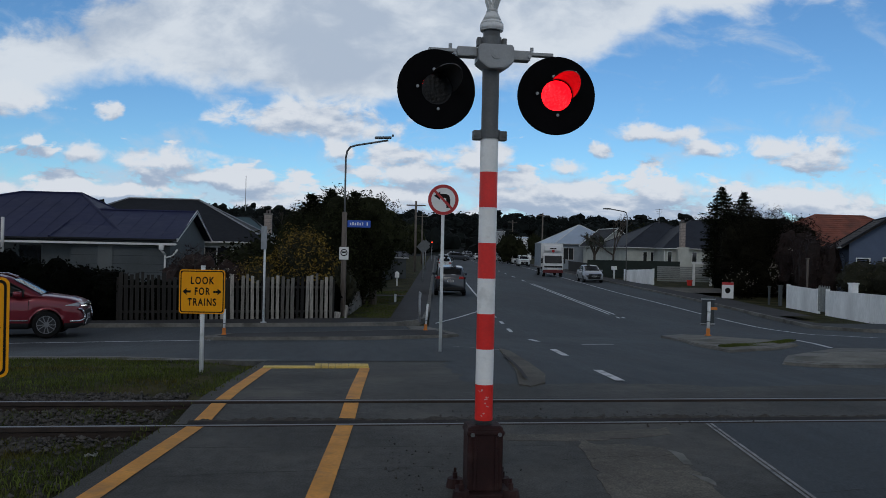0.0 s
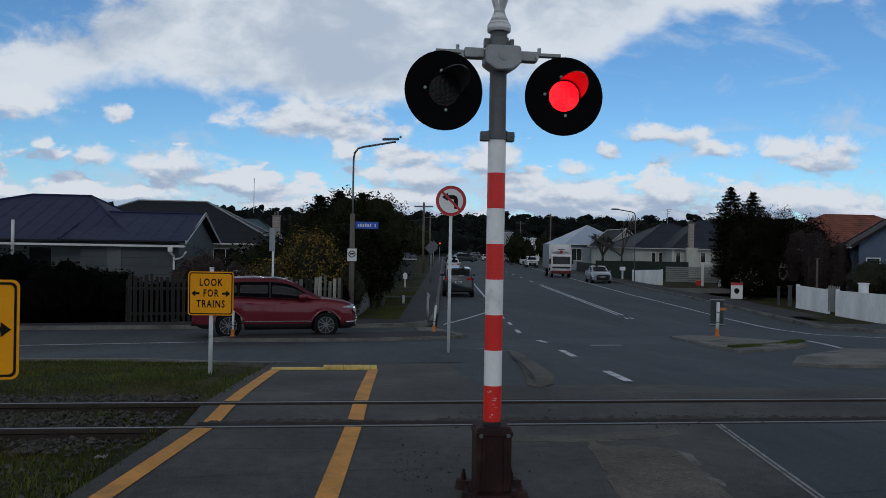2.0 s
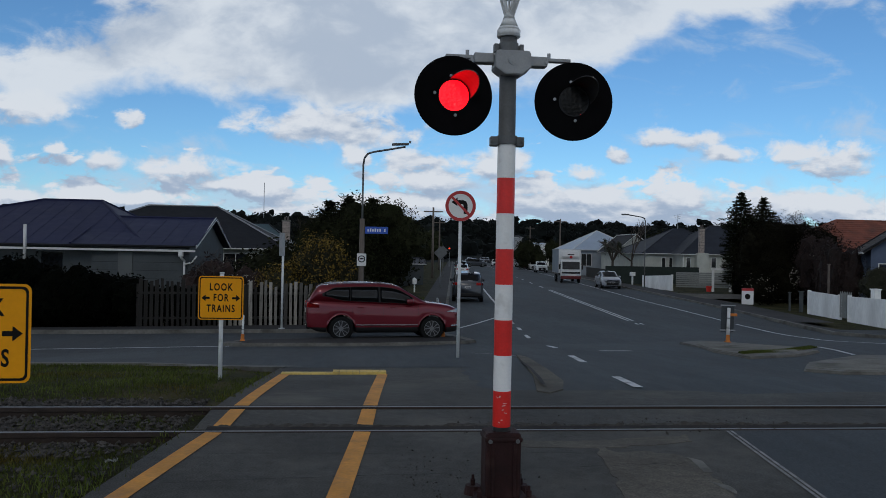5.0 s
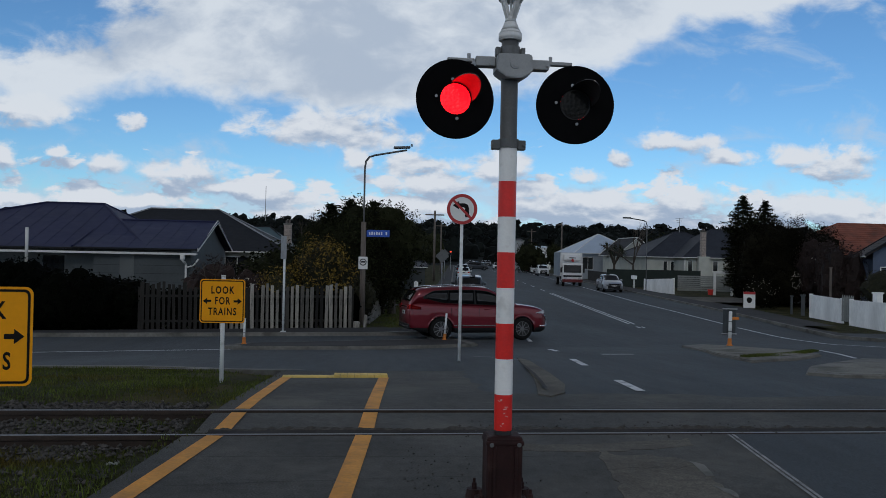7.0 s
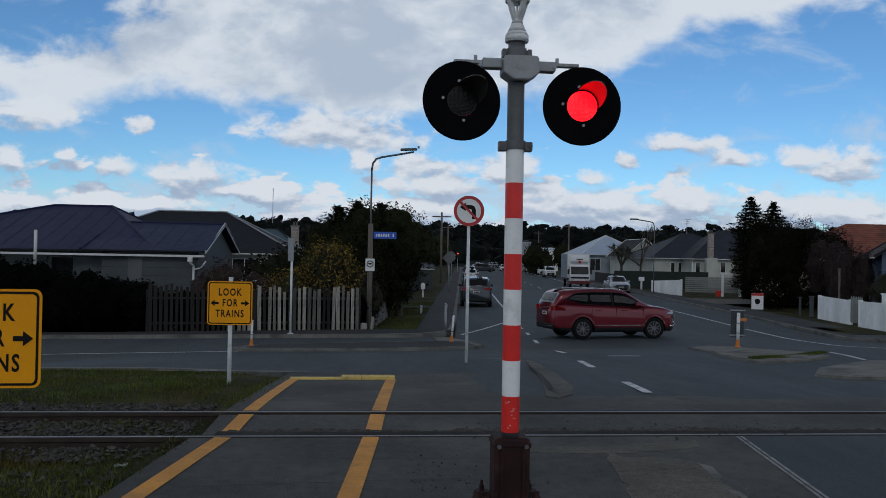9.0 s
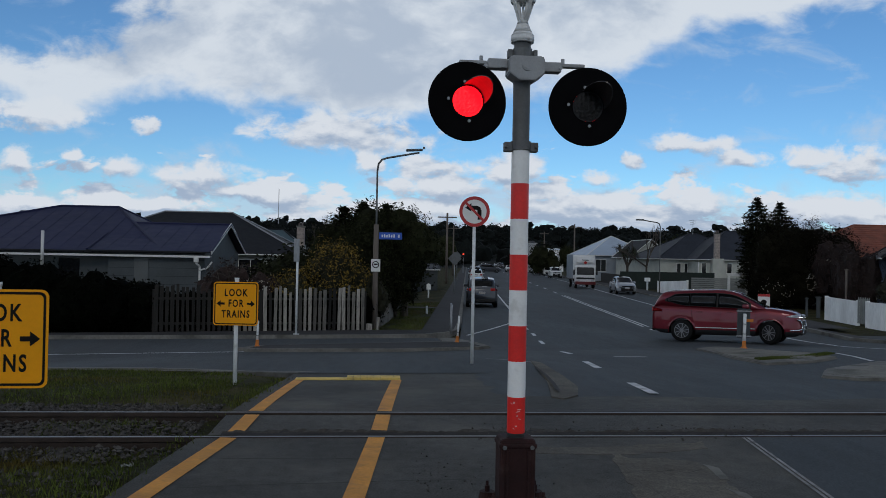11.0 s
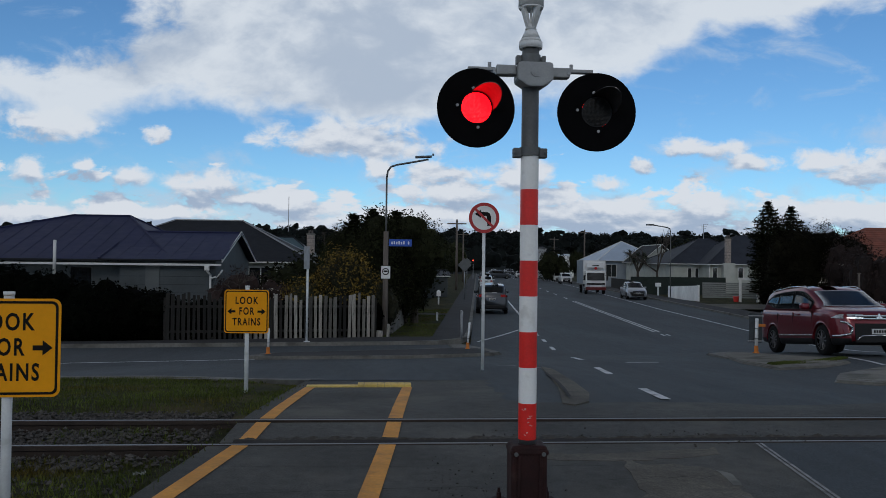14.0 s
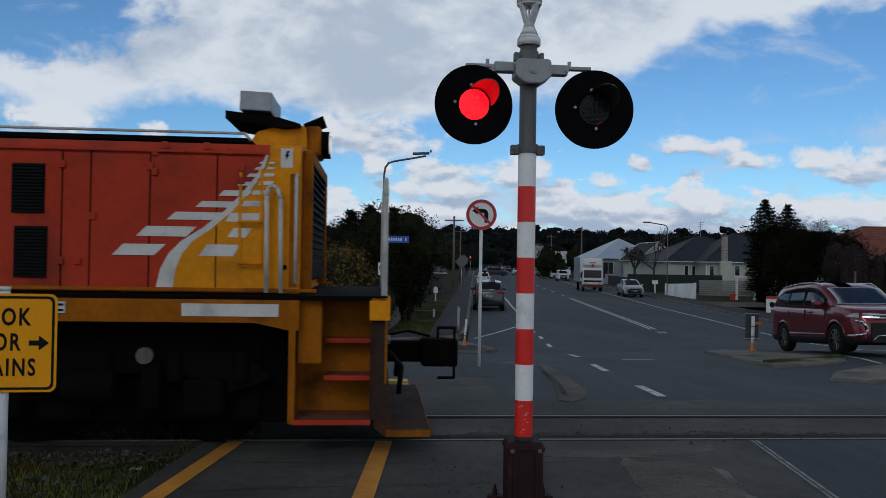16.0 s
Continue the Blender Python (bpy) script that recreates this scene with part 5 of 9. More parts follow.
def no_left_turn():
    x, y = 2.03, 15.63
    z0 = zg(x, y)
    root = thing("no_left_turn_sign", "round red-ringed turn ban sign on a tall white post", "road sign", pose(x, y, z0, 0, 0, -6))
    h = 2.55 - z0
    bm = bmesh.new()
    tube(bm, (0, 0.045, -0.2), (0, 0.045, h - 0.1), 0.032, seg=18)
    part("post", bm, M["post_white"], root, "tall white round post", True)
    bm = bmesh.new()
    tube(bm, (0, 0.004, h), (0, 0, h), 0.30, seg=56)
    plate = part("plate", bm, M["sign_white"], root, "round white plate")
    bm = bmesh.new()
    n = 56
    frame_ring(bm, [(0.298 * math.cos(6.28319 * i / n), h + 0.298 * math.sin(6.28319 * i / n)) for i in range(n)], [(0.236 * math.cos(6.28319 * i / n), h + 0.236 * math.sin(6.28319 * i / n)) for i in range(n)], -0.003)
    part("ring", bm, M["sign_red"], plate, "red ring")
    bm = bmesh.new()
    # arrow that rises and bends over to the left
    o = [(0.13, -0.15), (0.13, 0.02), (0.105, 0.085), (0.05, 0.11), (-0.06, 0.11), (-0.06, 0.155), (-0.175, 0.07), (-0.06, -0.005), (-0.06, 0.035), (0.03, 0.035), (0.052, 0.02), (0.06, -0.01), (0.06, -0.15)]
    vs = [bm.verts.new((u * 1.05, -0.0025, h + v * 1.05)) for u, v in o]
    bm.faces.new(vs)
    bmesh.ops.triangulate(bm, faces=bm.faces)
    bmesh.ops.recalc_face_normals(bm, faces=bm.faces)
    part("arrow", bm, M["sign_black"], plate, "black bent arrow")
    bm = bmesh.new()
    box(bm, (-0.262, -0.0052, -0.024), (0.262, -0.0045, 0.024), m=Matrix.Translation((0, 0, h)) @ pose(0, 0, 0, 0, 45, 0))
    part("slash", bm, M["sign_red"], plate, "red diagonal slash")
    bm = bmesh.new()
    box(bm, (-0.05, 0.004, h - 0.15), (0.05, 0.08, h - 0.11), 0.004)
    part("bracket", bm, M["galv"], root)


def bollard(x, y, height, lean, hazard=False):
    z0 = zg(x, y) + 0.09
    root = thing("bollard", "thin white bollard with orange foot" + (" and grey hazard panel" if hazard else ""), "bollard", pose(x, y, z0, 0, lean, 0), "traffic bollards")
    bm = bmesh.new()
    tube(bm, (0, 0, 0.10), (0, 0, height), 0.042 if hazard else 0.032, seg=16)
    tube(bm, (0, 0, height), (0, 0, height + 0.01), 0.036 if hazard else 0.026, seg=16)
    post = part("post", bm, M["post_white"], root, "white reflective tube", True)
    for z in ((0.35, 0.60) if hazard else (0.30,)):
        bm = bmesh.new()
        tube(bm, (0, 0, z), (0, 0, z + 0.02), 0.044 if hazard else 0.034, seg=16)
        part("band", bm, M["steel_grey"], post, "dark band")
    bm = bmesh.new()
    box(bm, (-0.065, -0.065, 0), (0.065, 0.065, 0.02), 0.005)
    tube(bm, (0, 0, 0.02), (0, 0, 0.06), 0.06, 0.05, 16)
    tube(bm, (0, 0, 0.06), (0, 0, 0.19), 0.052, 0.045, 16)
    part("foot", bm, M["orange_plastic"], root, "orange rubber foot")
    if hazard:
        bm = bmesh.new()
        box(bm, (-0.17, 0.05, 0.26), (0.17, 0.062, 0.99), 0.004)
        panel = part("panel", bm, M["asphalt_road"], root, "dull grey back of a hazard panel")
        for z in (0.30, 0.93):
            bm = bmesh.new()
            box(bm, (-0.20, 0.03, z - 0.015), (0.20, 0.05, z + 0.015), 0.003)
            part("rail", bm, M["galv"], panel)
        bm = bmesh.new()
        box(bm, (0.06, 0.02, 0.66), (0.24, 0.04, 0.73), 0.004)
        part("reflector", bm, M["orange_plastic"], panel, "orange reflector")


def build_signs():
    look_sign(-1.885, 11.70, zg(-1.9, 11.7) - 0.07, 0.925, -4)
    look_sign(-2.245, 5.06, -0.05, 1.096, 3, 0.595, 0.335)
    no_left_turn()
    bollard(-3.06, 22.75, 0.70, 1)
    bollard(2.70, 24.4, 0.80, 4)
    bollard(9.42, 19.5, 0.86, 1, True)
    # slim white post with a square cap, on the footpath
    root = thing("sign_post", "slim white post seen edge-on to its small plate", "post", pose(-2.36, 26.85, zg(-2.36, 26.85) + 0.1))
    bm = bmesh.new()
    tube(bm, (0, 0, 0), (0, 0, 3.05), 0.038, seg=14)
    tube(bm, (0, 0, 0), (0, 0, 0.03), 0.10, seg=14)
    part("post", bm, M["post_white"], root, "", True)
    bm = bmesh.new()
    box(bm, (-0.05, -0.16, 2.40), (-0.03, 0.16, 3.15), 0.004, m=pose(0, 0, 0, 0, 0, 38))
    part("plate", bm, M["galv"], root, "grey plate turned almost edge-on")
    # street lamp with its signs
    x, y = 0.23, 30.0
    z0 = zg(x, y)
    root = thing("street_lamp", "tall slim street lamp on a wooden pole with a curved arm", "street lamp", pose(x, y, z0))
    bm = bmesh.new()
    tube(bm, (0, 0, -0.3), (0, 0, 3.95), 0.11, 0.09, 16)
    part("pole", bm, M["pole_wood"], root, "brown wooden pole", True)
    bm = bmesh.new()
    pts = [(0, -0.05, 3.2), (0, -0.05, 5.95), (0.04, -0.05, 6.20), (0.16, -0.05, 6.36), (0.36, -0.05, 6.43), (1.55, -0.05, 6.66)]
    bent(bm, pts, 0.036, 10)
    part("arm", bm, M["steel_grey"], root, "grey curved steel arm", True)
    bm = bmesh.new()
    box(bm, (1.40, -0.15, 6.63), (2.02, 0.05, 6.71), 0.02, m=pose(0, 0, 0, 0, -3, 0))
    tube(bm, (1.72, -0.05, 6.80), (1.72, -0.05, 6.88), 0.04, seg=10)
    part("lamp_head", bm, M["steel_grey"], root, "flat grey lamp head")
    bm = bmesh.new()
    box(bm, (0.11, -0.02, 3.40), (0.96, 0.0, 3.66), 0.012)
    sign = part("street_name_blade", bm, M["sign_blue"], root, "blue street name blade")
    for i in (0, 1, 2, 3, 4, 5, 7):
        bm = bmesh.new()
        box(bm, (0.20 + i * 0.088, -0.026, 3.475), (0.25 + i * 0.088, -0.022, 3.57 + 0.02 * (i % 2)))
        part("bar", bm, M["sign_white"], sign, "white bar")
    bm = bmesh.new()
    box(bm, (-0.17, -0.145, 2.20), (0.17, -0.13, 2.66), 0.006)
    plate = part("notice_plate", bm, M["sign_white"], root, "small white notice plate with a dark ring")
    bm = bmesh.new()
    n = 30
    frame_ring(bm, [(0.13 * math.cos(6.28319 * i / n), 2.46 + 0.13 * math.sin(6.28319 * i / n)) for i in range(n)], [(0.095 * math.cos(6.28319 * i / n), 2.46 + 0.095 * math.sin(6.28319 * i / n)) for i in range(n)], -0.149)
    box(bm, (-0.07, -0.150, 2.44), (0.07, -0.148, 2.50), m=None)
    part("symbol", bm, M["sign_black"], plate)
    # far street lamp across the road
    x, y = 24.4, 66
    root = thing("street_lamp", "slender grey street lamp with a short arm", "street lamp", pose(x, y, zg(x, y)))
    bm = bmesh.new()
    bent(bm, [(0, 0, 0), (0, 0, 5.7), (-0.08, 0, 6.0), (-0.3, 0, 6.1), (-1.5, 0, 6.28)], 0.045, 8)
    part("pole", bm, M["steel_grey"], root, "", True)
    bm = bmesh.new()
    box(bm, (-2.1, -0.12, 6.24), (-1.45, 0.12, 6.36), 0.02)
    part("lamp_head", bm, M["steel_grey"], root)
    # litter on the verge
    bm = bmesh.new()
    sheet(bm, steps(-0.07, 0.07, 0.035), steps(-0.04, 0.04, 0.02), lambda u, v: (u, v, 0.02 + 0.02 * math.sin(u * 60) * math.cos(v * 70)))
    bmesh.ops.solidify(bm, geom=bm.faces[:], thickness=0.002)
    solid("litter", bm, M["paper"], "crumpled white paper litter on the verge", "litter", m=pose(-1.86, 6.53, -0.055, 0, 0, 20) @ Matrix.Diagonal((0.7, 0.7, 0.7, 1)))


build_ground()
build_roads()
build_rails()
build_kerbs()
build_markings()
build_patches()
build_signal()
build_signs()
build_ballast()
build_grass()
# ---- vehicles ----
WHEELS = {}


def soft_table(tab, x, r=0.06):
    return sum(lerp_table(tab, x + r * k) for k in (-1, -0.5, 0, 0.5, 1)) / 5


def wheel_mesh(r, w):
    bm = bmesh.new()
    n = 30
    prof = [(r * 0.66, -w / 2 + 0.006), (r * 0.9, -w / 2), (r * 0.97, -w / 2 + 0.02), (r, -w / 2 + 0.05), (r, w / 2 - 0.05), (r * 0.97, w / 2 - 0.02), (r * 0.9, w / 2), (r * 0.66, w / 2 - 0.006)]
    rings = [[bm.verts.new((math.cos(6.28319 * i / n) * a, b, math.sin(6.28319 * i / n) * a)) for i in range(n)] for a, b in prof]
    for k in range(len(prof) - 1):
        for i in range(n):
            bm.faces.new((rings[k][i], rings[k][(i + 1) % n], rings[k + 1][(i + 1) % n], rings[k + 1][i]))
    bmesh.ops.recalc_face_normals(bm, faces=bm.faces)
    return bm


def rim_mesh(r, w, side, spokes=10):
    """Rim: dark dish, bright spokes. side: the y sign that faces out."""
    bm = bmesh.new()
    y = side * (w / 2 - 0.012)
    tube(bm, (0, y - side * 0.05, 0), (0, y - side * 0.04, 0), r * 0.66, seg=28, mi=1)
    n = 30
    for i in range(n):
        a0, a1 = 6.28319 * i / n, 6.28319 * (i + 1) / n
        q = [bm.verts.new((math.cos(a) * rr, y, math.sin(a) * rr)) for a, rr in ((a0, r * 0.62), (a1, r * 0.62), (a1, r * 0.68), (a0, r * 0.68))]
        bm.faces.new(q if side < 0 else q[::-1])
    for k in range(spokes):
        a = 6.28319 * k / spokes + (0.10 if k % 2 else -0.02)
        box(bm, (r * 0.08, -0.010, -r * 0.035), (r * 0.65, 0.010, r * 0.025), 0.003, m=Matrix.Translation((0, y - side * 0.008, 0)) @ Matrix.Rotation(-a, 4, "Y"))
    tube(bm, (0, y - side * 0.03, 0), (0, y + side * 0.002, 0), r * 0.17, seg=14)
    return bm


def make_car(name, label, st, m, group=""):
    root = thing(name, label, "car", m, group)
    L0, L1, W = st["rear"], st["front"], st["w"] / 2
    R, wb, hw = st["r"], st["wb"] / 2, st["w"] / 2
    sill, belt = st["sill"], st["belt"]
    top, roof, plan = st["top"], st["roof"], st["plan"]

    def zbot(x):
        z = lerp_table(sill, x)
        for xw in (-wb, wb):
            d = abs(x - xw)
            ra = R + 0.055
            if d < ra:
                z = max(z, R + math.sqrt(ra * ra - d * d) - 0.01)
        return z

    def half(x):
        return W * soft_table(plan, x, 0.05)
    xs = steps(L0, L1, 0.035)
    bm = bmesh.new()
    rows = []
    for x in xs:
        zt, zb, w = soft_table(top, x), zbot(x), half(x)
        zs = zt - 0.07
        pts = [(0, zt + 0.025), (0.45 * w, zt + 0.02), (0.80 * w, zt), (0.925 * w, zt - 0.035), (0.965 * w, zs - 0.04), (0.975 * w, zs - 0.12),
               (1.0 * w, max(0.64, zb + 0.06)), (0.985 * w, 0.50), (0.995 * w, 0.40), (0.97 * w, 0.30), (0.93 * w, zb - 0.001), (0.0, zb - 0.001)]
        pts = [(a, max(b, zb)) for a, b in pts]
        ring = [(a, b) for a, b in pts] + [(-a, b) for a, b in pts[-2:0:-1]]
        rows.append([bm.verts.new((x, a, b)) for a, b in ring])
    n = len(rows[0])
    for A, B in zip(rows, rows[1:]):
        for i in range(n):
            try:
                f = bm.faces.new((A[i], A[(i + 1) % n], B[(i + 1) % n], B[i]))
                zc = sum(v.co.z for v in f.verts) / 4
                f.material_index = 1 if zc < st.get("clad", 0.42) or abs(sum(v.co.y for v in f.verts) / 4) < 0.05 and zc < 0.6 else 0
            except ValueError:
                pass
    bm.faces.new(rows[0])
    bm.faces.new(rows[-1][::-1])
    bmesh.ops.remove_doubles(bm, verts=bm.verts, dist=0.0008)
    bmesh.ops.recalc_face_normals(bm, faces=bm.faces)
    body = part("body", bm, [M[st["paint"]], M["car_plastic"]], root, st.get("body_label", ""), True)
    # greenhouse
    c0, c1 = st["cabin"]
    wr = st["roof_w"]

    def cab_w(x, z):
        zb_, zr = soft_table(top, x) - 0.03, soft_table(roof, x)
        u = min(max((z - zb_) / max(zr - zb_, 0.05), 0), 1)
        return half(x) * 0.935 * (1 - u) + half(x) * wr * u
    bm = bmesh.new()
    rows = []
    for x in steps(c0, c1, 0.04):
        zr, zb_ = soft_table(roof, x, 0.05), soft_table(top, x) - 0.03
        zr = max(zr, zb_ + 0.02)
        d = min(0.09, (zr - zb_) * 0.5)
        pts = [(0, zr + 0.012), (0.5 * half(x) * wr, zr), (cab_w(x, zr - d) * 0.93, zr - d * 0.35), (cab_w(x, zr - d), zr - d), (cab_w(x, zb_), zb_)]
        ring = pts + [(-a, b) for a, b in pts[::-1][:-1]]
        rows.append([bm.verts.new((x, a, b)) for a, b in ring])
    for A, B in zip(rows, rows[1:]):
        for i in range(len(A) - 1):
            bm.faces.new((A[i], A[i + 1], B[i + 1], B[i]))
    bm.faces.new(rows[0])
    bm.faces.new(rows[-1][::-1])
    bmesh.ops.recalc_face_normals(bm, faces=bm.faces)
    cabin = part("roof_cabin", bm, M[st["paint"]], root, "", True)
    # side windows
    for lo_x, hi_x in st["windows"]:
        for s in (-1, 1):
            bm = bmesh.new()

            def wz(x, v):
                zu = soft_table(roof, x) - 0.10
                zl = soft_table(top, x) + 0.022
                if st.get("taper"):
                    zl += 0.10 * smooth(-1.2, -1.9, x)
                    zu = zl + (zu - 0.03 - zl) * (0.30 + 0.70 * smooth(-1.92, -1.50, x) ** 0.7)
                return zl + (max(zu, zl + 0.004) - zl) * v
            sheet(bm, steps(lo_x, hi_x, 0.05), [0, 0.35, 0.7, 1], lambda x, v: (x, s * (cab_w(x, wz(x, v)) + 0.024), wz(x, v)))
            bmesh.ops.solidify(bm, geom=bm.faces[:], thickness=0.004)
            part("side_window", bm, M["car_glass"], cabin, "", True)
    for s in (-1, 1):
        # black surround behind the panes
        bm = bmesh.new()

        def bz(x, v):
            zu, zl = soft_table(roof, x) - 0.082, soft_table(top, x) + 0.004
            if st.get("taper"):
                zl += 0.10 * smooth(-1.2, -1.9, x)
                zu = zl + (zu - 0.03 - zl) * (0.30 + 0.70 * smooth(-1.94, -1.52, x) ** 0.7)
            return zl + (max(zu, zl + 0.004) - zl) * v
        sheet(bm, steps(st["windows"][0][0] - 0.06, st["windows"][-1][1] + 0.05, 0.05), [0, 0.35, 0.7, 1], lambda x, v: (x, s * (cab_w(x, bz(x, v)) + 0.010), bz(x, v)))
        part("window_surround", bm, M["car_plastic"], cabin, "black window surround", True)
    for key, nm in (("screen", "windscreen"), ("tailglass", "rear_window")):
        a, b = st[key]
        bm = bmesh.new()

        def sc(x, v):
            zr = max(soft_table(roof, x, 0.05), soft_table(top, x))
            wv = cab_w(x, zr - 0.05) * 0.90 * v
            return (x, wv, zr + 0.018 - 0.016 * abs(v) ** 2)
        sheet(bm, steps(a, b, 0.04), [-1, -0.7, -0.35, 0, 0.35, 0.7, 1], sc)
        bmesh.ops.solidify(bm, geom=bm.faces[:], thickness=0.004)
        bmesh.ops.recalc_face_normals(bm, faces=bm.faces)
        part(nm, bm, M["car_glass"], cabin, "", True)
    # wheels
    ws = []
    tw = st.get("tyre", 0.215)
    for sx in (-1, 1):
        for s in (-1, 1):
            wob = part("wheel", wheel_mesh(R, tw), M["rubber"], root, "", True)
            wob.matrix_basis = pose(sx * wb, s * (hw - tw / 2 - 0.012), R)
            part("rim", rim_mesh(R, tw, s), [M["rim"], M["rim_dark"]], wob, "alloy rim with bright spokes")
            ws.append((wob, sx, s))
    WHEELS[root.name] = (root, ws, R, wb, hw - tw / 2 - 0.012)
    # lamps, bumpers, plates, mirrors
    for s in (-1, 1):
        zf, zr_ = st["lamp_z"], st["tail_z"]
        bm = bmesh.new()
        sheet(bm, steps(L1 - 0.42, L1 - 0.09, 0.04), [0, 0.5, 1], lambda x, v: (x, s * (half(x) * (0.985 - 0.012 * v) + 0.008), zf - 0.04 + 0.12 * max(0, (L1 - 0.1 - x)) * 0.5 + v * (0.10 - 0.085 * max(0, (L1 - 0.15 - x) / 0.27))))
        bmesh.ops.solidify(bm, geom=bm.faces[:], thickness=0.006)
        bmesh.ops.recalc_face_normals(bm, faces=bm.faces)
        hl = part("headlight", bm, M["headlight"], root, "clear headlight", True)
        bm = bmesh.new()
        wf = half(L1 - 0.03)
        sheet(bm, steps(0.50, 0.97, 0.06), [0, 1], lambda u, v: (L1 - 0.01 - 0.16 * max(0, u - 0.55) ** 1.4 * 1.9 + 0.012, s * wf * u * 1.02, zf - 0.05 + v * 0.095 + 0.02 * u))
        bmesh.ops.solidify(bm, geom=bm.faces[:], thickness=0.006)
        part("headlight_front", bm, M["headlight"], hl, "", True)
        if st.get("lit"):
            bm = bmesh.new()
            sheet(bm, steps(0.52, 0.97, 0.06), [0, 1], lambda u, v: (L1 + 0.01 - 0.16 * max(0, u - 0.55) ** 1.4 * 1.9 + 0.012, s * wf * u * 1.03, zf - 0.055 + v * 0.022 + 0.02 * u))
            bmesh.ops.solidify(bm, geom=bm.faces[:], thickness=0.004)
            part("running_lamp", bm, M["headlight_lit"], hl, "lit white running lamp strip")
        bm = bmesh.new()
        sheet(bm, steps(L0 + 0.03, L0 + 0.34, 0.04), [0, 0.5, 1], lambda x, v: (x, s * (half(x) * 0.985 + 0.010), zr_ - 0.07 + v * 0.15 * (1 - 0.5 * (x - L0) / 0.34)))
        bmesh.ops.solidify(bm, geom=bm.faces[:], thickness=0.006)
        tl = part("tail_light", bm, M["tail_red"], root, "red tail light", True)
        bm = bmesh.new()
        box(bm, (L0 - 0.012, min(s * 0.52 * W, s * 0.94 * half(L0 + 0.04)), zr_ - 0.07), (L0 + 0.06, max(s * 0.52 * W, s * 0.94 * half(L0 + 0.04)), zr_ + 0.08), 0.01)
        part("tail_light_rear", bm, M["tail_red"], tl)
        if st.get("side_amber"):
            bm = bmesh.new()
            box(bm, (L0 + 0.02, min(s * (half(L0 + 0.1) + 0.004), s * (half(L0 + 0.1) + 0.012)), zr_ + 0.0), (L0 + 0.10, max(s * (half(L0 + 0.1) + 0.004), s * (half(L0 + 0.1) + 0.014)), zr_ + 0.035))
            part("indicator", bm, M["amber_lit"], tl, "small lit amber lamp")
        # mirror
        xm, zm = st["mirror"]
        bm = bmesh.new()
        box(bm, (xm - 0.10, min(s * (hw * 0.93), s * (hw + 0.13)), zm - 0.06), (xm + 0.10, max(s * (hw * 0.93), s * (hw + 0.13)), zm + 0.09), 0.035)
        part("mirror", bm, M[st["paint"]], root, "", True)
        for xh in st["handles"]:
            bm = bmesh.new()
            box(bm, (xh - 0.10, min(s * (hw * 0.965), s * (hw * 0.965 + 0.028)), belt - 0.14), (xh + 0.10, max(s * hw * 0.965, s * (hw * 0.965 + 0.028)), belt - 0.105), 0.008)
            part("door_handle", bm, M[st["paint"]], root)
        # door seams
        for xd in st["seams"]:
            bm = bmesh.new()
            box(bm, (xd - 0.004, min(s * hw * 0.955, s * (hw * 0.985 + 0.004)), 0.46), (xd + 0.004, max(s * hw * 0.955, s * (hw * 0.985 + 0.004)), belt - 0.07))
            part("door_seam", bm, M["car_plastic"], body)
        if st.get("chrome_strip"):
            bm = bmesh.new()
            box(bm, (-0.92, min(s * (hw - 0.012), s * (hw + 0.012)), 0.455), (0.92, max(s * (hw - 0.012), s * (hw + 0.012)), 0.485), 0.004)
            part("trim_strip", bm, M["chrome"], body, "chrome strip along the doors")
            bm = bmesh.new()
            pts = [(x, s * half(x) * wr * 0.95, soft_table(roof, x) - 0.022 + dz) for x, dz in ((-1.86, 0.0), (-1.6, 0.03), (-0.7, 0.03), (0.1, 0.03), (0.33, 0.0))]
            bent(bm, pts, 0.015, 8)
            part("roof_rail", bm, M["chrome"], cabin, "bright roof rail", True)
    # face: grille, lower intake, plates
    zf = st["lamp_z"]
    bm = bmesh.new()
    box(bm, (L1 - 0.05, -W * 0.52, zf - 0.06), (L1 + 0.008, W * 0.52, zf + 0.045), 0.01)
    box(bm, (L1 - 0.05, -W * 0.60, 0.30), (L1 + 0.02, W * 0.60, zf - 0.15), 0.02)
    face = part("grille", bm, M["car_plastic"], root, "black grille and lower intake")
    if st.get("chrome_face"):
        for s in (-1, 1):
            bm = bmesh.new()
            bent(bm, [(L1 - 0.10, s * W * 0.90, zf - 0.10), (L1 - 0.02, s * W * 0.76, zf - 0.14), (L1 + 0.02, s * W * 0.66, zf - 0.26), (L1 + 0.025, s * W * 0.72, zf - 0.38), (L1 - 0.06, s * W * 0.92, zf - 0.42), (L1 - 0.30, s * W * 0.985, zf - 0.43)], 0.026, 8)
            part("chrome_bracket", bm, M["chrome"], face, "thick chrome bracket curving round the bumper", True)
            bm = bmesh.new()
            bent(bm, [(L1 + 0.03, s * W * 0.56, 0.36), (L1 + 0.03, s * W * 0.46, 0.45), (L1 + 0.035, 0, 0.47)], 0.014, 6)
            part("lower_trim", bm, M["chrome"], face, "", True)
        for dz in (0.02, -0.045):
            bm = bmesh.new()
            box(bm, (L1 + 0.0, -W * 0.60, zf + dz - 0.013), (L1 + 0.022, W * 0.60, zf + dz + 0.013), 0.005)
            part("grille_bar", bm, M["chrome"], face, "chrome grille bar")
        bm = bmesh.new()
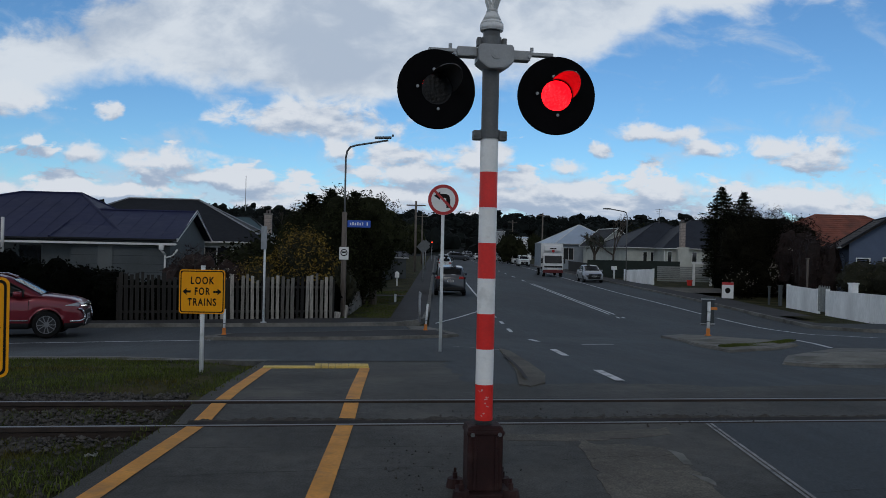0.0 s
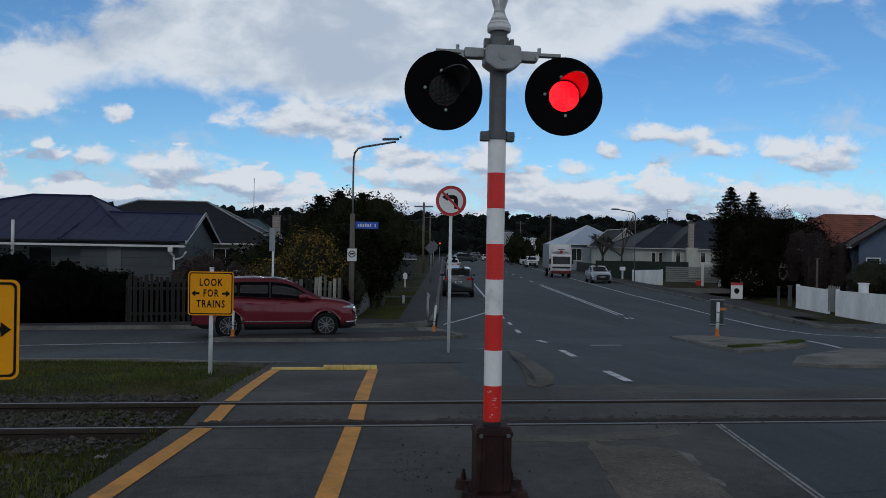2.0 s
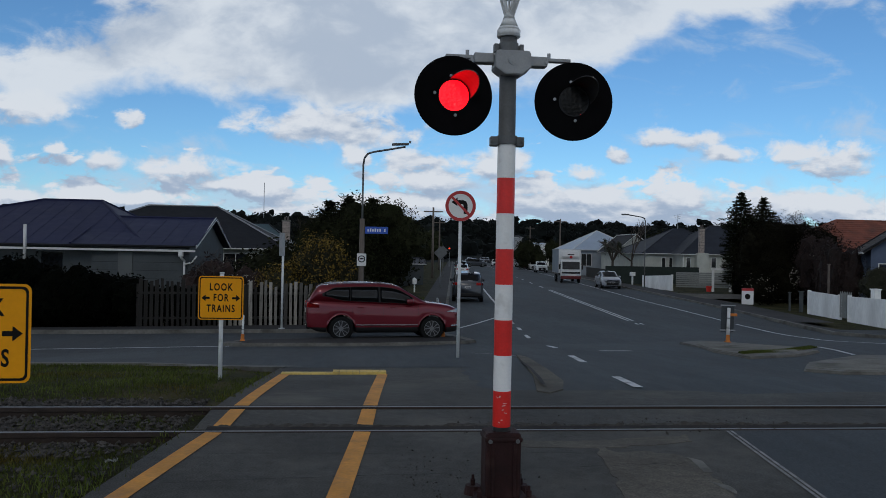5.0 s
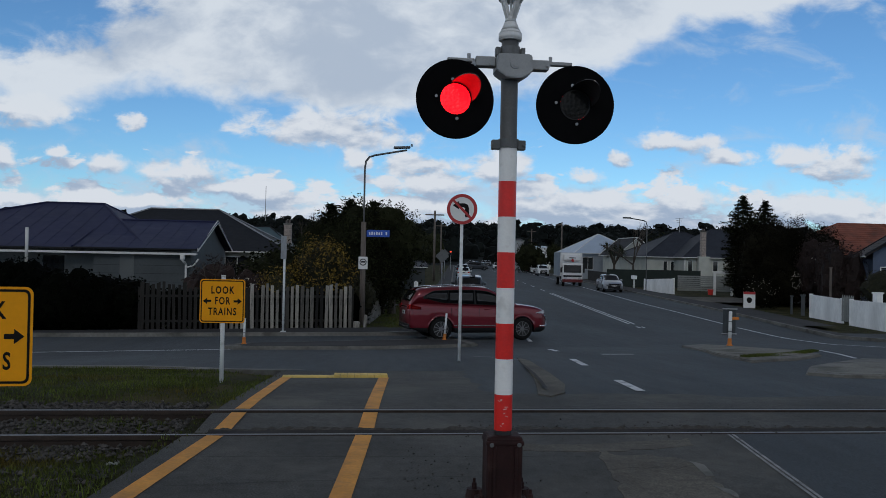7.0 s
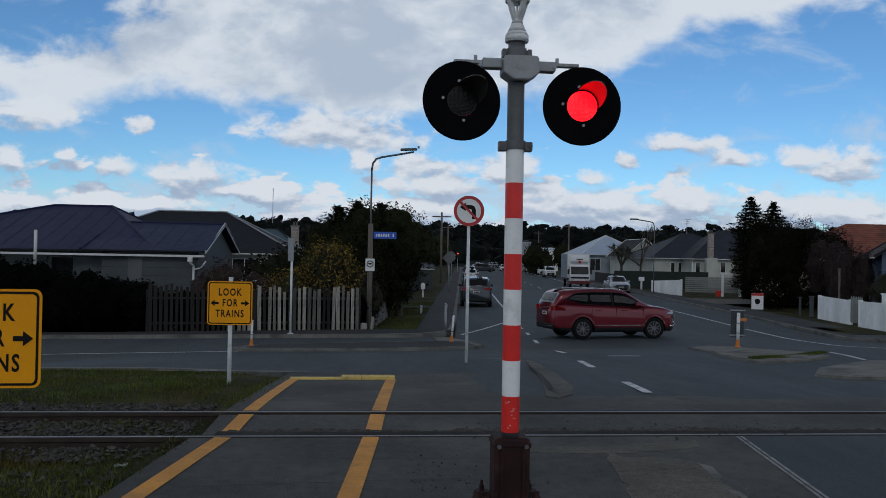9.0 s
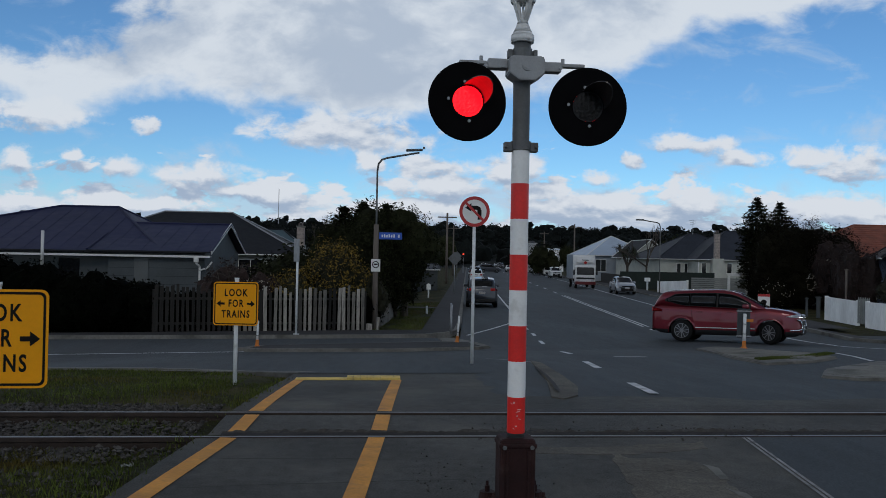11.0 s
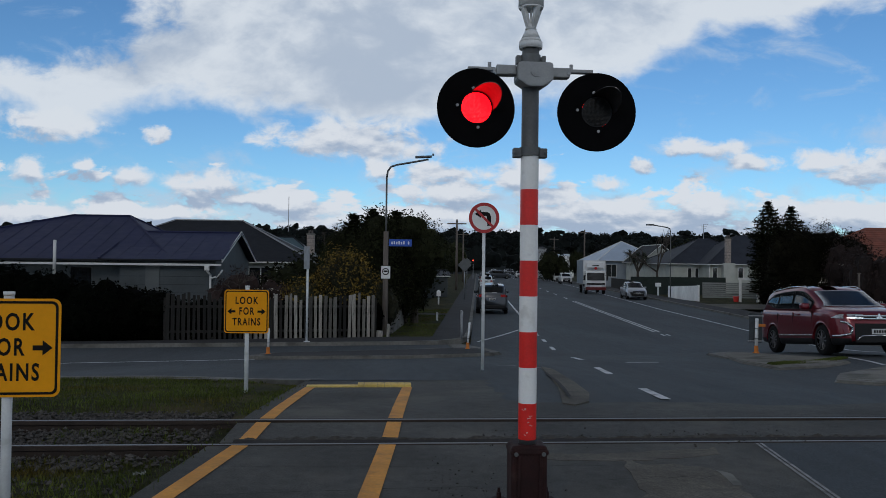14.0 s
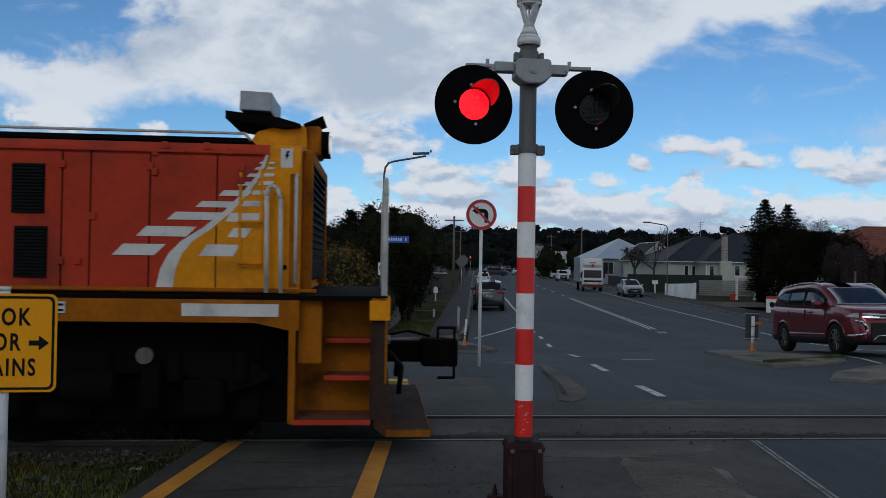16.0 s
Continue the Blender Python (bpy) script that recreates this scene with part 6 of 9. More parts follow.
        for a in (90, 210, 330):
            ca, sa = math.cos(radians(a)), math.sin(radians(a))
            box(bm, (-0.004, -0.022, 0.0), (0.004, 0.022, 0.07), m=Matrix.Translation((L1 + 0.03, 0, zf)) @ Matrix.Rotation(radians(a - 90), 4, "X"))
        part("badge", bm, M["chrome"], face, "plain chrome badge")
    for x, z, nm in ((L1 + 0.03, 0.55, "front"), (L0 - 0.022, st["plate_z"], "rear")):
        bm = bmesh.new()
        box(bm, (x - 0.008, -0.18, z - 0.06), (x + 0.008, 0.18, z + 0.06), 0.003)
        pl = part("number_plate", bm, M["plate"], root, "pale number plate with dark bars")
        bm = bmesh.new()
        sx = 1 if x > 0 else -1
        for i in range(5):
            box(bm, (x + sx * 0.0085 - 0.001, -0.14 + i * 0.058, z - 0.035), (x + sx * 0.0085 + 0.001, -0.10 + i * 0.058, z + 0.035))
        part("bar", bm, M["sign_black"], pl)
    # rear window surround, bumper
    bm = bmesh.new()
    box(bm, (L0 - 0.02, -W * 0.80, 0.34), (L0 + 0.10, W * 0.80, 0.52), 0.03)
    part("rear_bumper", bm, M["car_plastic"], root, "dark rear bumper insert")
    if st.get("chrome_strip"):
        bm = bmesh.new()
        box(bm, (L0 - 0.03, -W * 0.62, 0.42), (L0 + 0.02, W * 0.62, 0.46), 0.01)
        box(bm, (L0 - 0.022, -W * 0.45, 1.02), (L0 + 0.06, W * 0.45, 1.06), 0.008)
        part("rear_trim", bm, M["chrome"], root, "bright rear trim bars")
    return root


# clad: dark cladding, set higher to paint in the lower body's shade
SUV = dict(rear=-2.38, front=2.27, w=1.81, wb=2.70, r=0.358, belt=1.10, paint="car_red", body_label="glossy metallic red body over dark cladding, raised to shade the lower body",
           sill=((-2.38, 0.42), (-2.1, 0.28), (-1.6, 0.24), (1.7, 0.24), (2.1, 0.26), (2.285, 0.34)),
           top=((-2.38, 0.95), (-2.34, 1.13), (-2.1, 1.18), (-1.2, 1.14), (0.9, 1.06), (1.05, 1.10), (1.35, 1.10), (1.9, 1.03), (2.16, 0.95), (2.24, 0.84), (2.285, 0.64)),
           roof=((-2.37, 1.12), (-2.28, 1.30), (-2.12, 1.52), (-2.02, 1.59), (-1.82, 1.62), (-1.0, 1.665), (-0.2, 1.67), (0.20, 1.63), (0.40, 1.57), (0.85, 1.33), (1.30, 1.08)),
           plan=((-2.38, 0.80), (-2.33, 0.90), (-2.0, 0.975), (-1.0, 1.0), (1.2, 1.0), (1.75, 0.985), (2.05, 0.93), (2.2, 0.82), (2.285, 0.66)),
           cabin=(-2.36, 1.30), roof_w=0.74, windows=((-1.84, -1.10), (-1.08, -0.26), (-0.20, 0.74)), screen=(0.50, 1.22), taper=True, tailglass=(-2.34, -2.12),
           lamp_z=0.88, tail_z=1.04, mirror=(0.66, 1.15), handles=(-0.78, 0.16), seams=(-0.11, 0.92, -1.02), plate_z=0.86, clad=0.40, chrome_strip=True, chrome_face=True, lit=True)

for key in ("sill", "plan"):
    SUV[key] = tuple((a * 0.98, b) for a, b in SUV[key])
for key in ("top", "roof"):
    SUV[key] = tuple((a * 0.98, b * 1.02) for a, b in SUV[key])
for key in ("rear", "front"):
    SUV[key] *= 0.98
for key in ("cabin", "screen", "tailglass"):
    SUV[key] = tuple(a * 0.98 for a in SUV[key])
HATCH_SUV_W = dict(SUV, paint="car_white", body_label="", chrome_face=False, lit=False, chrome_strip=False)
HATCH_SUV = dict(SUV, paint="car_dark", body_label="", chrome_face=False, lit=False, chrome_strip=False)
SEDAN = dict(rear=-2.27, front=2.13, w=1.695, wb=2.55, r=0.30, belt=0.94, paint="car_silver",
             sill=((-2.27, 0.34), (-2.0, 0.20), (1.9, 0.19), (2.13, 0.27)),
             top=((-2.27, 0.74), (-2.2, 0.98), (-1.7, 1.02), (-1.3, 0.99), (0.9, 0.93), (1.2, 0.95), (1.7, 0.83), (2.0, 0.70), (2.13, 0.52)),
             roof=((-1.85, 1.02), (-1.45, 1.20), (-1.0, 1.40), (-0.5, 1.465), (0.05, 1.45), (0.35, 1.36), (1.18, 0.96)),
             plan=((-2.27, 0.78), (-2.15, 0.9), (-1.7, 0.98), (1.2, 1.0), (1.7, 0.97), (1.98, 0.9), (2.13, 0.66)),
             cabin=(-1.86, 1.22), roof_w=0.72, windows=((-1.35, -0.62), (-0.56, 0.66)), screen=(0.30, 1.14), tailglass=(-1.80, -1.08),
             lamp_z=0.68, tail_z=0.86, mirror=(0.62, 0.98), handles=(-0.70, 0.12), seams=(-0.58, 0.80), plate_z=0.86, clad=0.26)
HATCH = dict(SEDAN, rear=-1.95, paint="car_white", top=((-1.95, 0.74), (-1.9, 0.98), (-1.5, 1.0), (0.9, 0.94), (1.2, 0.95), (1.7, 0.84), (2.0, 0.72), (2.13, 0.52)),
             roof=((-1.93, 1.0), (-1.75, 1.22), (-1.45, 1.42), (-0.6, 1.51), (0.05, 1.49), (0.35, 1.38), (1.18, 0.97)),
             sill=((-1.95, 0.34), (-1.8, 0.2), (1.9, 0.19), (2.13, 0.27)), plan=((-1.95, 0.82), (-1.85, 0.92), (-1.5, 0.98), (1.2, 1.0), (1.7, 0.97), (1.98, 0.9), (2.13, 0.66)),
             cabin=(-1.93, 1.22), tailglass=(-1.9, -1.5))


def along_road(q, y, flip=False):
    """A pose on the main road, facing away, or towards the crossing."""
    x = qx(q, y)
    return pose(x, y, zg(x, y) + 0.012, 0, 0, 90 - math.degrees(math.atan(RD)) + (180 if flip else 0))


def make_truck(m):
    root = thing("box_truck", "white cab box truck with red bumper parked at the kerb", "truck", m)
    bm = bmesh.new()
    pts = [(1.75, 0.55), (2.62, 0.55), (2.70, 0.80), (2.70, 1.35), (2.52, 2.15), (2.40, 2.32), (1.75, 2.36)]
    extrude_profile(bm, pts, "y", -0.98, 0.98)
    bmesh.ops.bevel(bm, geom=list(bm.edges), offset=0.05, segments=2, affect="EDGES")
    cab = part("cab", bm, M["car_white"], root, "white tilt cab")
    bm = bmesh.new()
    box(bm, (2.30, -0.85, 2.30), (2.50, 0.85, 2.95), 0.10, m=pose(0, 0, 0, 0, -6, 0))
    part("wind_deflector", bm, M["car_white"], cab, "white wind deflector over the cab")
    bm = bmesh.new()
    box(bm, (-3.4, -1.12, 0.95), (1.62, 1.12, 3.35), 0.03)
    bx = part("cargo_box", bm, M["truck_box"], root, "grey cargo box")
    bm = bmesh.new()
    box(bm, (1.60, -1.10, 0.97), (1.64, 1.10, 3.33), 0.01)
    part("front_wall", bm, M["car_white"], bx, "pale front wall")
    for s in (-1, 1):
        for z in (0.96, 3.30):
            bm = bmesh.new()
            box(bm, (-3.42, s * 1.12 - 0.02, z), (1.64, s * 1.12 + 0.02, z + 0.07), 0.008)
            part("rail", bm, M["galv"], bx)
    bm = bmesh.new()
    sheet(bm, steps(-0.86, 0.86, 0.3), [0, 1], lambda y, v: (2.745 - 0.17 * v, y, 1.36 + 0.74 * v))
    bmesh.ops.solidify(bm, geom=bm.faces[:], thickness=0.01)
    part("windscreen", bm, M["car_glass"], cab)
    for s in (-1, 1):
        bm = bmesh.new()
        box(bm, (1.95, s * 0.985 - 0.006, 1.42), (2.50, s * 0.985 + 0.006, 2.05), 0.004)
        part("side_window", bm, M["car_glass"], cab)
        bm = bmesh.new()
        box(bm, (2.58, s * 1.12 - 0.08, 1.35), (2.66, s * 1.12 + 0.08, 1.85), 0.02)
        box(bm, (2.45, min(s * 0.95, s * 1.1), 1.84), (2.62, max(s * 0.95, s * 1.1), 1.87))
        part("mirror", bm, M["car_plastic"], cab)
        bm = bmesh.new()
        box(bm, (2.68, s * 0.72 - 0.16, 0.72), (2.76, s * 0.72 + 0.16, 0.90), 0.02)
        part("headlight", bm, M["headlight"], cab)
    bm = bmesh.new()
    box(bm, (2.45, -1.0, 0.40), (2.80, 1.0, 0.70), 0.04)
    part("bumper", bm, M["car_maroon"], root, "dull red bumper")
    bm = bmesh.new()
    box(bm, (2.69, -0.90, 0.92), (2.712, 0.90, 1.10), 0.005)
    part("trim", bm, M["car_plastic"], cab, "dark grille strip")
    bm = bmesh.new()
    tube(bm, (2.62, 0, 2.55), (2.50, 0, 2.57), 0.14, seg=24)
    part("round_badge", bm, M["sign_red"], cab, "round red emblem")
    bm = bmesh.new()
    box(bm, (2.50, -0.32, 2.78), (2.535, 0.32, 2.86))
    part("bar", bm, M["sign_black"], cab, "dark bar")
    bm = bmesh.new()
    box(bm, (-3.3, -0.45, 0.6), (2.4, 0.45, 0.85), 0.02)
    part("chassis", bm, M["loco_black"], root)
    for x in (2.0, -2.1):
        for s in (-1, 1):
            w = part("wheel", wheel_mesh(0.40, 0.24), M["rubber"], root, "", True)
            w.matrix_basis = pose(x, s * 0.86, 0.40)
            part("rim", rim_mesh(0.40, 0.24, s, 6), [M["galv"], M["rim_dark"]], w)


def build_vehicles():
    car = make_car("red_suv", "metallic red sport utility car with silver roof rails", SUV, pose(-8.6, 23.3, -1.0))
    make_car("parked_suv", "dark grey sport utility car parked at the kerb", HATCH_SUV, along_road(0.85, 46.8), "parked cars")
    make_car("parked_sedan", "silver sedan parked facing the crossing", SEDAN, along_road(13.45, 67.5, True), "parked cars")
    make_truck(along_road(11.75, 80.5, True))
    make_car("parked_hatchback", "white hatchback parked along the road", HATCH_SUV_W, along_road(13.6, 122, True), "parked cars")
    far = [("parked_hatchback", "white hatchback parked farther along the road", HATCH, 14.2, 139, True), ("parked_sedan", "maroon sedan parked farther along the road", dict(SEDAN, paint="car_maroon"), 14.2, 153, True),
           ("parked_sedan", "silver sedan parked farther along the road", SEDAN, 14.2, 166, True), ("parked_hatchback", "white hatchback at the far kerb", HATCH, 1.1, 96, False),
           ("parked_suv", "dark sport utility car at the far kerb", HATCH_SUV, 1.1, 112, False), ("parked_sedan", "silver sedan at the far kerb", SEDAN, 1.1, 135, False)]
    for nm, lb, st, q, y, fl in far:
        make_car(nm, lb, st, along_road(q, y, fl), "parked cars")
    # traffic far down the road
    for nm, lb, st, q, y, fl in (("far_car", "white hatchback far down the road", HATCH, 9.3, 175, True), ("far_car", "red car far down the road", dict(HATCH, paint="car_maroon"), 5.2, 205, False),
                                 ("far_car", "dark car far down the road", HATCH_SUV, 9.5, 228, True), ("far_car", "white car far down the road", HATCH, 5.0, 246, False), ("far_car", "silver car far down the road", SEDAN, 9.6, 262, True)):
        make_car(nm, lb, st, along_road(q, y, fl), "far traffic")
    # a dark car that crosses the road slowly in the distance
    make_car("crossing_car", "dark pickup-like car turning across the road far off", HATCH_SUV, pose(qx(4.5, 160), 160, -1.13, 0, 0, 2))
    return car


# ---- locomotive ----


def lx_(px):
    return -1.08 + (px - 450) * 0.00446


def lz_(py):
    return 2.59 - (py - 250) * 0.0046


def build_loco():
    root = thing("locomotive", "orange-red and yellow diesel shunting locomotive with white stripes", "locomotive", pose(-131, 7.9, 0))
    HW = 1.17                                  # half width of the hood
    back = -7.0
    X1 = -0.74                                 # hood's front
    XY = lx_(470)                              # where the yellow begins at the top
    # hood: red length and yellow end, rounded at the roof
    def hood_section(hw):
        return [(-hw, 1.335), (-hw, 2.44), (-hw + 0.03, 2.52), (-hw + 0.12, 2.575), (-0.5, 2.62), (0.5, 2.62), (hw - 0.12, 2.575), (hw - 0.03, 2.52), (hw, 2.44), (hw, 1.335)]
    bm = bmesh.new()
    extrude_profile(bm, hood_section(HW), "x", back, XY)
    hood = part("hood", bm, M["loco_red"], root, "faded orange-red hood")
    bm = bmesh.new()
    extrude_profile(bm, hood_section(HW), "x", XY, X1)
    yend = part("hood_end", bm, M["loco_yellow"], root, "yellow hood end")
    # yellow swoosh spreading back along the lower side, with a white edge
    curve = [(468, 250), (463, 275), (448, 310), (420, 345), (388, 378), (350, 408), (312, 432), (290, 455), (276, 482), (268, 519)]
    for s in (-1, 1):
        bm = bmesh.new()
        prev = None
        for (a, b) in curve:
            v = [bm.verts.new((lx_(a + 10), s * (HW + 0.003), lz_(b))), bm.verts.new((XY + 0.001, s * (HW + 0.003), lz_(b)))]
            if prev:
                bm.faces.new((prev[0], prev[1], v[1], v[0]) if s > 0 else (prev[0], v[0], v[1], prev[1]))
            prev = v
        part("swoosh", bm, M["loco_yellow"], hood, "yellow swoosh panel")
        bm = bmesh.new()
        prev = None
        for i, (a, b) in enumerate(curve[1:]):
            w = 5 + i * 3.2
            v = [bm.verts.new((lx_(a), s * (HW + 0.006), lz_(b))), bm.verts.new((lx_(a + w), s * (HW + 0.006), lz_(b)))]
            if prev:
                bm.faces.new((prev[0], prev[1], v[1], v[0]) if s > 0 else (prev[0], v[0], v[1], prev[1]))
            prev = v
        part("stripe_edge", bm, M["loco_white"], hood, "white curved edge stripe")
        left = [(190, 285, 438, 458, 20), (232, 340, 406, 424, 18), (286, 385, 380, 394, 16), (337, 413, 360, 371, 12), (378, 440, 340, 350, 10), (412, 448, 324, 331, 8), (428, 456, 309, 315, 6), (442, 461, 297, 302, 5), (450, 466, 287, 291, 4)]
        right = [(345, 420, 437, 458, 14), (395, 440, 407, 424, 12), (392, 458, 380, 396, 8), (420, 462, 358, 368, 5), (438, 472, 339, 347, 4), (450, 478, 322, 329, 3), (458, 480, 308, 314, 3), (465, 480, 297, 301, 2), (468, 480, 287, 291, 2)]
        for group_, name_ in ((left, "white_stripe"), (right, "white_stripe")):
            for a, b, c, d, k in group_:
                bm = bmesh.new()
                q = [(lx_(a), lz_(d)), (lx_(b - k), lz_(d)), (lx_(b), lz_(c)), (lx_(a + k), lz_(c))]
                vs = [bm.verts.new((u, s * (HW + 0.0085), v)) for u, v in q]
                bm.faces.new(vs if s < 0 else vs[::-1])
                part(name_, bm, M["loco_white"], hood)
    # hood doors: seams, hinges, latches, louvres, a long roof handrail
    for s in (-1, 1):
        y = s * HW

        def slab(nm, x0, x1, z0, z1, th, material, parent, label="", bev=0.0):
            b_ = bmesh.new()
            box(b_, (x0, min(y, y + s * th), z0), (x1, max(y, y + s * th), z1), bev)
            return part(nm, b_, M[material], parent, label)
        for px in (100, 150, 255, 375, 600):
            x = lx_(px) if px < 500 else None
            if x is not None:
                slab("door_seam", x - 0.005, x + 0.005, 1.36, 2.47, 0.004, "loco_black", hood)
        for x in (-3.6, -4.2, -4.9, -5.6):
            slab("door_seam", x - 0.005, x + 0.005, 1.36, 2.47, 0.004, "loco_black", hood)
        slab("door_rail", back + 0.1, lx_(460), 2.475, 2.50, 0.022, "loco_red", hood, "thin red rain strip", 0.004)
        slab("hood_ledge", back + 0.1, lx_(560), 1.345, 1.375, 0.03, "loco_orange", hood, "narrow ledge along the hood", 0.005)
        for px, py in ((255, 300), (355, 262), (280, 262), (395, 270), (100, 300), (100, 470), (155, 390), (130, 470), (263, 275), (263, 310), (420, 300), (420, 322)):
            slab("hinge", lx_(px) - 0.025, lx_(px) + 0.025, lz_(py) - 0.03, lz_(py) + 0.03, 0.02, "loco_red", hood, "", 0.005)
        for x0, x1, z0, z1 in ((lx_(12), lx_(70), lz_(387), lz_(300)), (lx_(18), lx_(76), lz_(500), lz_(410)), (lx_(-150), lx_(-92), lz_(387), lz_(300)), (lx_(-150), lx_(-92), lz_(500), lz_(410))):
            lou = slab("louvre_panel", x0, x1, z0, z1, 0.006, "loco_grille", hood, "black louvre panel")
            b_ = bmesh.new()
            for i in range(15):
                zz = z0 + (z1 - z0) * (i + 0.5) / 15
                box(b_, (x0 + 0.01, min(y, y + s * 0.024), zz - 0.008), (x1 - 0.01, max(y, y + s * 0.024), zz + 0.004), m=None)
            ob_ = part("slat", b_, M["loco_grille"], lou)
            ob_["kind"] = "stuff"
        # warning plate near the top of the yellow end
        pl = slab("warning_plate", lx_(490), lx_(512), lz_(297), lz_(262), 0.004, "loco_white", yend, "small white warning plate")
        b_ = bmesh.new()
        pts = [(0.0, 0.05), (0.022, 0.05), (0.008, 0.012), (0.024, 0.012), (-0.012, -0.05), (0.0, -0.008), (-0.016, -0.008)]
        vs = [b_.verts.new((lx_(501) + u, y + s * 0.0065, lz_(276) + v * 0.8)) for u, v in pts]
        b_.faces.new(vs if s < 0 else vs[::-1])
        part("bolt_symbol", b_, M["sign_black"], pl)
        # corner recess, its shade painted as a darker flat strip, with a pale grab rail, and a tall hoop rail on the
        # side
        slab("recess", lx_(508), lx_(523), lz_(512), lz_(308), 0.005, "loco_orange", yend, "darker strip painted as the shade of a corner recess")
        b_ = bmesh.new()
        bent(b_, [(lx_(521), y + s * 0.02, lz_(505)), (lx_(521), y + s * 0.06, lz_(500)), (lx_(521), y + s * 0.06, lz_(315)), (lx_(521), y + s * 0.02, lz_(310))], 0.014, 8)
        part("grab_rail", b_, M["loco_rail"], yend, "pale vertical grab rail", True)
        b_ = bmesh.new()
        bent(b_, [(lx_(470), y + s * 0.08, 1.34), (lx_(468), y + s * 0.08, lz_(350)), (lx_(471), y + s * 0.08, lz_(336)), (lx_(478), y + s * 0.08, lz_(331)), (lx_(487), y + s * 0.08, lz_(337)), (lx_(493), y + s * 0.08, lz_(355)), (lx_(496), y + s * 0.08, 1.34)], 0.018, 8)
        part("hoop_rail", b_, M["loco_rail"], yend, "pale hooped handrail", True)
        for z in (lz_(470), lz_(396)):
            b_ = bmesh.new()
            bent(b_, [(lx_(418), y, z), (lx_(418), y + s * 0.06, z), (lx_(456), y + s * 0.06, z), (lx_(456), y, z)], 0.012, 6)
            part("foot_rung", b_, M["loco_yellow"], yend, "yellow foot rung", True)
        for px in (418, 456):
            slab("ladder_strip", lx_(px) - 0.012, lx_(px) + 0.012, lz_(490), lz_(300), 0.012, "loco_yellow", hood)
        slab("small_vent", lx_(494), lx_(504), lz_(480), lz_(472), 0.006, "loco_black", yend)
        # roof edge handrail
        b_ = bmesh.new()
        bent(b_, [(back, y * 0.93, 2.66), (lx_(420), y * 0.93, 2.66), (lx_(432), y * 0.93, 2.60)], 0.012, 6)
        part("roof_rail", b_, M["loco_rail"], hood, "thin pale roof rail", True)
    bm = bmesh.new()
    box(bm, (back, -0.95, 2.60), (lx_(425), 0.95, 2.645), 0.01)
    part("roof_walk", bm, M["loco_black"], hood, "dark roof panel")
    # radiator in the end
    bm = bmesh.new()
    box(bm, (X1 - 0.02, -0.92, 1.42), (X1 + 0.055, 0.92, 2.50), 0.02)
    rad = part("radiator", bm, M["loco_grille"], root, "tall black radiator grille")
    for i in range(16):
        bm = bmesh.new()
        z = 1.46 + i * 0.065
        box(bm, (X1 + 0.05, -0.88, z), (X1 + 0.085, 0.88, z + 0.012), m=None)
        part("slat", bm, M["loco_grille"], rad)
    bm = bmesh.new()
    for s in (-1, 1):
        box(bm, (X1, s * 0.95 - 0.03, 1.36), (X1 + 0.09, s * 0.95 + 0.03, 2.46), 0.012)
    box(bm, (X1, -0.98, 2.44), (X1 + 0.09, 0.98, 2.55), 0.02)
    part("radiator_frame", bm, M["loco_orange"], rad, "grimy frame round the grille")
    # roof clutter: yellow bracket, headlamp pair under a visor, grey box
    bm = bmesh.new()
    extrude_profile(bm, [(-1.34, 2.60), (-0.82, 2.60), (-0.76, 2.66), (-0.78, 2.86), (-0.95, 2.88), (-1.22, 2.80)], "y", -0.34, 0.34)
    bmesh.ops.bevel(bm, geom=list(bm.edges), offset=0.012, segments=2, affect="EDGES")
    brk = part("lamp_bracket", bm, M["loco_yellow"], root, "yellow roof bracket")
    bm = bmesh.new()
    extrude_profile(bm, [(-1.50, 2.90), (-0.96, 2.82), (-0.82, 2.84), (-0.82, 2.865), (-1.02, 2.92), (-1.50, 2.97)], "y", -0.42, 0.42)
    part("visor_tray", bm, M["loco_black"], brk, "dark tray")
    bm = bmesh.new()
    box(bm, (-1.49, -0.36, 2.94), (-1.20, 0.36, 3.12), 0.012, m=pose(0, 0, 0, 0, 2, 0))
    part("roof_box", bm, M["galv"], root, "pale grey roof box")
    bm = bmesh.new()
    box(bm, (-0.80, -0.26, 2.60), (-0.64, 0.26, 2.88), 0.03)
    lamp = part("headlamp_case", bm, M["loco_orange"], root, "headlamp case")
    for s in (-1, 1):
        bm = bmesh.new()
        tube(bm, (-0.66, s * 0.12, 2.73), (-0.57, s * 0.12, 2.73), 0.115, seg=22)
        ring = part("lamp_ring", bm, M["loco_black"], lamp, "black lamp barrel")
        bm = bmesh.new()
        tube(bm, (-0.575, s * 0.12, 2.73), (-0.565, s * 0.12, 2.73), 0.095, seg=22)
        part("lamp_glass", bm, M["lamp_glass"], ring, "pale headlamp glass")
    bm = bmesh.new()
    box(bm, (0.0, -0.28, 0.0), (0.20, 0.28, 0.02), 0.004, m=pose(-0.80, 0, 2.87, 0, -24, 0))
    part("visor", bm, M["loco_black"], lamp, "tilted black visor")
    # deck, sills and headstock
    bm = bmesh.new()
    box(bm, (back, -1.29, 1.285), (0.0, 1.29, 1.325), 0.006)
    part("deck", bm, M["loco_black"], root, "dark walkway deck")
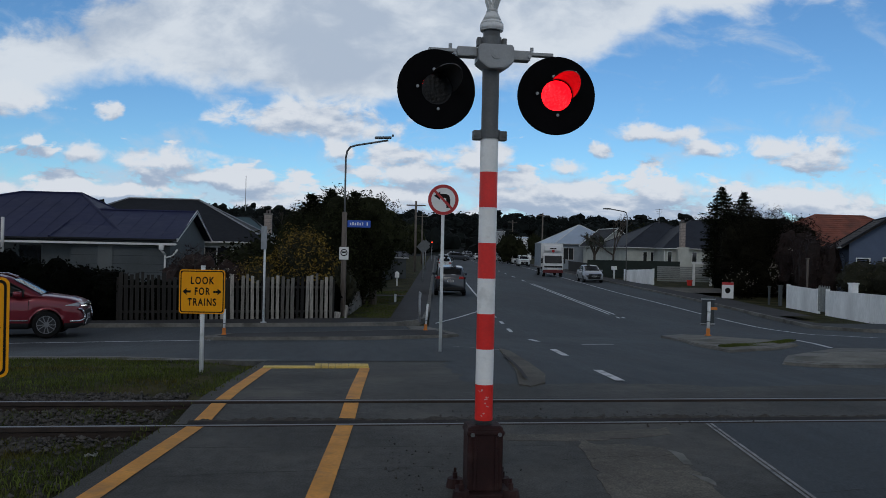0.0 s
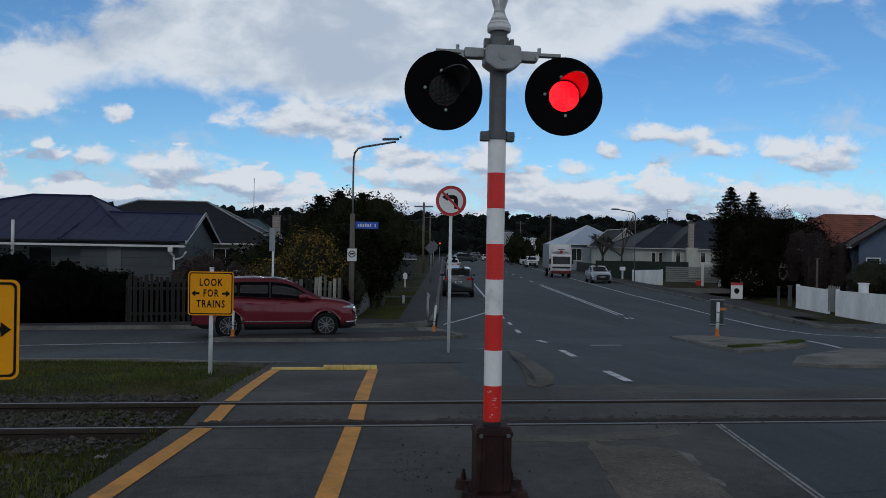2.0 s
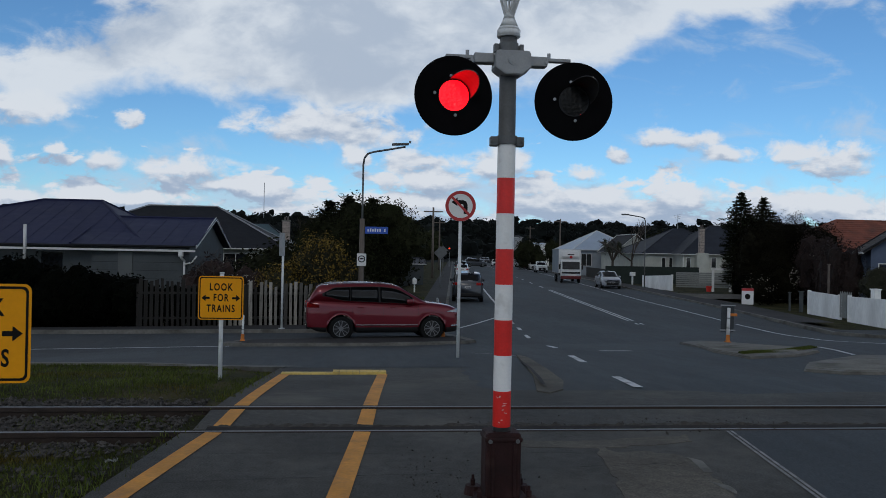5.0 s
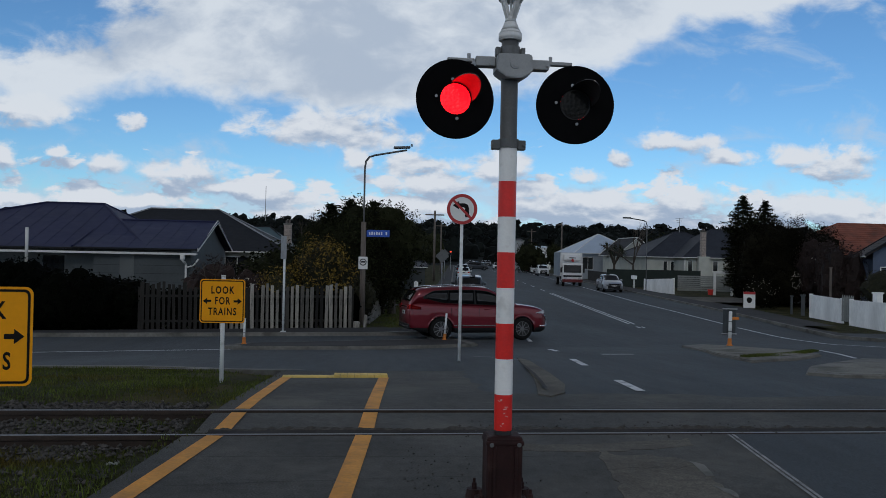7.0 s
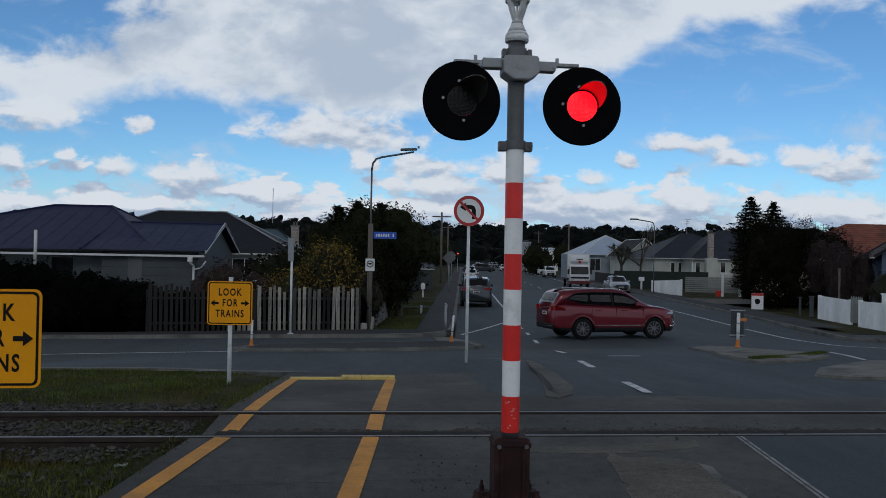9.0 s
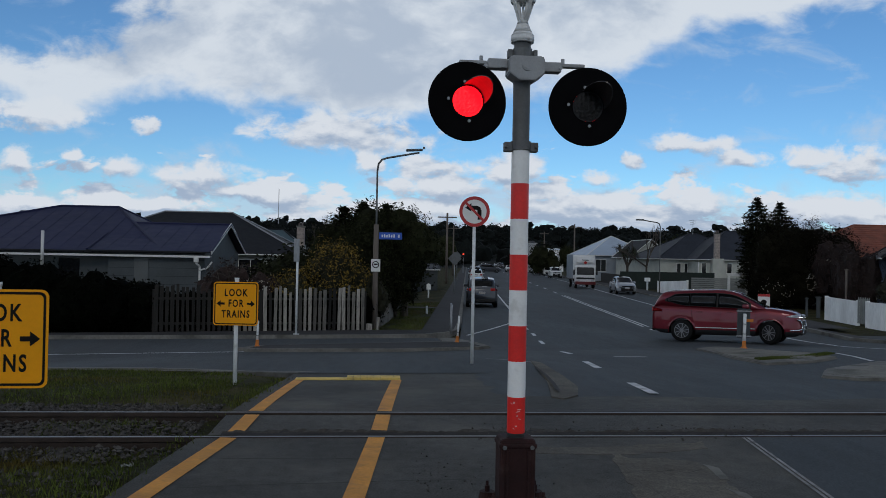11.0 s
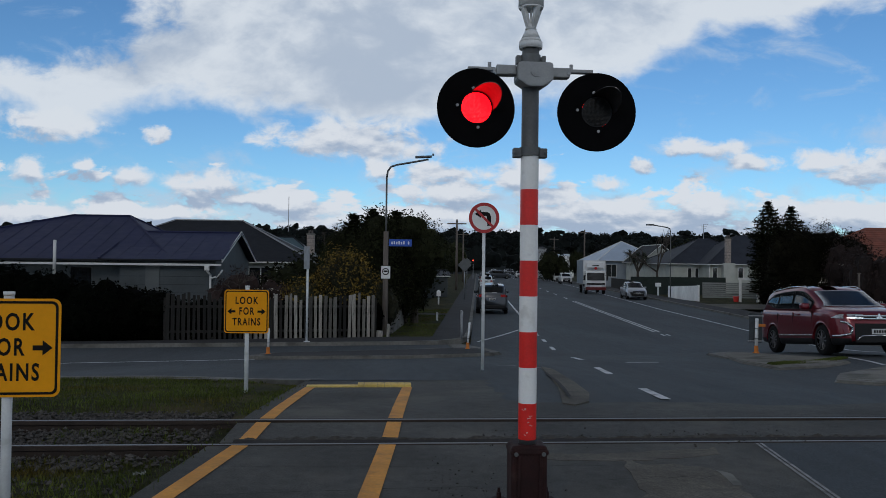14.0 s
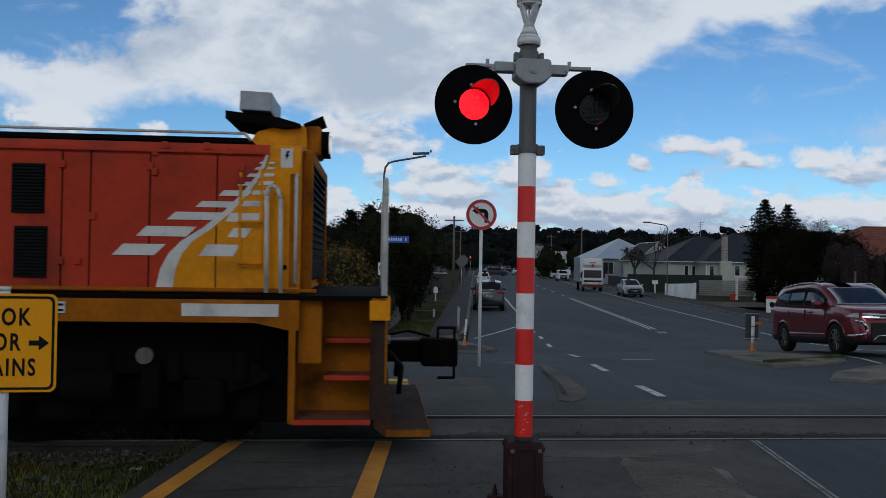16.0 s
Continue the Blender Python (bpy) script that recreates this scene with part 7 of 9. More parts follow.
    for s in (-1, 1):
        bm = bmesh.new()
        extrude_profile(bm, [(back, 1.10), (-1.08, 1.10), (-0.80, 1.04), (-0.72, 1.04), (-0.72, 1.285), (back, 1.285)], "y", s * 1.27 - 0.02, s * 1.27 + 0.02)
        sill_ = part("side_sill", bm, M["loco_orange"], root, "grimy orange side sill")
        bm = bmesh.new()
        box(bm, (lx_(322), s * 1.295 - 0.004, lz_(563)), (lx_(494), s * 1.295 + 0.004, lz_(541)))
        part("white_panel", bm, M["loco_white"], sill_, "white reflective panel")
        bm = bmesh.new()
        box(bm, (lx_(102), s * 1.295 - 0.004, lz_(560)), (lx_(120), s * 1.295 + 0.004, lz_(540)))
        pl = part("jacking_plate", bm, M["loco_white"], sill_, "small white plate with dark bars")
        bm = bmesh.new()
        for dz in (0.022, -0.022):
            box(bm, (lx_(104), s * 1.301 - 0.001, lz_(550) + dz - 0.009), (lx_(118), s * 1.301 + 0.001, lz_(550) + dz + 0.009))
        part("bar", bm, M["sign_black"], pl)
        # step well
        bm = bmesh.new()
        box(bm, (-0.80, s * 1.26 - 0.03, 0.28), (-0.745, s * 1.26 + 0.03, 1.12), 0.008)
        well = part("step_post", bm, M["loco_orange"], root, "orange step side plate")
        bm = bmesh.new()
        box(bm, (-0.78, min(s * 0.80, s * 0.84), 0.30), (-0.14, max(s * 0.80, s * 0.84), 1.30), 0.005)
        box(bm, (-0.80, min(s * 0.80, s * 1.26), 0.30), (-0.76, max(s * 0.80, s * 1.26), 1.05), 0.005)
        part("step_back", bm, M["loco_orange"], well, "grimy step well back")
        bm = bmesh.new()
        box(bm, (-0.74, min(s * 0.95, s * 1.20), 0.76), (-0.54, max(s * 0.95, s * 1.20), 1.29), 0.012)
        part("sand_box", bm, M["loco_orange"], well, "orange locker beside the steps")
        for z, d in ((0.30, 1.28), (0.64, 1.12), (0.94, 1.0)):
            bm = bmesh.new()
            box(bm, (-0.76 if z < 0.5 else -0.52, min(s * 0.82, s * d), z - 0.02), (-0.13, max(s * 0.82, s * d), z + 0.012), 0.004)
            box(bm, (-0.76 if z < 0.5 else -0.52, min(s * d, s * (d + 0.012)), z - 0.026), (-0.13, max(s * d, s * (d + 0.012)), z + 0.016), 0.003, mi=1)
            part("step_tread", bm, [M["loco_tread"], M["loco_red"]], well, "worn step tread")
        bm = bmesh.new()
        box(bm, (-0.15, min(s * 0.98, s * 1.29), 1.125), (0.02, max(s * 0.98, s * 1.29), 1.32), 0.01)
        part("headstock_end", bm, M["loco_yellow"], root, "yellow headstock end")
        bm = bmesh.new()
        box(bm, (-0.14, min(s * 1.0, s * 1.22), 0.30), (-0.02, max(s * 1.0, s * 1.22), 1.13), 0.015)
        part("headstock_side", bm, M["loco_grime"], root, "grimy headstock plate")
        bm = bmesh.new()
        tube(bm, (0.0, s * 0.83, 0.93), (0.03, s * 0.83, 0.93), 0.04, seg=14)
        part("marker_lamp", bm, M["galv"], root, "small grey marker lamp")
        bm = bmesh.new()
        for i in range(2):
            bent(bm, [(0.02, s * (0.50 + 0.12 * i), 0.80), (0.14, s * (0.50 + 0.12 * i), 0.66), (0.12, s * (0.5 + 0.12 * i), 0.42)], 0.022, 8)
        part("air_hose", bm, M["rubber"], root, "black air hoses", True)
    bm = bmesh.new()
    box(bm, (-0.12, -1.2, 0.58), (0.0, 1.2, 1.16), 0.02)
    hs = part("headstock", bm, M["loco_orange"], root, "grimy orange headstock beam")
    bm = bmesh.new()
    for i in range(6):
        box(bm, (0.001, -0.36 + i * 0.085, 0.98), (0.004, -0.305 + i * 0.085, 1.07))
    part("bar", bm, M["loco_white"], hs, "pale bars")
    # pilot plate and shelf
    bm = bmesh.new()
    extrude_profile(bm, [(-0.10, 0.60), (0.02, 0.60), (0.05, 0.22), (0.36, 0.22), (0.36, 0.18), (-0.02, 0.17), (-0.10, 0.24)], "y", -1.22, 1.22)
    pilot = part("pilot", bm, M["loco_grime"], root, "grimy pilot plate with a flat shelf")
    bm = bmesh.new()
    box(bm, (0.0, -1.235, 0.165), (0.365, -1.222, 0.225), 0.003)
    box(bm, (0.362, -1.2, 0.17), (0.372, 1.2, 0.225), 0.003)
    part("edge_strip", bm, M["loco_orange"], pilot, "orange painted edge strip")
    # coupler
    bm = bmesh.new()
    box(bm, (-0.1, -0.10, 0.64), (0.38, 0.10, 0.84), 0.03)
    box(bm, (0.34, -0.15, 0.60), (0.62, 0.14, 0.87), 0.04)
    box(bm, (0.58, -0.15, 0.60), (0.70, -0.02, 0.87), 0.03)
    box(bm, (0.56, 0.07, 0.62), (0.66, 0.17, 0.85), 0.03)
    cp = part("coupler", bm, M["loco_black"], root, "black knuckle coupler")
    bm = bmesh.new()
    bent(bm, [(0.50, -0.16, 0.50), (0.66, -0.16, 0.50), (0.66, -0.16, 0.98), (0.50, -0.16, 0.98), (0.50, -0.16, 0.88)], 0.014, 6)
    bent(bm, [(0.02, -0.5, 0.94), (0.2, -0.3, 0.96), (0.42, -0.16, 0.90)], 0.012, 6)
    part("uncoupling_lever", bm, M["loco_black"], cp, "", True)
    # end handrail
    bm = bmesh.new()
    x = -0.03
    bent(bm, [(x, -1.12, 1.32), (x, -1.14, 2.16), (x, -1.10, 2.28), (x, -1.0, 2.31), (x, 1.0, 2.31), (x, 1.10, 2.26), (x, 1.14, 2.14), (x, 1.12, 1.32)], 0.021, 8)
    for s in (-1, 1):
        box(bm, (x - 0.025, s * 1.12 - 0.02, 1.32), (x + 0.025, s * 1.12 + 0.02, 2.24), 0.006)
    hr = part("end_handrail", bm, M["loco_rail"], root, "pale tubular end handrail", True)
    for y in (-0.62, -0.12, 0.35, 0.8):
        bm = bmesh.new()
        tube(bm, (x, y, 1.32), (x, y, 2.31), 0.018, seg=8)
        part("upright", bm, M["loco_rail"], hr, "", True)
    bm = bmesh.new()
    tube(bm, (x, -0.62, 1.80), (x, 0.35, 1.80), 0.016, seg=8)
    for z in (1.40, 1.55, 1.95, 2.10):
        tube(bm, (x, -1.12, z), (x, 1.12, z), 0.016, seg=8)
    part("cross_rail", bm, M["loco_rail"], hr, "", True)
    # bogie and underframe, nearly black
    bm = bmesh.new()
    box(bm, (back, -0.95, 0.85), (-0.85, 0.95, 1.28), 0.03)
    part("underframe", bm, M["loco_black"], root, "black underframe")
    # added block that keeps daylight from showing behind the steps
    bm = bmesh.new()
    box(bm, (-1.12, -0.92, 0.22), (-0.82, 0.92, 1.05), 0.03)
    part("sand_hopper", bm, M["loco_black"], root, "black block added to close the bright gap behind the steps")
    bog = bmesh.new()
    for s in (-1, 1):
        extrude_profile(bog, [(-5.2, 0.62), (-5.0, 0.84), (-1.2, 0.84), (-0.95, 0.62), (-1.3, 0.50), (-1.7, 0.66), (-2.4, 0.66), (-2.6, 0.50), (-3.6, 0.50), (-3.8, 0.66), (-4.5, 0.66), (-4.9, 0.50)], "y", s * 1.02 - 0.05, s * 1.02 + 0.05)
    bogie = part("bogie", bog, M["loco_black"], root, "black bogie frame")
    for s in (-1, 1):
        bm = bmesh.new()
        # long black block added so no daylight shows through the bogie
        box(bm, (-5.1, min(s * 0.70, s * 0.96), 0.24), (-1.05, max(s * 0.70, s * 0.96), 0.90), 0.04)
        for k in range(7):
            box(bm, (-4.8 + k * 0.55, min(s * 0.95, s * 1.05), 0.30), (-4.62 + k * 0.55, max(s * 0.95, s * 1.05), 0.58), 0.03)
            tube(bm, (-4.5 + k * 0.55, s * 1.06, 0.60), (-4.5 + k * 0.55, s * 1.06, 0.84), 0.07, seg=10)
        part("brake_rigging", bm, M["loco_black"], bogie, "dark springs and brake rigging on a block added to close the gaps")
        bm = bmesh.new()
        box(bm, (-7.0, min(s * 0.2, s * 1.08), 0.32), (-5.25, max(s * 0.2, s * 1.08), 1.0), 0.08)
        part("fuel_tank", bm, M["loco_black"], root, "black fuel tank")
    for xw in (-1.5, -3.1, -4.7):
        bm = bmesh.new()
        for s in (-1, 1):
            tube(bm, (xw, s * 0.52, 0.44), (xw, s * 0.65, 0.44), 0.44, seg=32)
            tube(bm, (xw, s * 0.50, 0.44), (xw, s * 0.53, 0.44), 0.47, seg=32)
        tube(bm, (xw, -0.9, 0.44), (xw, 0.9, 0.44), 0.08, seg=12)
        part("wheelset", bm, M["loco_black"], bogie, "dark steel wheelset")
        for s in (-1, 1):
            bm = bmesh.new()
            box(bm, (xw - 0.17, min(s * 1.0, s * 1.16), 0.30), (xw + 0.17, max(s * 1.0, s * 1.16), 0.62), 0.04)
            part("axle_box", bm, M["loco_black"], bogie)
    for s in (-1, 1):
        bm = bmesh.new()
        tube(bm, (lx_(258) - 0.02, s * 1.18, 0.82), (lx_(258) - 0.02, s * 1.22, 0.82), 0.068, seg=20)
        part("round_cover", bm, M["pole_wood"], bogie, "round tan cover")
        bm = bmesh.new()
        box(bm, (-2.0, min(s * 1.02, s * 1.16), 0.38), (-1.85, max(s * 1.02, s * 1.16), 0.75), 0.02)
        tube(bm, (-2.6, s * 1.12, 0.55), (-2.2, s * 1.12, 0.55), 0.13, seg=16)
        part("brake_cylinder", bm, M["loco_black"], bogie)
    return root


RED_CAR = build_vehicles()
LOCO = build_loco()
# ---- houses ----


def roof_mesh(x0, x1, y0, y1, ze, zr, h0, h1, over=0.45, axis="x", th=0.07):
    """A hipped or gabled roof shell. h0, h1: how far the ridge stops short of each end (0: gable)."""
    bm = bmesh.new()
    sw = axis == "y"
    if sw:
        x0, x1, y0, y1 = y0, y1, x0, x1
    x0, x1, y0, y1 = x0 - over, x1 + over, y0 - over, y1 + over
    ym = (y0 + y1) / 2
    drop = over * (zr - ze) / ((y1 - y0) / 2)
    z = ze - drop * 0.6

    def P(x, y, zz):
        return (y, x, zz) if sw else (x, y, zz)
    c = [P(x0, y0, z), P(x1, y0, z), P(x1, y1, z), P(x0, y1, z), P(x0 + h0, ym, zr), P(x1 - h1, ym, zr)]
    v = [bm.verts.new(p) for p in c]
    for f in ((0, 1, 5, 4), (2, 3, 4, 5)):
        bm.faces.new([v[i] for i in f])
    if h0 > 0:
        bm.faces.new((v[3], v[0], v[4]))
    if h1 > 0:
        bm.faces.new((v[1], v[2], v[5]))
    bmesh.ops.recalc_face_normals(bm, faces=bm.faces)
    for f in bm.faces:
        if f.normal.z < 0:
            f.normal_flip()
    bmesh.ops.solidify(bm, geom=bm.faces[:], thickness=th)
    return bm, c


def add_roof(root, x0, x1, y0, y1, ze, zr, h0, h1, material, cap, over=0.45, axis="x", ribs=0.0, gutter="trim_white", courses=0.0):
    bm, c = roof_mesh(x0, x1, y0, y1, ze, zr, h0, h1, over, axis)
    roof = part("roof", bm, M[material], root)
    for a, b in ((4, 5), (0, 4), (3, 4), (1, 5), (2, 5)):
        bm = bmesh.new()
        tube(bm, Vector(c[a]) + Vector((0, 0, 0.02)), Vector(c[b]) + Vector((0, 0, 0.02)), 0.055, seg=8)
        part("ridge_cap", bm, M[cap], roof, "thin pale cap along the roof edge" if cap == "trim_white" else "")
    edges = [(0, 1), (2, 3)] + ([(3, 0)] if h0 > 0 else []) + ([(1, 2)] if h1 > 0 else [])
    for a, b in edges:
        bm = bmesh.new()
        p, q = Vector(c[a]), Vector(c[b])
        d = (q - p).normalized()
        n = Vector((-d.y, d.x, 0)) * 0.05
        vs = []
        for k in (p, q):
            vs.append([bm.verts.new(k + n + Vector((0, 0, 0.0))), bm.verts.new(k - n + Vector((0, 0, 0.0))), bm.verts.new(k - n - Vector((0, 0, 0.08))), bm.verts.new(k + n - Vector((0, 0, 0.08)))])
        for i in range(4):
            bm.faces.new((vs[0][i], vs[0][(i + 1) % 4], vs[1][(i + 1) % 4], vs[1][i]))
        bm.faces.new(vs[0])
        bm.faces.new(vs[1][::-1])
        bmesh.ops.recalc_face_normals(bm, faces=bm.faces)
        part("gutter", bm, M[gutter], roof, "eaves gutter")
    if ribs or courses:
        # raised ribs down the slopes, or courses of tiles along them, on the two long slopes
        bm = bmesh.new()
        P = [Vector(p) for p in c]
        for a, b, r0, r1 in ((0, 1, 4, 5), (3, 2, 4, 5)):
            A, B, R0, R1 = P[a], P[b], P[r0], P[r1]
            along = (B - A)
            if ribs:
                n = int(along.length / ribs)
                for i in range(1, n):
                    u = i / n
                    e = A + along * u
                    # follow the slope until the ridge or the hip is met
                    ru = ((e - R0).dot(along.normalized())) / max((R1 - R0).dot(along.normalized()), 1e-3)
                    if 0 <= ru <= 1:
                        t = R0 + (R1 - R0) * ru
                    elif ru < 0:
                        k = u / max((R0 - A).dot(along) / along.length_squared, 1e-3)
                        t = A + (R0 - A) * min(k, 1)
                    else:
                        k = (1 - u) / max((B - R1).dot(along) / along.length_squared, 1e-3)
                        t = B + (R1 - B) * min(k, 1)
                    up = Vector((0, 0, 0.006))
                    if (t - e).length > 0.1:
                        tube(bm, e + up, t + up, 0.008, seg=4)
            else:
                n = int(((R0 + R1) / 2 - (A + B) / 2).length / courses)
                for i in range(1, n):
                    u = i / n
                    tube(bm, A + (R0 - A) * u + Vector((0, 0, 0.01)), B + (R1 - B) * u + Vector((0, 0, 0.01)), 0.022, seg=4)
        ob = part("rib", bm, M[material], roof)
        ob["kind"] = "stuff"
    return roof, c


def walls(root, x0, x1, y0, y1, z0, z1, material, th=0.16, gable=None):
    """Four walls with thickness; gable: (axis, zr) closes the triangles under a gabled roof."""
    for nm, lo, hi in (("wall", (x0, y0, z0), (x1, y0 + th, z1)), ("wall", (x0, y1 - th, z0), (x1, y1, z1)), ("wall", (x0, y0 + th, z0), (x0 + th, y1 - th, z1)), ("wall", (x1 - th, y0 + th, z0), (x1, y1 - th, z1))):
        bm = bmesh.new()
        box(bm, lo, hi)
        part(nm, bm, M[material], root)
    if gable:
        ax, zr = gable
        for k in (0, 1):
            bm = bmesh.new()
            if ax == "x":
                xx = x0 if k == 0 else x1 - th
                extrude_profile(bm, [(y0, z1), (y1, z1), ((y0 + y1) / 2, zr - 0.1)], "x", xx, xx + th)
            else:
                yy = y0 if k == 0 else y1 - th
                extrude_profile(bm, [(x0, z1), (x1, z1), ((x0 + x1) / 2, zr - 0.1)], "y", yy, yy + th)
            part("gable_wall", bm, M[material], root)


def window_on(root, x0, x1, z0, z1, y, material="window", frame_m="trim_white", mull=1, face="y", proud=0.03):
    """A framed window proud of a wall that faces -Y (face y) or that faces -X (face x)."""
    def B(bm, a, b, c, d, p0, p1, **k):
        if face == "y":
            box(bm, (a, y - p1, c), (b, y - p0, d), **k)
        else:
            box(bm, (y - p1, a, c), (y - p0, b, d), **k)
    bm = bmesh.new()
    B(bm, x0, x1, z0, z1, 0.002, proud * 0.4)
    win = part("window", bm, M[material], root)
    w = 0.06
    for a, b, c, d in ((x0 - w, x1 + w, z1, z1 + w), (x0 - w, x1 + w, z0 - w, z0), (x0 - w, x0, z0, z1), (x1, x1 + w, z0, z1)):
        bm = bmesh.new()
        B(bm, a, b, c, d, 0.0, proud)
        part("window_frame", bm, M[frame_m], win)
    for i in range(1, mull + 1):
        xm = x0 + (x1 - x0) * i / (mull + 1)
        bm = bmesh.new()
        B(bm, xm - 0.025, xm + 0.025, z0, z1, proud * 0.4, proud * 0.9)
        part("mullion", bm, M[frame_m], win)
    return win


def chimney(root, x, y, z0, z1, w, material, cap="concrete"):
    bm = bmesh.new()
    box(bm, (x - w / 2, y - w / 2, z0), (x + w / 2, y + w / 2, z1), 0.01)
    ch = part("chimney", bm, M[material], root)
    bm = bmesh.new()
    box(bm, (x - w / 2 - 0.06, y - w / 2 - 0.06, z1), (x + w / 2 + 0.06, y + w / 2 + 0.06, z1 + 0.12), 0.01)
    part("chimney_cap", bm, M[cap], ch)
    for s in (-1, 1):
        bm = bmesh.new()
        tube(bm, (x + s * w * 0.2, y, z1 + 0.12), (x + s * w * 0.2, y, z1 + 0.38), 0.09, 0.075, 10)
        part("chimney_pot", bm, M["brick_dark"], ch)
    # bands of course joints
    for i in range(1, int((z1 - z0) / 0.3)):
        bm = bmesh.new()
        box(bm, (x - w / 2 - 0.004, y - w / 2 - 0.004, z0 + i * 0.3), (x + w / 2 + 0.004, y + w / 2 + 0.004, z0 + i * 0.3 + 0.02))
        part("course", bm, M["brick_dark"], ch)


GZ = -1.17


def build_houses():
    # corner house: long dark blue iron roof, gabled wing
    r = thing("house", "single-storey house with a dark blue iron roof and sage block walls", "house")
    walls(r, -12.0, -7.65, 38.4, 48, GZ, 1.62, "wall_sage", gable=("x", 3.2))
    walls(r, -24, -10.6, 38.8, 51.5, GZ, 1.61, "wall_sage")
    add_roof(r, -12.5, -7.65, 38.4, 48, 1.78, 3.16, 0, 0, "roof_blue", "roof_blue", ribs=0.76, over=0.35, gutter="roof_dark")
    add_roof(r, -24, -10.0, 38.8, 51.5, 1.78, 4.06, 7.8, 4.0, "roof_blue", "roof_blue", ribs=0.76, over=0.4, gutter="roof_dark")
    bm = bmesh.new()
    box(bm, (-23.9, 38.06, 1.43), (-7.35, 38.10, 1.53), 0.006)
    box(bm, (-23.9, 38.10, 1.47), (-7.35, 38.40, 1.50))
    part("fascia", bm, M["trim_white"], r, "white fascia board under the dark gutter")
    for s in (0, 1):
        bm = bmesh.new()
        a, b = ((-7.28, 38.0, 1.70), (-7.28, 43.2, 3.20)) if s == 0 else ((-7.28, 48.4, 1.70), (-7.28, 43.2, 3.20))
        d = Vector(b) - Vector(a)
        m = Matrix.Translation(Vector(a)) @ d.to_track_quat("Y", "Z").to_matrix().to_4x4()
        box(bm, (-0.02, 0, -0.11), (0.02, d.length, 0.05), m=m)
        part("barge_board", bm, M["trim_white"], r, "pale barge board")
    window_on(r, -14.35, -13.4, 0.0, 1.33, 38.8, frame_m="wall_sage", mull=0)
    window_on(r, -19.2, -17.0, 0.0, 1.3, 38.8, frame_m="wall_sage", mull=2)
    bm = bmesh.new()
    box(bm, (-10.83, 38.36, GZ), (-10.2, 38.40, 1.45))
    part("pale_panel", bm, M["wall_sage_pale"], r, "paler wall panel")
    for i in range(6):
        bm = bmesh.new()
        box(bm, (-12.0, 38.392, -0.6 + i * 0.38), (-7.65, 38.398, -0.585 + i * 0.38))
        part("block_joint", bm, M["roof_slate"], r)
    # downpipe with a short elbow
    bm = bmesh.new()
    bent(bm, [(-7.95, 37.98, 1.35), (-7.95, 38.0, 1.18), (-7.85, 38.28, 1.02), (-7.85, 38.30, GZ)], 0.05, 8)
    bent(bm, [(-7.85, 38.2, 0.85), (-7.5, 38.25, 0.95), (-7.3, 38.3, 1.25)], 0.04, 8)
    box(bm, (-8.05, 37.88, 1.22), (-7.85, 38.08, 1.44), 0.01)
    part("downpipe", bm, M["trim_white"], r, "pale downpipe", True)
    # flue on the left slope
    bm = bmesh.new()
    tube(bm, (-14.8, 38.05, 0.9), (-14.8, 38.05, 2.55), 0.07, seg=10)
    part("vent_pipe", bm, M["trim_white"], r, "white vent pipe", True)
    # second house behind
    r = thing("house", "single-storey house with a charcoal hipped roof", "house")
    walls(r, -19, -4.5, 50.5, 62, GZ, 1.80, "wall_cream")
    add_roof(r, -19, -4.5, 50.5, 62, 1.80, 4.45, 5.6, 5.4, "roof_dark", "galv", over=0.5)
    window_on(r, -8.0, -6.6, -0.1, 1.3, 50.5, mull=1)
    window_on(r, -6.0, -5.2, -0.1, 1.3, 50.5, mull=0)
    # teal roofed house with brick chimney and aerial
    r = thing("house", "house with a teal iron roof and pale brick chimney", "house")
    walls(r, -13, -5.2, 70, 80, GZ, 1.7, "wall_cream")
    add_roof(r, -13, -5.2, 70, 80, 1.7, 3.95, 4.0, 3.2, "roof_teal", "roof_dark")
    chimney(r, -5.72, 67.6, GZ, 3.95, 0.6, "brick_pale")
    bm = bmesh.new()
    tube(bm, (-8.4, 75, 4.5), (-8.4, 75, 7.7), 0.03, seg=6)
    part("aerial", bm, M["galv"], r, "thin aerial mast")
    # houses across the main road: blue-grey gabled house by the hedge
    r = thing("house", "blue-grey weatherboard house with a tiled gable roof", "house")
    pivot = Matrix.Translation((27.7, 41, 0))
    r.matrix_world = pivot @ Matrix.Rotation(radians(-27), 4, "Z") @ pivot.inverted() @ Matrix.Translation((-0.45, 0, 0.1))
    walls(r, 28.3, 32.3, 41, 46, GZ - 0.3, 2.15, "wall_blue", gable=("y", 3.6))
    add_roof(r, 28.3, 32.3, 41, 46, 2.15, 3.65, 0, 0, "roof_grey_tile", "roof_dark", axis="y", courses=0.32)
    add_roof(r, 32.2, 44, 45, 54, 1.95, 4.0, 3.0, 4.0, "roof_grey_tile", "roof_dark", courses=0.32)
    walls(r, 32.2, 44, 45, 54, GZ, 1.95, "wall_blue")
    for i in range(13):
        bm = bmesh.new()
        box(bm, (28.3, 40.985, GZ + 0.22 * (i + 1)), (32.3, 40.996, GZ + 0.22 * (i + 1) + 0.03))
        part("board_edge", bm, M["wall_blue"], r)
    window_on(r, 28.7, 29.3, 0.5, 1.35, 41, mull=0)
    window_on(r, 30.0, 32.2, 0.3, 1.4, 41, mull=2)
    # terracotta roof behind
    r = thing("house", "house with a weathered terracotta tiled hip roof", "house")
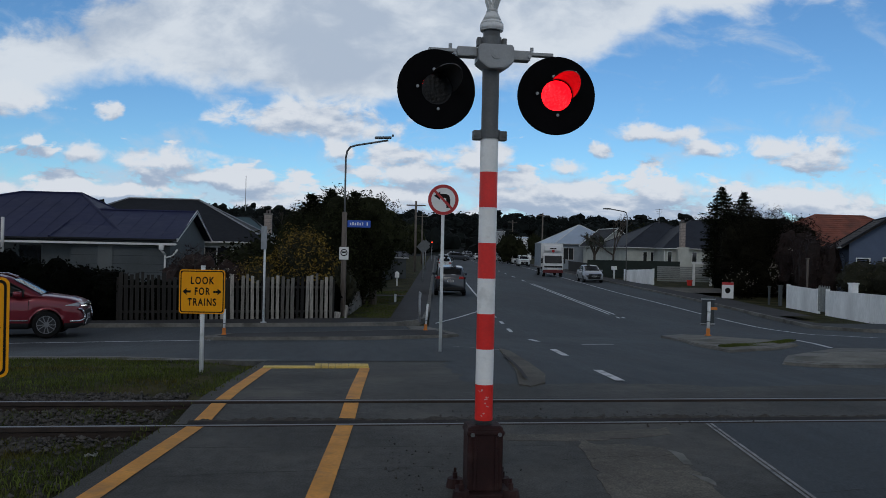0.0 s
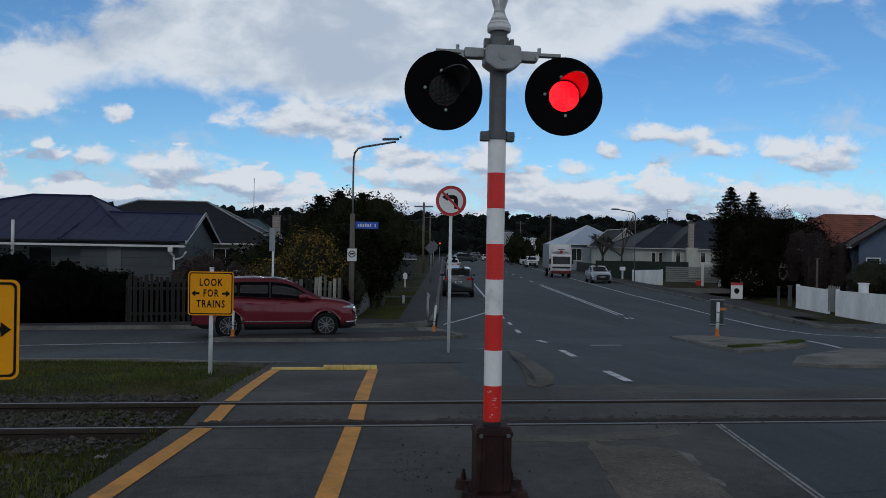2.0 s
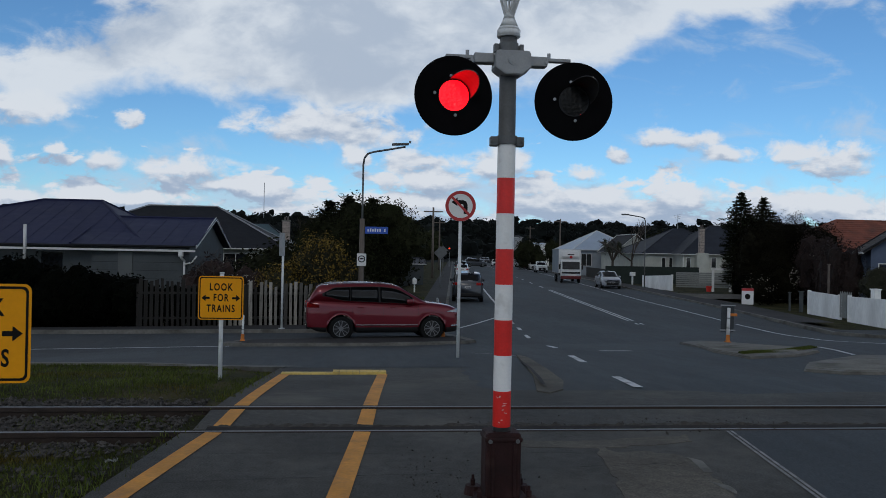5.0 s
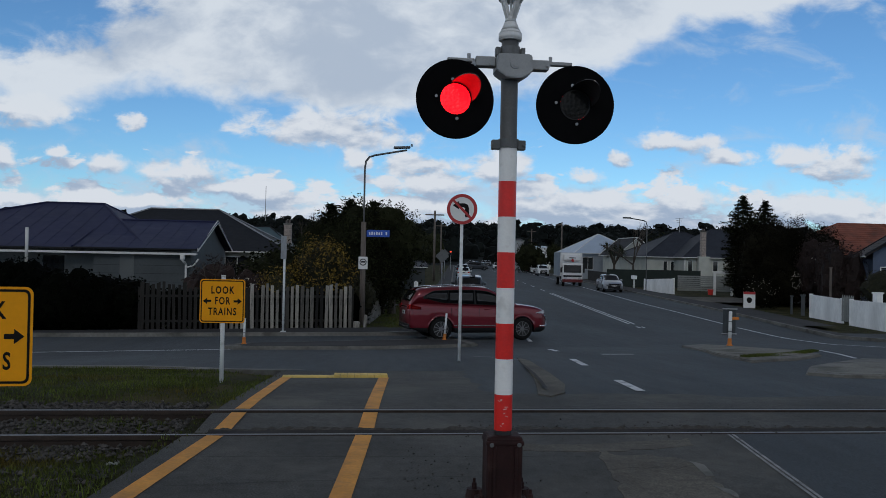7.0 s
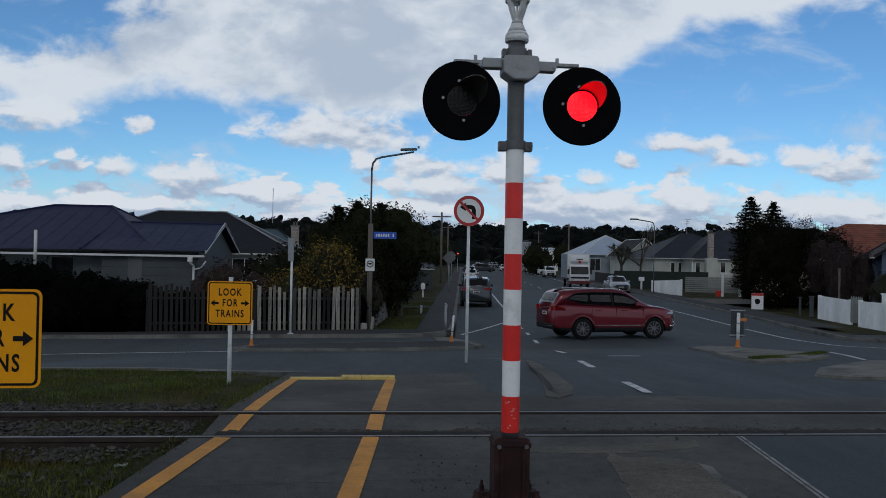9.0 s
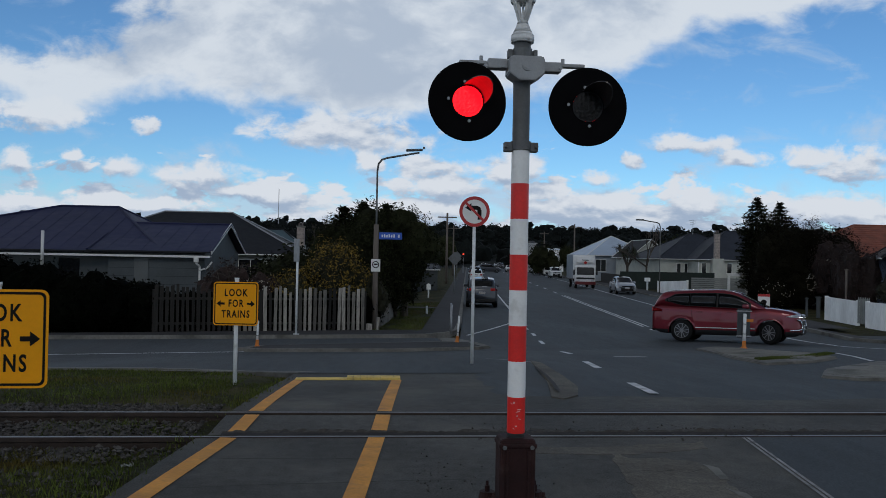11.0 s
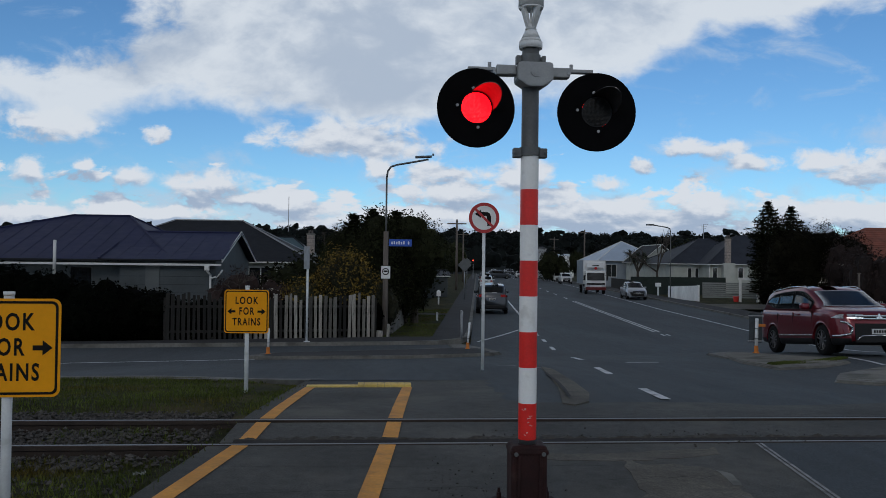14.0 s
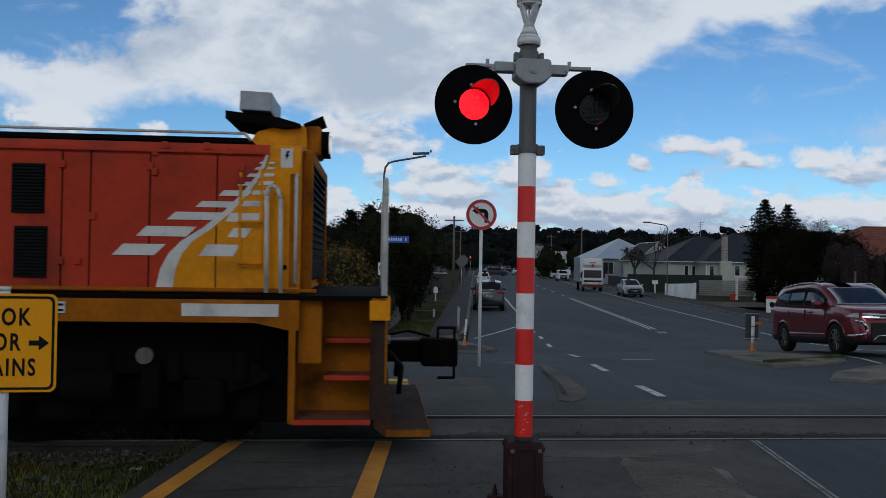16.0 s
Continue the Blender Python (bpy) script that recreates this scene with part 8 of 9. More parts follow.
    walls(r, 32.2, 43.5, 52.5, 61, GZ, 2.3, "wall_cream")
    add_roof(r, 32.2, 43.5, 52.5, 61, 2.3, 4.62, 4.0, 4.2, "roof_orange", "roof_orange", courses=0.34)
    # cream houses with dark hipped roofs
    r = thing("house", "cream rendered house with a dark hipped roof", "house")
    walls(r, 31.8, 43.0, 86, 96, GZ, 2.05, "wall_cream")
    add_roof(r, 31.8, 43.0, 86, 96, 2.15, 4.95, 5.7, 5.2, "roof_slate", "roof_slate", axis="x")
    for a, b in ((33.75, 34.15), (34.6, 35.3)):
        window_on(r, a, b, -0.2, 1.5, 86, mull=0 if b - a < 0.5 else 1)
    bm = bmesh.new()
    bent(bm, [(37.4, 90.6, 4.9), (37.4, 90.6, 6.6)], 0.03, 6)
    for k in range(3):
        tube(bm, (36.9 + 0.1 * k, 90.6, 6.5 - 0.22 * k), (37.9 - 0.1 * k, 90.6, 6.6 - 0.22 * k), 0.018, seg=5)
    part("aerial", bm, M["galv"], r, "thin roof aerial")
    r = thing("house", "cream rendered house with a dark hip roof and brick chimney", "house")
    walls(r, 35.0, 46.0, 83, 93, GZ, 2.05, "wall_cream")
    add_roof(r, 35.0, 46.0, 83, 93, 2.15, 5.25, 5.6, 5.0, "roof_slate", "roof_slate")
    chimney(r, 36.78, 82.66, 2.0, 4.7, 0.50, "brick_pale")
    bm = bmesh.new()
    box(bm, (36.2, 82.3, GZ), (37.45, 82.995, 2.1), 0.02)
    part("chimney_breast", bm, M["wall_cream"], r, "cream chimney breast")
    window_on(r, 35.3, 35.75, 0.5, 1.6, 83, mull=0)
    window_on(r, 38.1, 38.6, 0.5, 1.6, 83, mull=0)
    bm = bmesh.new()
    bent(bm, [(34.9, 82.8, 2.0), (34.9, 82.9, 1.7), (34.9, 82.9, GZ)], 0.06, 6)
    part("downpipe", bm, M["trim_white"], r, "", True)
    # pale-roofed house
    r = thing("house", "house with a pale blue-grey iron hip roof", "house")
    walls(r, 30.3, 39.2, 109, 119, GZ, 2.5, "wall_pale")
    add_roof(r, 30.3, 39.2, 109, 119, 2.55, 5.2, 4.9, 4.7, "roof_pale", "trim_white")
    window_on(r, 31.2, 32.6, 0.2, 1.8, 109, mull=1)
    r = thing("house", "small cream house with a dark white-edged gable", "house")
    walls(r, 33.4, 38.0, 100, 107, GZ, 2.3, "wall_cream", gable=("y", 4.3))
    add_roof(r, 33.4, 38.0, 100, 107, 2.35, 4.45, 0, 0, "roof_dark", "trim_white", axis="y")
    window_on(r, 34.0, 34.6, 0.3, 1.6, 100, "window", mull=0)
    # long white shed far off, small roofs beyond
    r = thing("shed", "long white flat-fronted building far along the road", "building")
    walls(r, 38.3, 46.4, 190, 205, GZ, 4.1, "wall_white")
    add_roof(r, 38.3, 46.4, 190, 205, 4.1, 4.5, 0, 0, "roof_pale", "trim_white", over=0.2)
    window_on(r, 40, 42, 0, 2.2, 190, "window", mull=1)
    r = thing("shed", "low grey building far along the road", "building")
    walls(r, 33.6, 37.6, 180, 190, GZ, 5.4, "window_pale")
    add_roof(r, 33.6, 37.6, 180, 190, 5.4, 6.0, 0, 0, "roof_dark", "roof_dark", over=0.2)
    r = thing("garage", "low pale garage beside the footpath", "garage")
    walls(r, 2.0, 5.6, 66, 72, GZ, 0.7, "wall_sage")
    add_roof(r, 2.0, 5.6, 66, 72, 0.7, 1.1, 0, 0, "roof_slate", "roof_slate", over=0.2, axis="x")


# ---- plants ----


def leaf_cloud(name, blobs, n, size, seed, core=0.78, lumpy=0.28):
    """Many small leaves in lumpy ellipsoids, with a dark inner core. blobs: centre and radii."""
    rng = random.Random(seed)
    verts, faces = [], []
    vol = [b[3] * b[4] * b[5] for b in blobs]
    tot = sum(vol)
    off = seed * 3.7
    for b, v in zip(blobs, vol):
        cx, cy, cz, rx, ry, rz = b
        for _ in range(int(n * v / tot) + 20):
            d = Vector((rng.gauss(0, 1), rng.gauss(0, 1), rng.gauss(0, 1))).normalized()
            lump = 1 + lumpy * noise.noise(d * 2.3 + Vector((off, cx, cz))) * 1.6 + lumpy * 0.8 * noise.noise(d * 6.0 + Vector((off, cy, cx)))
            rr = lump * (1 - 0.35 * rng.random() ** 2 + 0.035 * rng.gauss(0, 1))
            p = Vector((cx + d.x * rx * rr, cy + d.y * ry * rr, cz + d.z * rz * rr))
            nrm = (d + Vector((rng.gauss(0, .6), rng.gauss(0, .6), rng.gauss(0, .6)))).normalized()
            t = nrm.orthogonal().normalized()
            t.rotate(Matrix.Rotation(rng.random() * 6.28, 3, nrm))
            u = nrm.cross(t)
            s = size * rng.uniform(0.55, 1.35)
            k = len(verts)
            verts.extend([p - t * s, p + u * s * 0.45 + nrm * s * 0.15, p + t * s, p - u * s * 0.45 + nrm * s * 0.15])
            faces.append((k, k + 1, k + 2, k + 3))
        if core:
            bmc = bmesh.new()
            bmesh.ops.create_icosphere(bmc, subdivisions=3, radius=1.0)
            base = len(verts)
            for vtx in bmc.verts:
                d = vtx.co.normalized()
                lump = core * (1 + lumpy * noise.noise(d * 2.3 + Vector((off, cx, cz))) * 1.6 + 0.10 * noise.noise(d * 9))
                verts.append(Vector((cx + d.x * rx * lump, cy + d.y * ry * lump, cz + d.z * rz * lump)))
            faces.extend([tuple(base + v.index for v in f.verts) for f in bmc.faces])
            bmc.free()
    me = bpy.data.meshes.new(name)
    me.from_pydata([tuple(v) for v in verts], [], faces)
    return me


def crown(parent, name, blobs, n, size, seed, material, label="", **k):
    me = leaf_cloud(name, blobs, n, size, seed, **k)
    me.materials.append(M[material])
    ob = new(name, me)
    ob.parent = parent
    if label:
        ob["label"] = label
    return ob


def limbs(bm, base, tops, r, rng):
    base = Vector(base)
    for t in tops:
        t = Vector(t)
        mid = base.lerp(t, 0.5) + Vector((rng.gauss(0, .15), rng.gauss(0, .15), rng.gauss(0, .1))) * (t - base).length * 0.4
        tube(bm, base, mid, r, r * 0.65, 7)
        tube(bm, mid, t, r * 0.65, r * 0.2, 7)


def shrub(name, label, category, blobs, n, size, seed, material, trunk=True, extra=(), group=""):
    root = thing(name, label, category, group=group)
    rng = random.Random(seed)
    if trunk:
        x = sum(b[0] for b in blobs) / len(blobs)
        y = sum(b[1] for b in blobs) / len(blobs)
        z0 = zg(x, y) - 0.1
        bm = bmesh.new()
        tops = [(b[0], b[1], b[2] + b[5] * 0.4) for b in blobs[:7]]
        tube(bm, (x, y, z0), (x, y, z0 + 0.7), 0.13, 0.10, 9)
        limbs(bm, (x, y, z0 + 0.65), tops, 0.08, rng)
        part("trunk", bm, M["bark"], root)
    crown(root, "crown", blobs, n, size, seed, material)
    for blobs2, n2, size2, mat2, lab2 in extra:
        crown(root, "blossom" if "loss" in lab2 else "crown", blobs2, n2, size2, seed + 7, mat2, lab2, core=0)
    return root


def bare_tree(name, label, x, y, h, spread, seed, r=0.09, depth=4, z0=None):
    rng = random.Random(seed)
    bm = bmesh.new()

    def grow(p, d, L, rad, k):
        q = p + d * L
        tube(bm, p, q, rad, rad * 0.68, 6 if k > 1 else 4)
        if k == 0:
            return
        for _ in range(rng.choice((2, 3, 3))):
            nd = (d + Vector((rng.gauss(0, spread), rng.gauss(0, spread), rng.gauss(0.1, spread * 0.5)))).normalized()
            grow(q, nd, L * rng.uniform(0.6, 0.85), rad * 0.62, k - 1)
    z0 = zg(x, y) - 0.1 if z0 is None else z0
    grow(Vector((x, y, z0)), Vector((0, 0, 1)), h * 0.34, r, depth)
    root = thing(name, label, "tree")
    part("trunk", bm, M["bark"], root)
    return root


def conifer(x, y, h, r, seed, label):
    root = thing("conifer", label, "tree")
    z0 = zg(x, y) - 0.1
    bm = bmesh.new()
    tube(bm, (x, y, z0), (x, y, z0 + h), 0.2, 0.03, 9)
    part("trunk", bm, M["bark"], root)
    rng = random.Random(seed)
    verts, faces = [], []
    tiers = int(h / 0.30)
    for k in range(tiers):
        down = 0.06 + (h - 0.9) * k / tiers          # below the tip
        reach = min(r, 0.10 + 0.74 * down)
        for b in range(9 + k // 3):
            a = 6.2832 * (b + rng.random()) / (9 + k // 3)
            length = reach * rng.uniform(0.62, 1.12)
            for _ in range(int(16 + 34 * length)):
                f = rng.random() ** 0.6
                q = Vector((x + math.cos(a) * f * length, y + math.sin(a) * f * length, z0 + h - down - 0.20 * f * length + 0.10 * f * f * length)) + Vector((rng.gauss(0, 0.09), rng.gauss(0, 0.09), rng.gauss(0, 0.07)))
                d = Vector((math.cos(a) + rng.gauss(0, .5), math.sin(a) + rng.gauss(0, .5), rng.gauss(0.1, .35))).normalized()
                side = d.cross(Vector((rng.gauss(0, .4), rng.gauss(0, .4), 1))).normalized()
                s = rng.uniform(0.07, 0.16)
                n = len(verts)
                verts.extend([tuple(q - d * s), tuple(q + side * s * 0.4), tuple(q + d * s * 1.2), tuple(q - side * s * 0.4)])
                faces.append((n, n + 1, n + 2, n + 3))
    me = bpy.data.meshes.new("crown")
    me.from_pydata(verts, [], faces)
    me.materials.append(M["leaf_dark"])
    ob = new("crown", me)
    ob.parent = root


def cabbage_tree(x, y, h, seed):
    root = thing("cabbage_tree", "cabbage tree with tufts of long drooping leaves", "tree")
    rng = random.Random(seed)
    z0 = zg(x, y) - 0.1
    bm = bmesh.new()
    heads = []
    tube(bm, (x, y, z0), (x, y, z0 + h * 0.45), 0.18, 0.14, 9)
    for i in range(5):
        a = i * 1.3
        t = Vector((x + math.cos(a) * 0.9, y + math.sin(a) * 0.9, z0 + h * (0.72 + 0.06 * (i % 3))))
        tube(bm, (x, y, z0 + h * 0.42), t, 0.10, 0.07, 7)
        heads.append(t)
    part("trunk", bm, M["bark"], root)
    verts, faces = [], []
    for t in heads:
        for _ in range(150):
            d = Vector((rng.gauss(0, 1), rng.gauss(0, 1), rng.gauss(0.25, 0.8))).normalized()
            L = rng.uniform(0.7, 1.15)
            side = d.cross(Vector((0, 0, 1))).normalized() * 0.03
            k = len(verts)
            pts = [t, t + d * L * 0.5 + Vector((0, 0, 0.02)), t + d * L - Vector((0, 0, 0.28 * L))]
            for i, p in enumerate(pts):
                w = side * (1 - i * 0.45)
                verts.extend([p - w, p + w])
            faces.extend([(k, k + 1, k + 3, k + 2), (k + 2, k + 3, k + 5, k + 4)])
    me = bpy.data.meshes.new("crown")
    me.from_pydata([tuple(v) for v in verts], [], faces)
    me.materials.append(M["leaf_palm"])
    ob = new("crown", me)
    ob.parent = root


def build_plants():
    # clipped hedge along the corner house
    r = thing("hedge", "tall dense dark green hedge beside the footpath", "hedge")
    rng = random.Random(21)
    blobs = []
    for i in range(25):
        x = -27.4 + i * 0.82
        top = 0.60 + 0.75 * smooth(-7.5, -13.5, x) + 0.08 * rng.gauss(0, 1)
        y = 28.75 + 0.08 * (x + 9)
        blobs.append((x, y, (top + GZ) / 2, 0.85, 1.15, (top - GZ) / 2 + 0.12))
    for k in range(0, 25, 5):
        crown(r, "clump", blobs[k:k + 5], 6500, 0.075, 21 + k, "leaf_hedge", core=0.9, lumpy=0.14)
    # big dark evergreen behind the fence
    shrub("evergreen_tree", "broad dark evergreen tree behind the wooden fence", "tree",
          [(-0.4, 35, 1.0, 2.1, 1.9, 2.2), (0.6, 35.2, 1.2, 1.5, 1.6, 2.2), (0.3, 35.4, 2.3, 1.7, 1.6, 1.55), (2.0, 34.8, 2.2, 1.05, 1.1, 1.2), (-1.6, 35.2, 1.7, 1.1, 1.2, 1.5), (1.4, 35, 2.9, 0.9, 0.9, 0.95), (0.4, 35, 3.2, 0.5, 0.5, 0.5)], 42000, 0.062, 31, "leaf_dark")
    shrub("evergreen_shrub", "dark evergreen shrub at the street corner", "shrub",
          [(-0.45, 32.6, 0.3, 0.6, 0.8, 0.9), (-0.3, 33.6, 0.3, 0.8, 0.9, 1.1)], 4500, 0.08, 33, "leaf_dark")
    bare_tree("bare_tree", "leafless twiggy tree top above the evergreens", 1.2, 36.0, 5.6, 0.30, 4, 0.08, 5)
    bare_tree("bare_tree", "thin pale leafless tree above the evergreens", -2.0, 36.5, 4.6, 0.38, 9, 0.06, 5)
    # flowering shrub, and a dull red twiggy one before the house
    shrub("flowering_shrub", "loose shrub covered in dull yellow blossom behind the fence", "shrub",
          [(-1.3, 30.7, 0.75, 1.0, 0.8, 1.35), (-0.4, 30.8, 0.35, 0.8, 0.7, 0.95), (-2.6, 30.8, 0.25, 0.9, 0.7, 0.75), (0.2, 30.6, 0.0, 0.6, 0.6, 0.85)], 5500, 0.07, 41, "leaf_olive",
          extra=(([(-1.35, 30.6, 0.95, 0.95, 0.75, 1.35), (-0.6, 30.6, 0.6, 0.75, 0.6, 0.95), (-2.7, 30.7, 0.45, 0.85, 0.6, 0.65), (-0.9, 30.6, 1.6, 0.5, 0.4, 0.6), (-2.0, 30.5, 1.0, 0.6, 0.4, 0.5), (-3.1, 30.7, 0.5, 0.7, 0.4, 0.4)], 5200, 0.050, "leaf_yellow", "dull yellow blossom"),))
    shrub("red_twig_shrub", "thin dull red twiggy shrub before the house", "shrub", [(-5.6, 33.5, 0.2, 1.0, 0.8, 1.1), (-4.3, 33.6, 0.0, 0.9, 0.8, 1.0), (-6.4, 33.4, -0.1, 0.7, 0.7, 0.9)], 1700, 0.07, 43, "leaf_maroon",
          extra=(([(-4.3, 33.3, 0.1, 0.8, 0.6, 0.8)], 110, 0.05, "blossom", "pale blossom"),))
    bare_tree("bare_shrub", "thin leafless shrub before the house", -5.2, 33.2, 2.9, 0.5, 14, 0.05, 5)
    # hedges and shrubs along the footpath of the main road
    for i, (q, y, h, s) in enumerate(((-5.6, 37, 2.2, 51), (-5.9, 42, 2.5, 52), (-5.8, 48, 2.3, 53), (-6.0, 55, 3.4, 54), (-5.6, 64, 4.2, 55), (-6.2, 78, 5.2, 56), (-6.5, 95, 6.0, 57), (-7, 118, 7.0, 58), (-8, 145, 8.0, 59), (-9, 180, 9.0, 60), (-6, 215, 9.5, 61))):
        x = qx(q, y)
        w = 1.2 + h * 0.28
        shrub("roadside_tree", "dark dense roadside tree beside the footpath", "tree", [(x, y, GZ + h * 0.5, w, w, h * 0.52), (x - w * 0.8, y + w, GZ + h * 0.45, w, w, h * 0.45), (x - w * 1.6, y + 0.5 * w, GZ + h * 0.6, w * 1.1, w, h * 0.6)], 4200 if y < 70 else 1800, 0.09 + y * 0.0012, s, "leaf_dark", group="roadside trees")
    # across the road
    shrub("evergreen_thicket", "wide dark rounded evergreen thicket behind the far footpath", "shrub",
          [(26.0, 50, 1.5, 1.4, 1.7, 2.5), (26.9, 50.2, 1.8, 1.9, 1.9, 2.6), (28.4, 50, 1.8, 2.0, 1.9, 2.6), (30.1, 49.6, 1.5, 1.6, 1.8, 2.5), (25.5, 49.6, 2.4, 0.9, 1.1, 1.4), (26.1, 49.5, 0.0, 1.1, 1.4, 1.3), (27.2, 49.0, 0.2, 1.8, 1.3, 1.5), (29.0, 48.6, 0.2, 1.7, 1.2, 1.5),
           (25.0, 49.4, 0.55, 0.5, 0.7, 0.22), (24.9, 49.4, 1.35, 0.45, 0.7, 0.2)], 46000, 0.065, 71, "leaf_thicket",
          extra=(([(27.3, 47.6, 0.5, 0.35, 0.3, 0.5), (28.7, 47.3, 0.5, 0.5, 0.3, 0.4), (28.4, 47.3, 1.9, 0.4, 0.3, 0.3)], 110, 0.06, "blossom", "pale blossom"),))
    shrub("blossom_shrub", "low dark shrub dotted with pale blossom", "shrub", [(24.3, 46.6, -0.25, 0.95, 0.7, 0.85), (25.1, 46.8, -0.5, 0.7, 0.6, 0.6)], 2600, 0.06, 75, "leaf_thicket", trunk=False,
          extra=(([(24.3, 46.5, -0.05, 0.95, 0.6, 0.75)], 150, 0.05, "blossom", "pale blossom"),))
    shrub("garden_shrub", "small dark shrub by the driveway", "shrub", [(28.6, 57, -0.6, 0.9, 0.8, 0.7)], 1500, 0.07, 73, "leaf_hedge")
    for x, y, h, k in ((-1.15, 36.3, 5.0, 83), (-0.35, 36.6, 5.25, 84), (0.75, 36.5, 5.2, 86), (1.6, 36.4, 4.9, 87)):
        conifer(x, y, h, 0.55, k, "slim dark evergreen spire rising behind the fence")
    conifer(30.9, 62, 8.1, 1.5, 81, "tall broad dark conifer with a ragged tip")
    conifer(33.1, 62.6, 7.8, 1.6, 82, "dark conifer with a ragged tip beside another")
    shrub("upright_shrub", "narrow upright dark red-brown shrub", "shrub", [(26.6, 42.5, 0.7, 0.8, 0.8, 2.0), (27.6, 42.4, 0.7, 0.75, 0.8, 1.9), (28.2, 45.5, 0.9, 1.0, 1.2, 2.3), (28.6, 48.0, 1.0, 1.2, 1.2, 2.4)], 9000, 0.07, 85, "leaf_maroon")
    # foliage row added so the gaps between the fence boards look dark
    r = thing("low_hedge", "low dark foliage row added behind the wooden fence to darken its gaps", "hedge")
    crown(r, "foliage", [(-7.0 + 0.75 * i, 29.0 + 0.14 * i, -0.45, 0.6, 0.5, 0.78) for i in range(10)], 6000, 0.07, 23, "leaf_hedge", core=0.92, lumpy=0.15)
    r = thing("hedge", "rounded olive hedge behind the white wall", "hedge")
    crown(r, "foliage", [(25.6 + 0.8 * i, 36.6 - 1.1 * i, 0.45 + 0.06 * (i % 2), 1.15, 1.2, 0.95) for i in range(6)], 8000, 0.07, 88, "leaf_olive", core=0.9, lumpy=0.15)
    cabbage_tree(30.1, 92, 5.2, 91)
    bare_tree("bare_tree", "tall leafless street tree", 31.0, 88, 6.8, 0.33, 95, 0.16, 5)
    shrub("garden_tree", "rounded dark tree before a white shed", "tree", [(39.1, 172, 1.6, 1.5, 1.5, 2.4), (38.0, 172, 0.5, 1.3, 1.3, 1.7), (40.1, 172, 0.5, 1.3, 1.3, 1.7), (43.2, 173, 2.4, 2.2, 2.0, 2.8)], 2600, 0.2, 97, "leaf_dark")
    for i, (x, y, h, s) in enumerate(((46, 120, 6.5, 101), (52, 100, 6, 102), (56, 130, 7, 103), (30, 140, 5.5, 104), (44, 150, 6.5, 105), (60, 90, 5.5, 106), (-14, 110, 6, 107), (-24, 95, 5.5, 108), (-8, 150, 7, 109), (70, 110, 6.5, 110))):
        shrub("garden_tree", "dark garden tree among far houses", "tree", [(x, y, GZ + h * 0.5, h * 0.42, h * 0.42, h * 0.52), (x + h * 0.3, y, GZ + h * 0.4, h * 0.35, h * 0.35, h * 0.4)], 1600, 0.22, s, "leaf_dark", group="garden trees")


def build_hills():
    bm = bmesh.new()

    def hz(x, y):
        u = smooth(230, 520, y)
        return GZ - 0.3 + u * (15 + 3.0 * noise.noise(Vector((x * 0.006, 2, 0))) + 1.5 * noise.noise(Vector((x * 0.02, 5, 0))))
    sheet(bm, steps(-700, 900, 40), [230, 300, 350, 400, 440, 480, 520, 560, 640], lambda x, y: (x, y, hz(x, y)))
    solid("hill", bm, M["hill"], "low dark wooded hill across the horizon", "hill", kind="structure")
    rng = random.Random(77)
    ico = bmesh.new()
    bmesh.ops.create_icosphere(ico, subdivisions=2, radius=1.0)
    V = [v.co.copy() for v in ico.verts]
    Fc = [tuple(v.index for v in f.verts) for f in ico.faces]
    ico.free()
    verts, faces = [], []

    def clump(x, y, z, rx, rz, flat):
        k = len(verts)
        s = rng.random() * 50
        for v in V:
            l = 1 + 0.55 * noise.noise(v * 1.9 + Vector((s, 0, 0))) + 0.35 * noise.noise(v * 4.5 + Vector((0, s, 0)))
            zz = v.z * rz * l
            if flat and zz < 0:
                zz *= 0.8
            verts.append((x + v.x * rx * l, y + v.y * rx * l, z + zz))
        faces.extend(tuple(k + i for i in f) for f in Fc)
    def tufts(x, y, z, rx, rz, n):
        # small sprays that break up the outline
        for _ in range(n):
            d = Vector((rng.gauss(0, 1), rng.gauss(0, 1), abs(rng.gauss(0, 1)))).normalized()
            p = Vector((x + d.x * rx, y + d.y * rx, z + d.z * rz * rng.uniform(0.9, 1.25)))
            k = len(verts)
            for _i in range(3):
                verts.append(tuple(p + Vector((rng.gauss(0, .55), rng.gauss(0, .4), rng.gauss(0, .42)))))
            faces.append((k, k + 1, k + 2))
    for _ in range(1500):
        x = rng.uniform(-420, 640)
        y = 330 + 210 * rng.random() ** 0.7
        h = rng.uniform(5, 10)
        big = rng.random() < 0.22
        z = hz(x, y) + h * 0.5
        rx = rng.uniform(3, 6.5)
        clump(x, y, z, rx, h * 0.45, False)
        if -160 < x < 330:
            tufts(x, y, z, rx, h * 0.5, 110)
        if big and y > 430:
            clump(x + rng.gauss(0, 2), y, z + h * 0.5 + rng.uniform(0, 1.2), rng.uniform(1.8, 3.2), rng.uniform(1.4, 2.4), True)
    # nearer belt of trees that closes the end of the road
    for _ in range(420):
        x = rng.uniform(-160, 260)
        y = rng.uniform(255, 330)
        if 2 < x - RD * y < 13 and y < 300:
            continue
        h = rng.uniform(4, 9.5)
        clump(x, y, GZ + h * 0.45, rng.uniform(2.2, 4.5), h * 0.5, False)
    me = bpy.data.meshes.new("woods")
    me.from_pydata(verts, [], faces)
    me.materials.append(M["hill"])
    thing("woods", "dark ragged pine woods along the horizon", "woods", kind="stuff", data=me)


# ---- fences, walls and street clutter ----


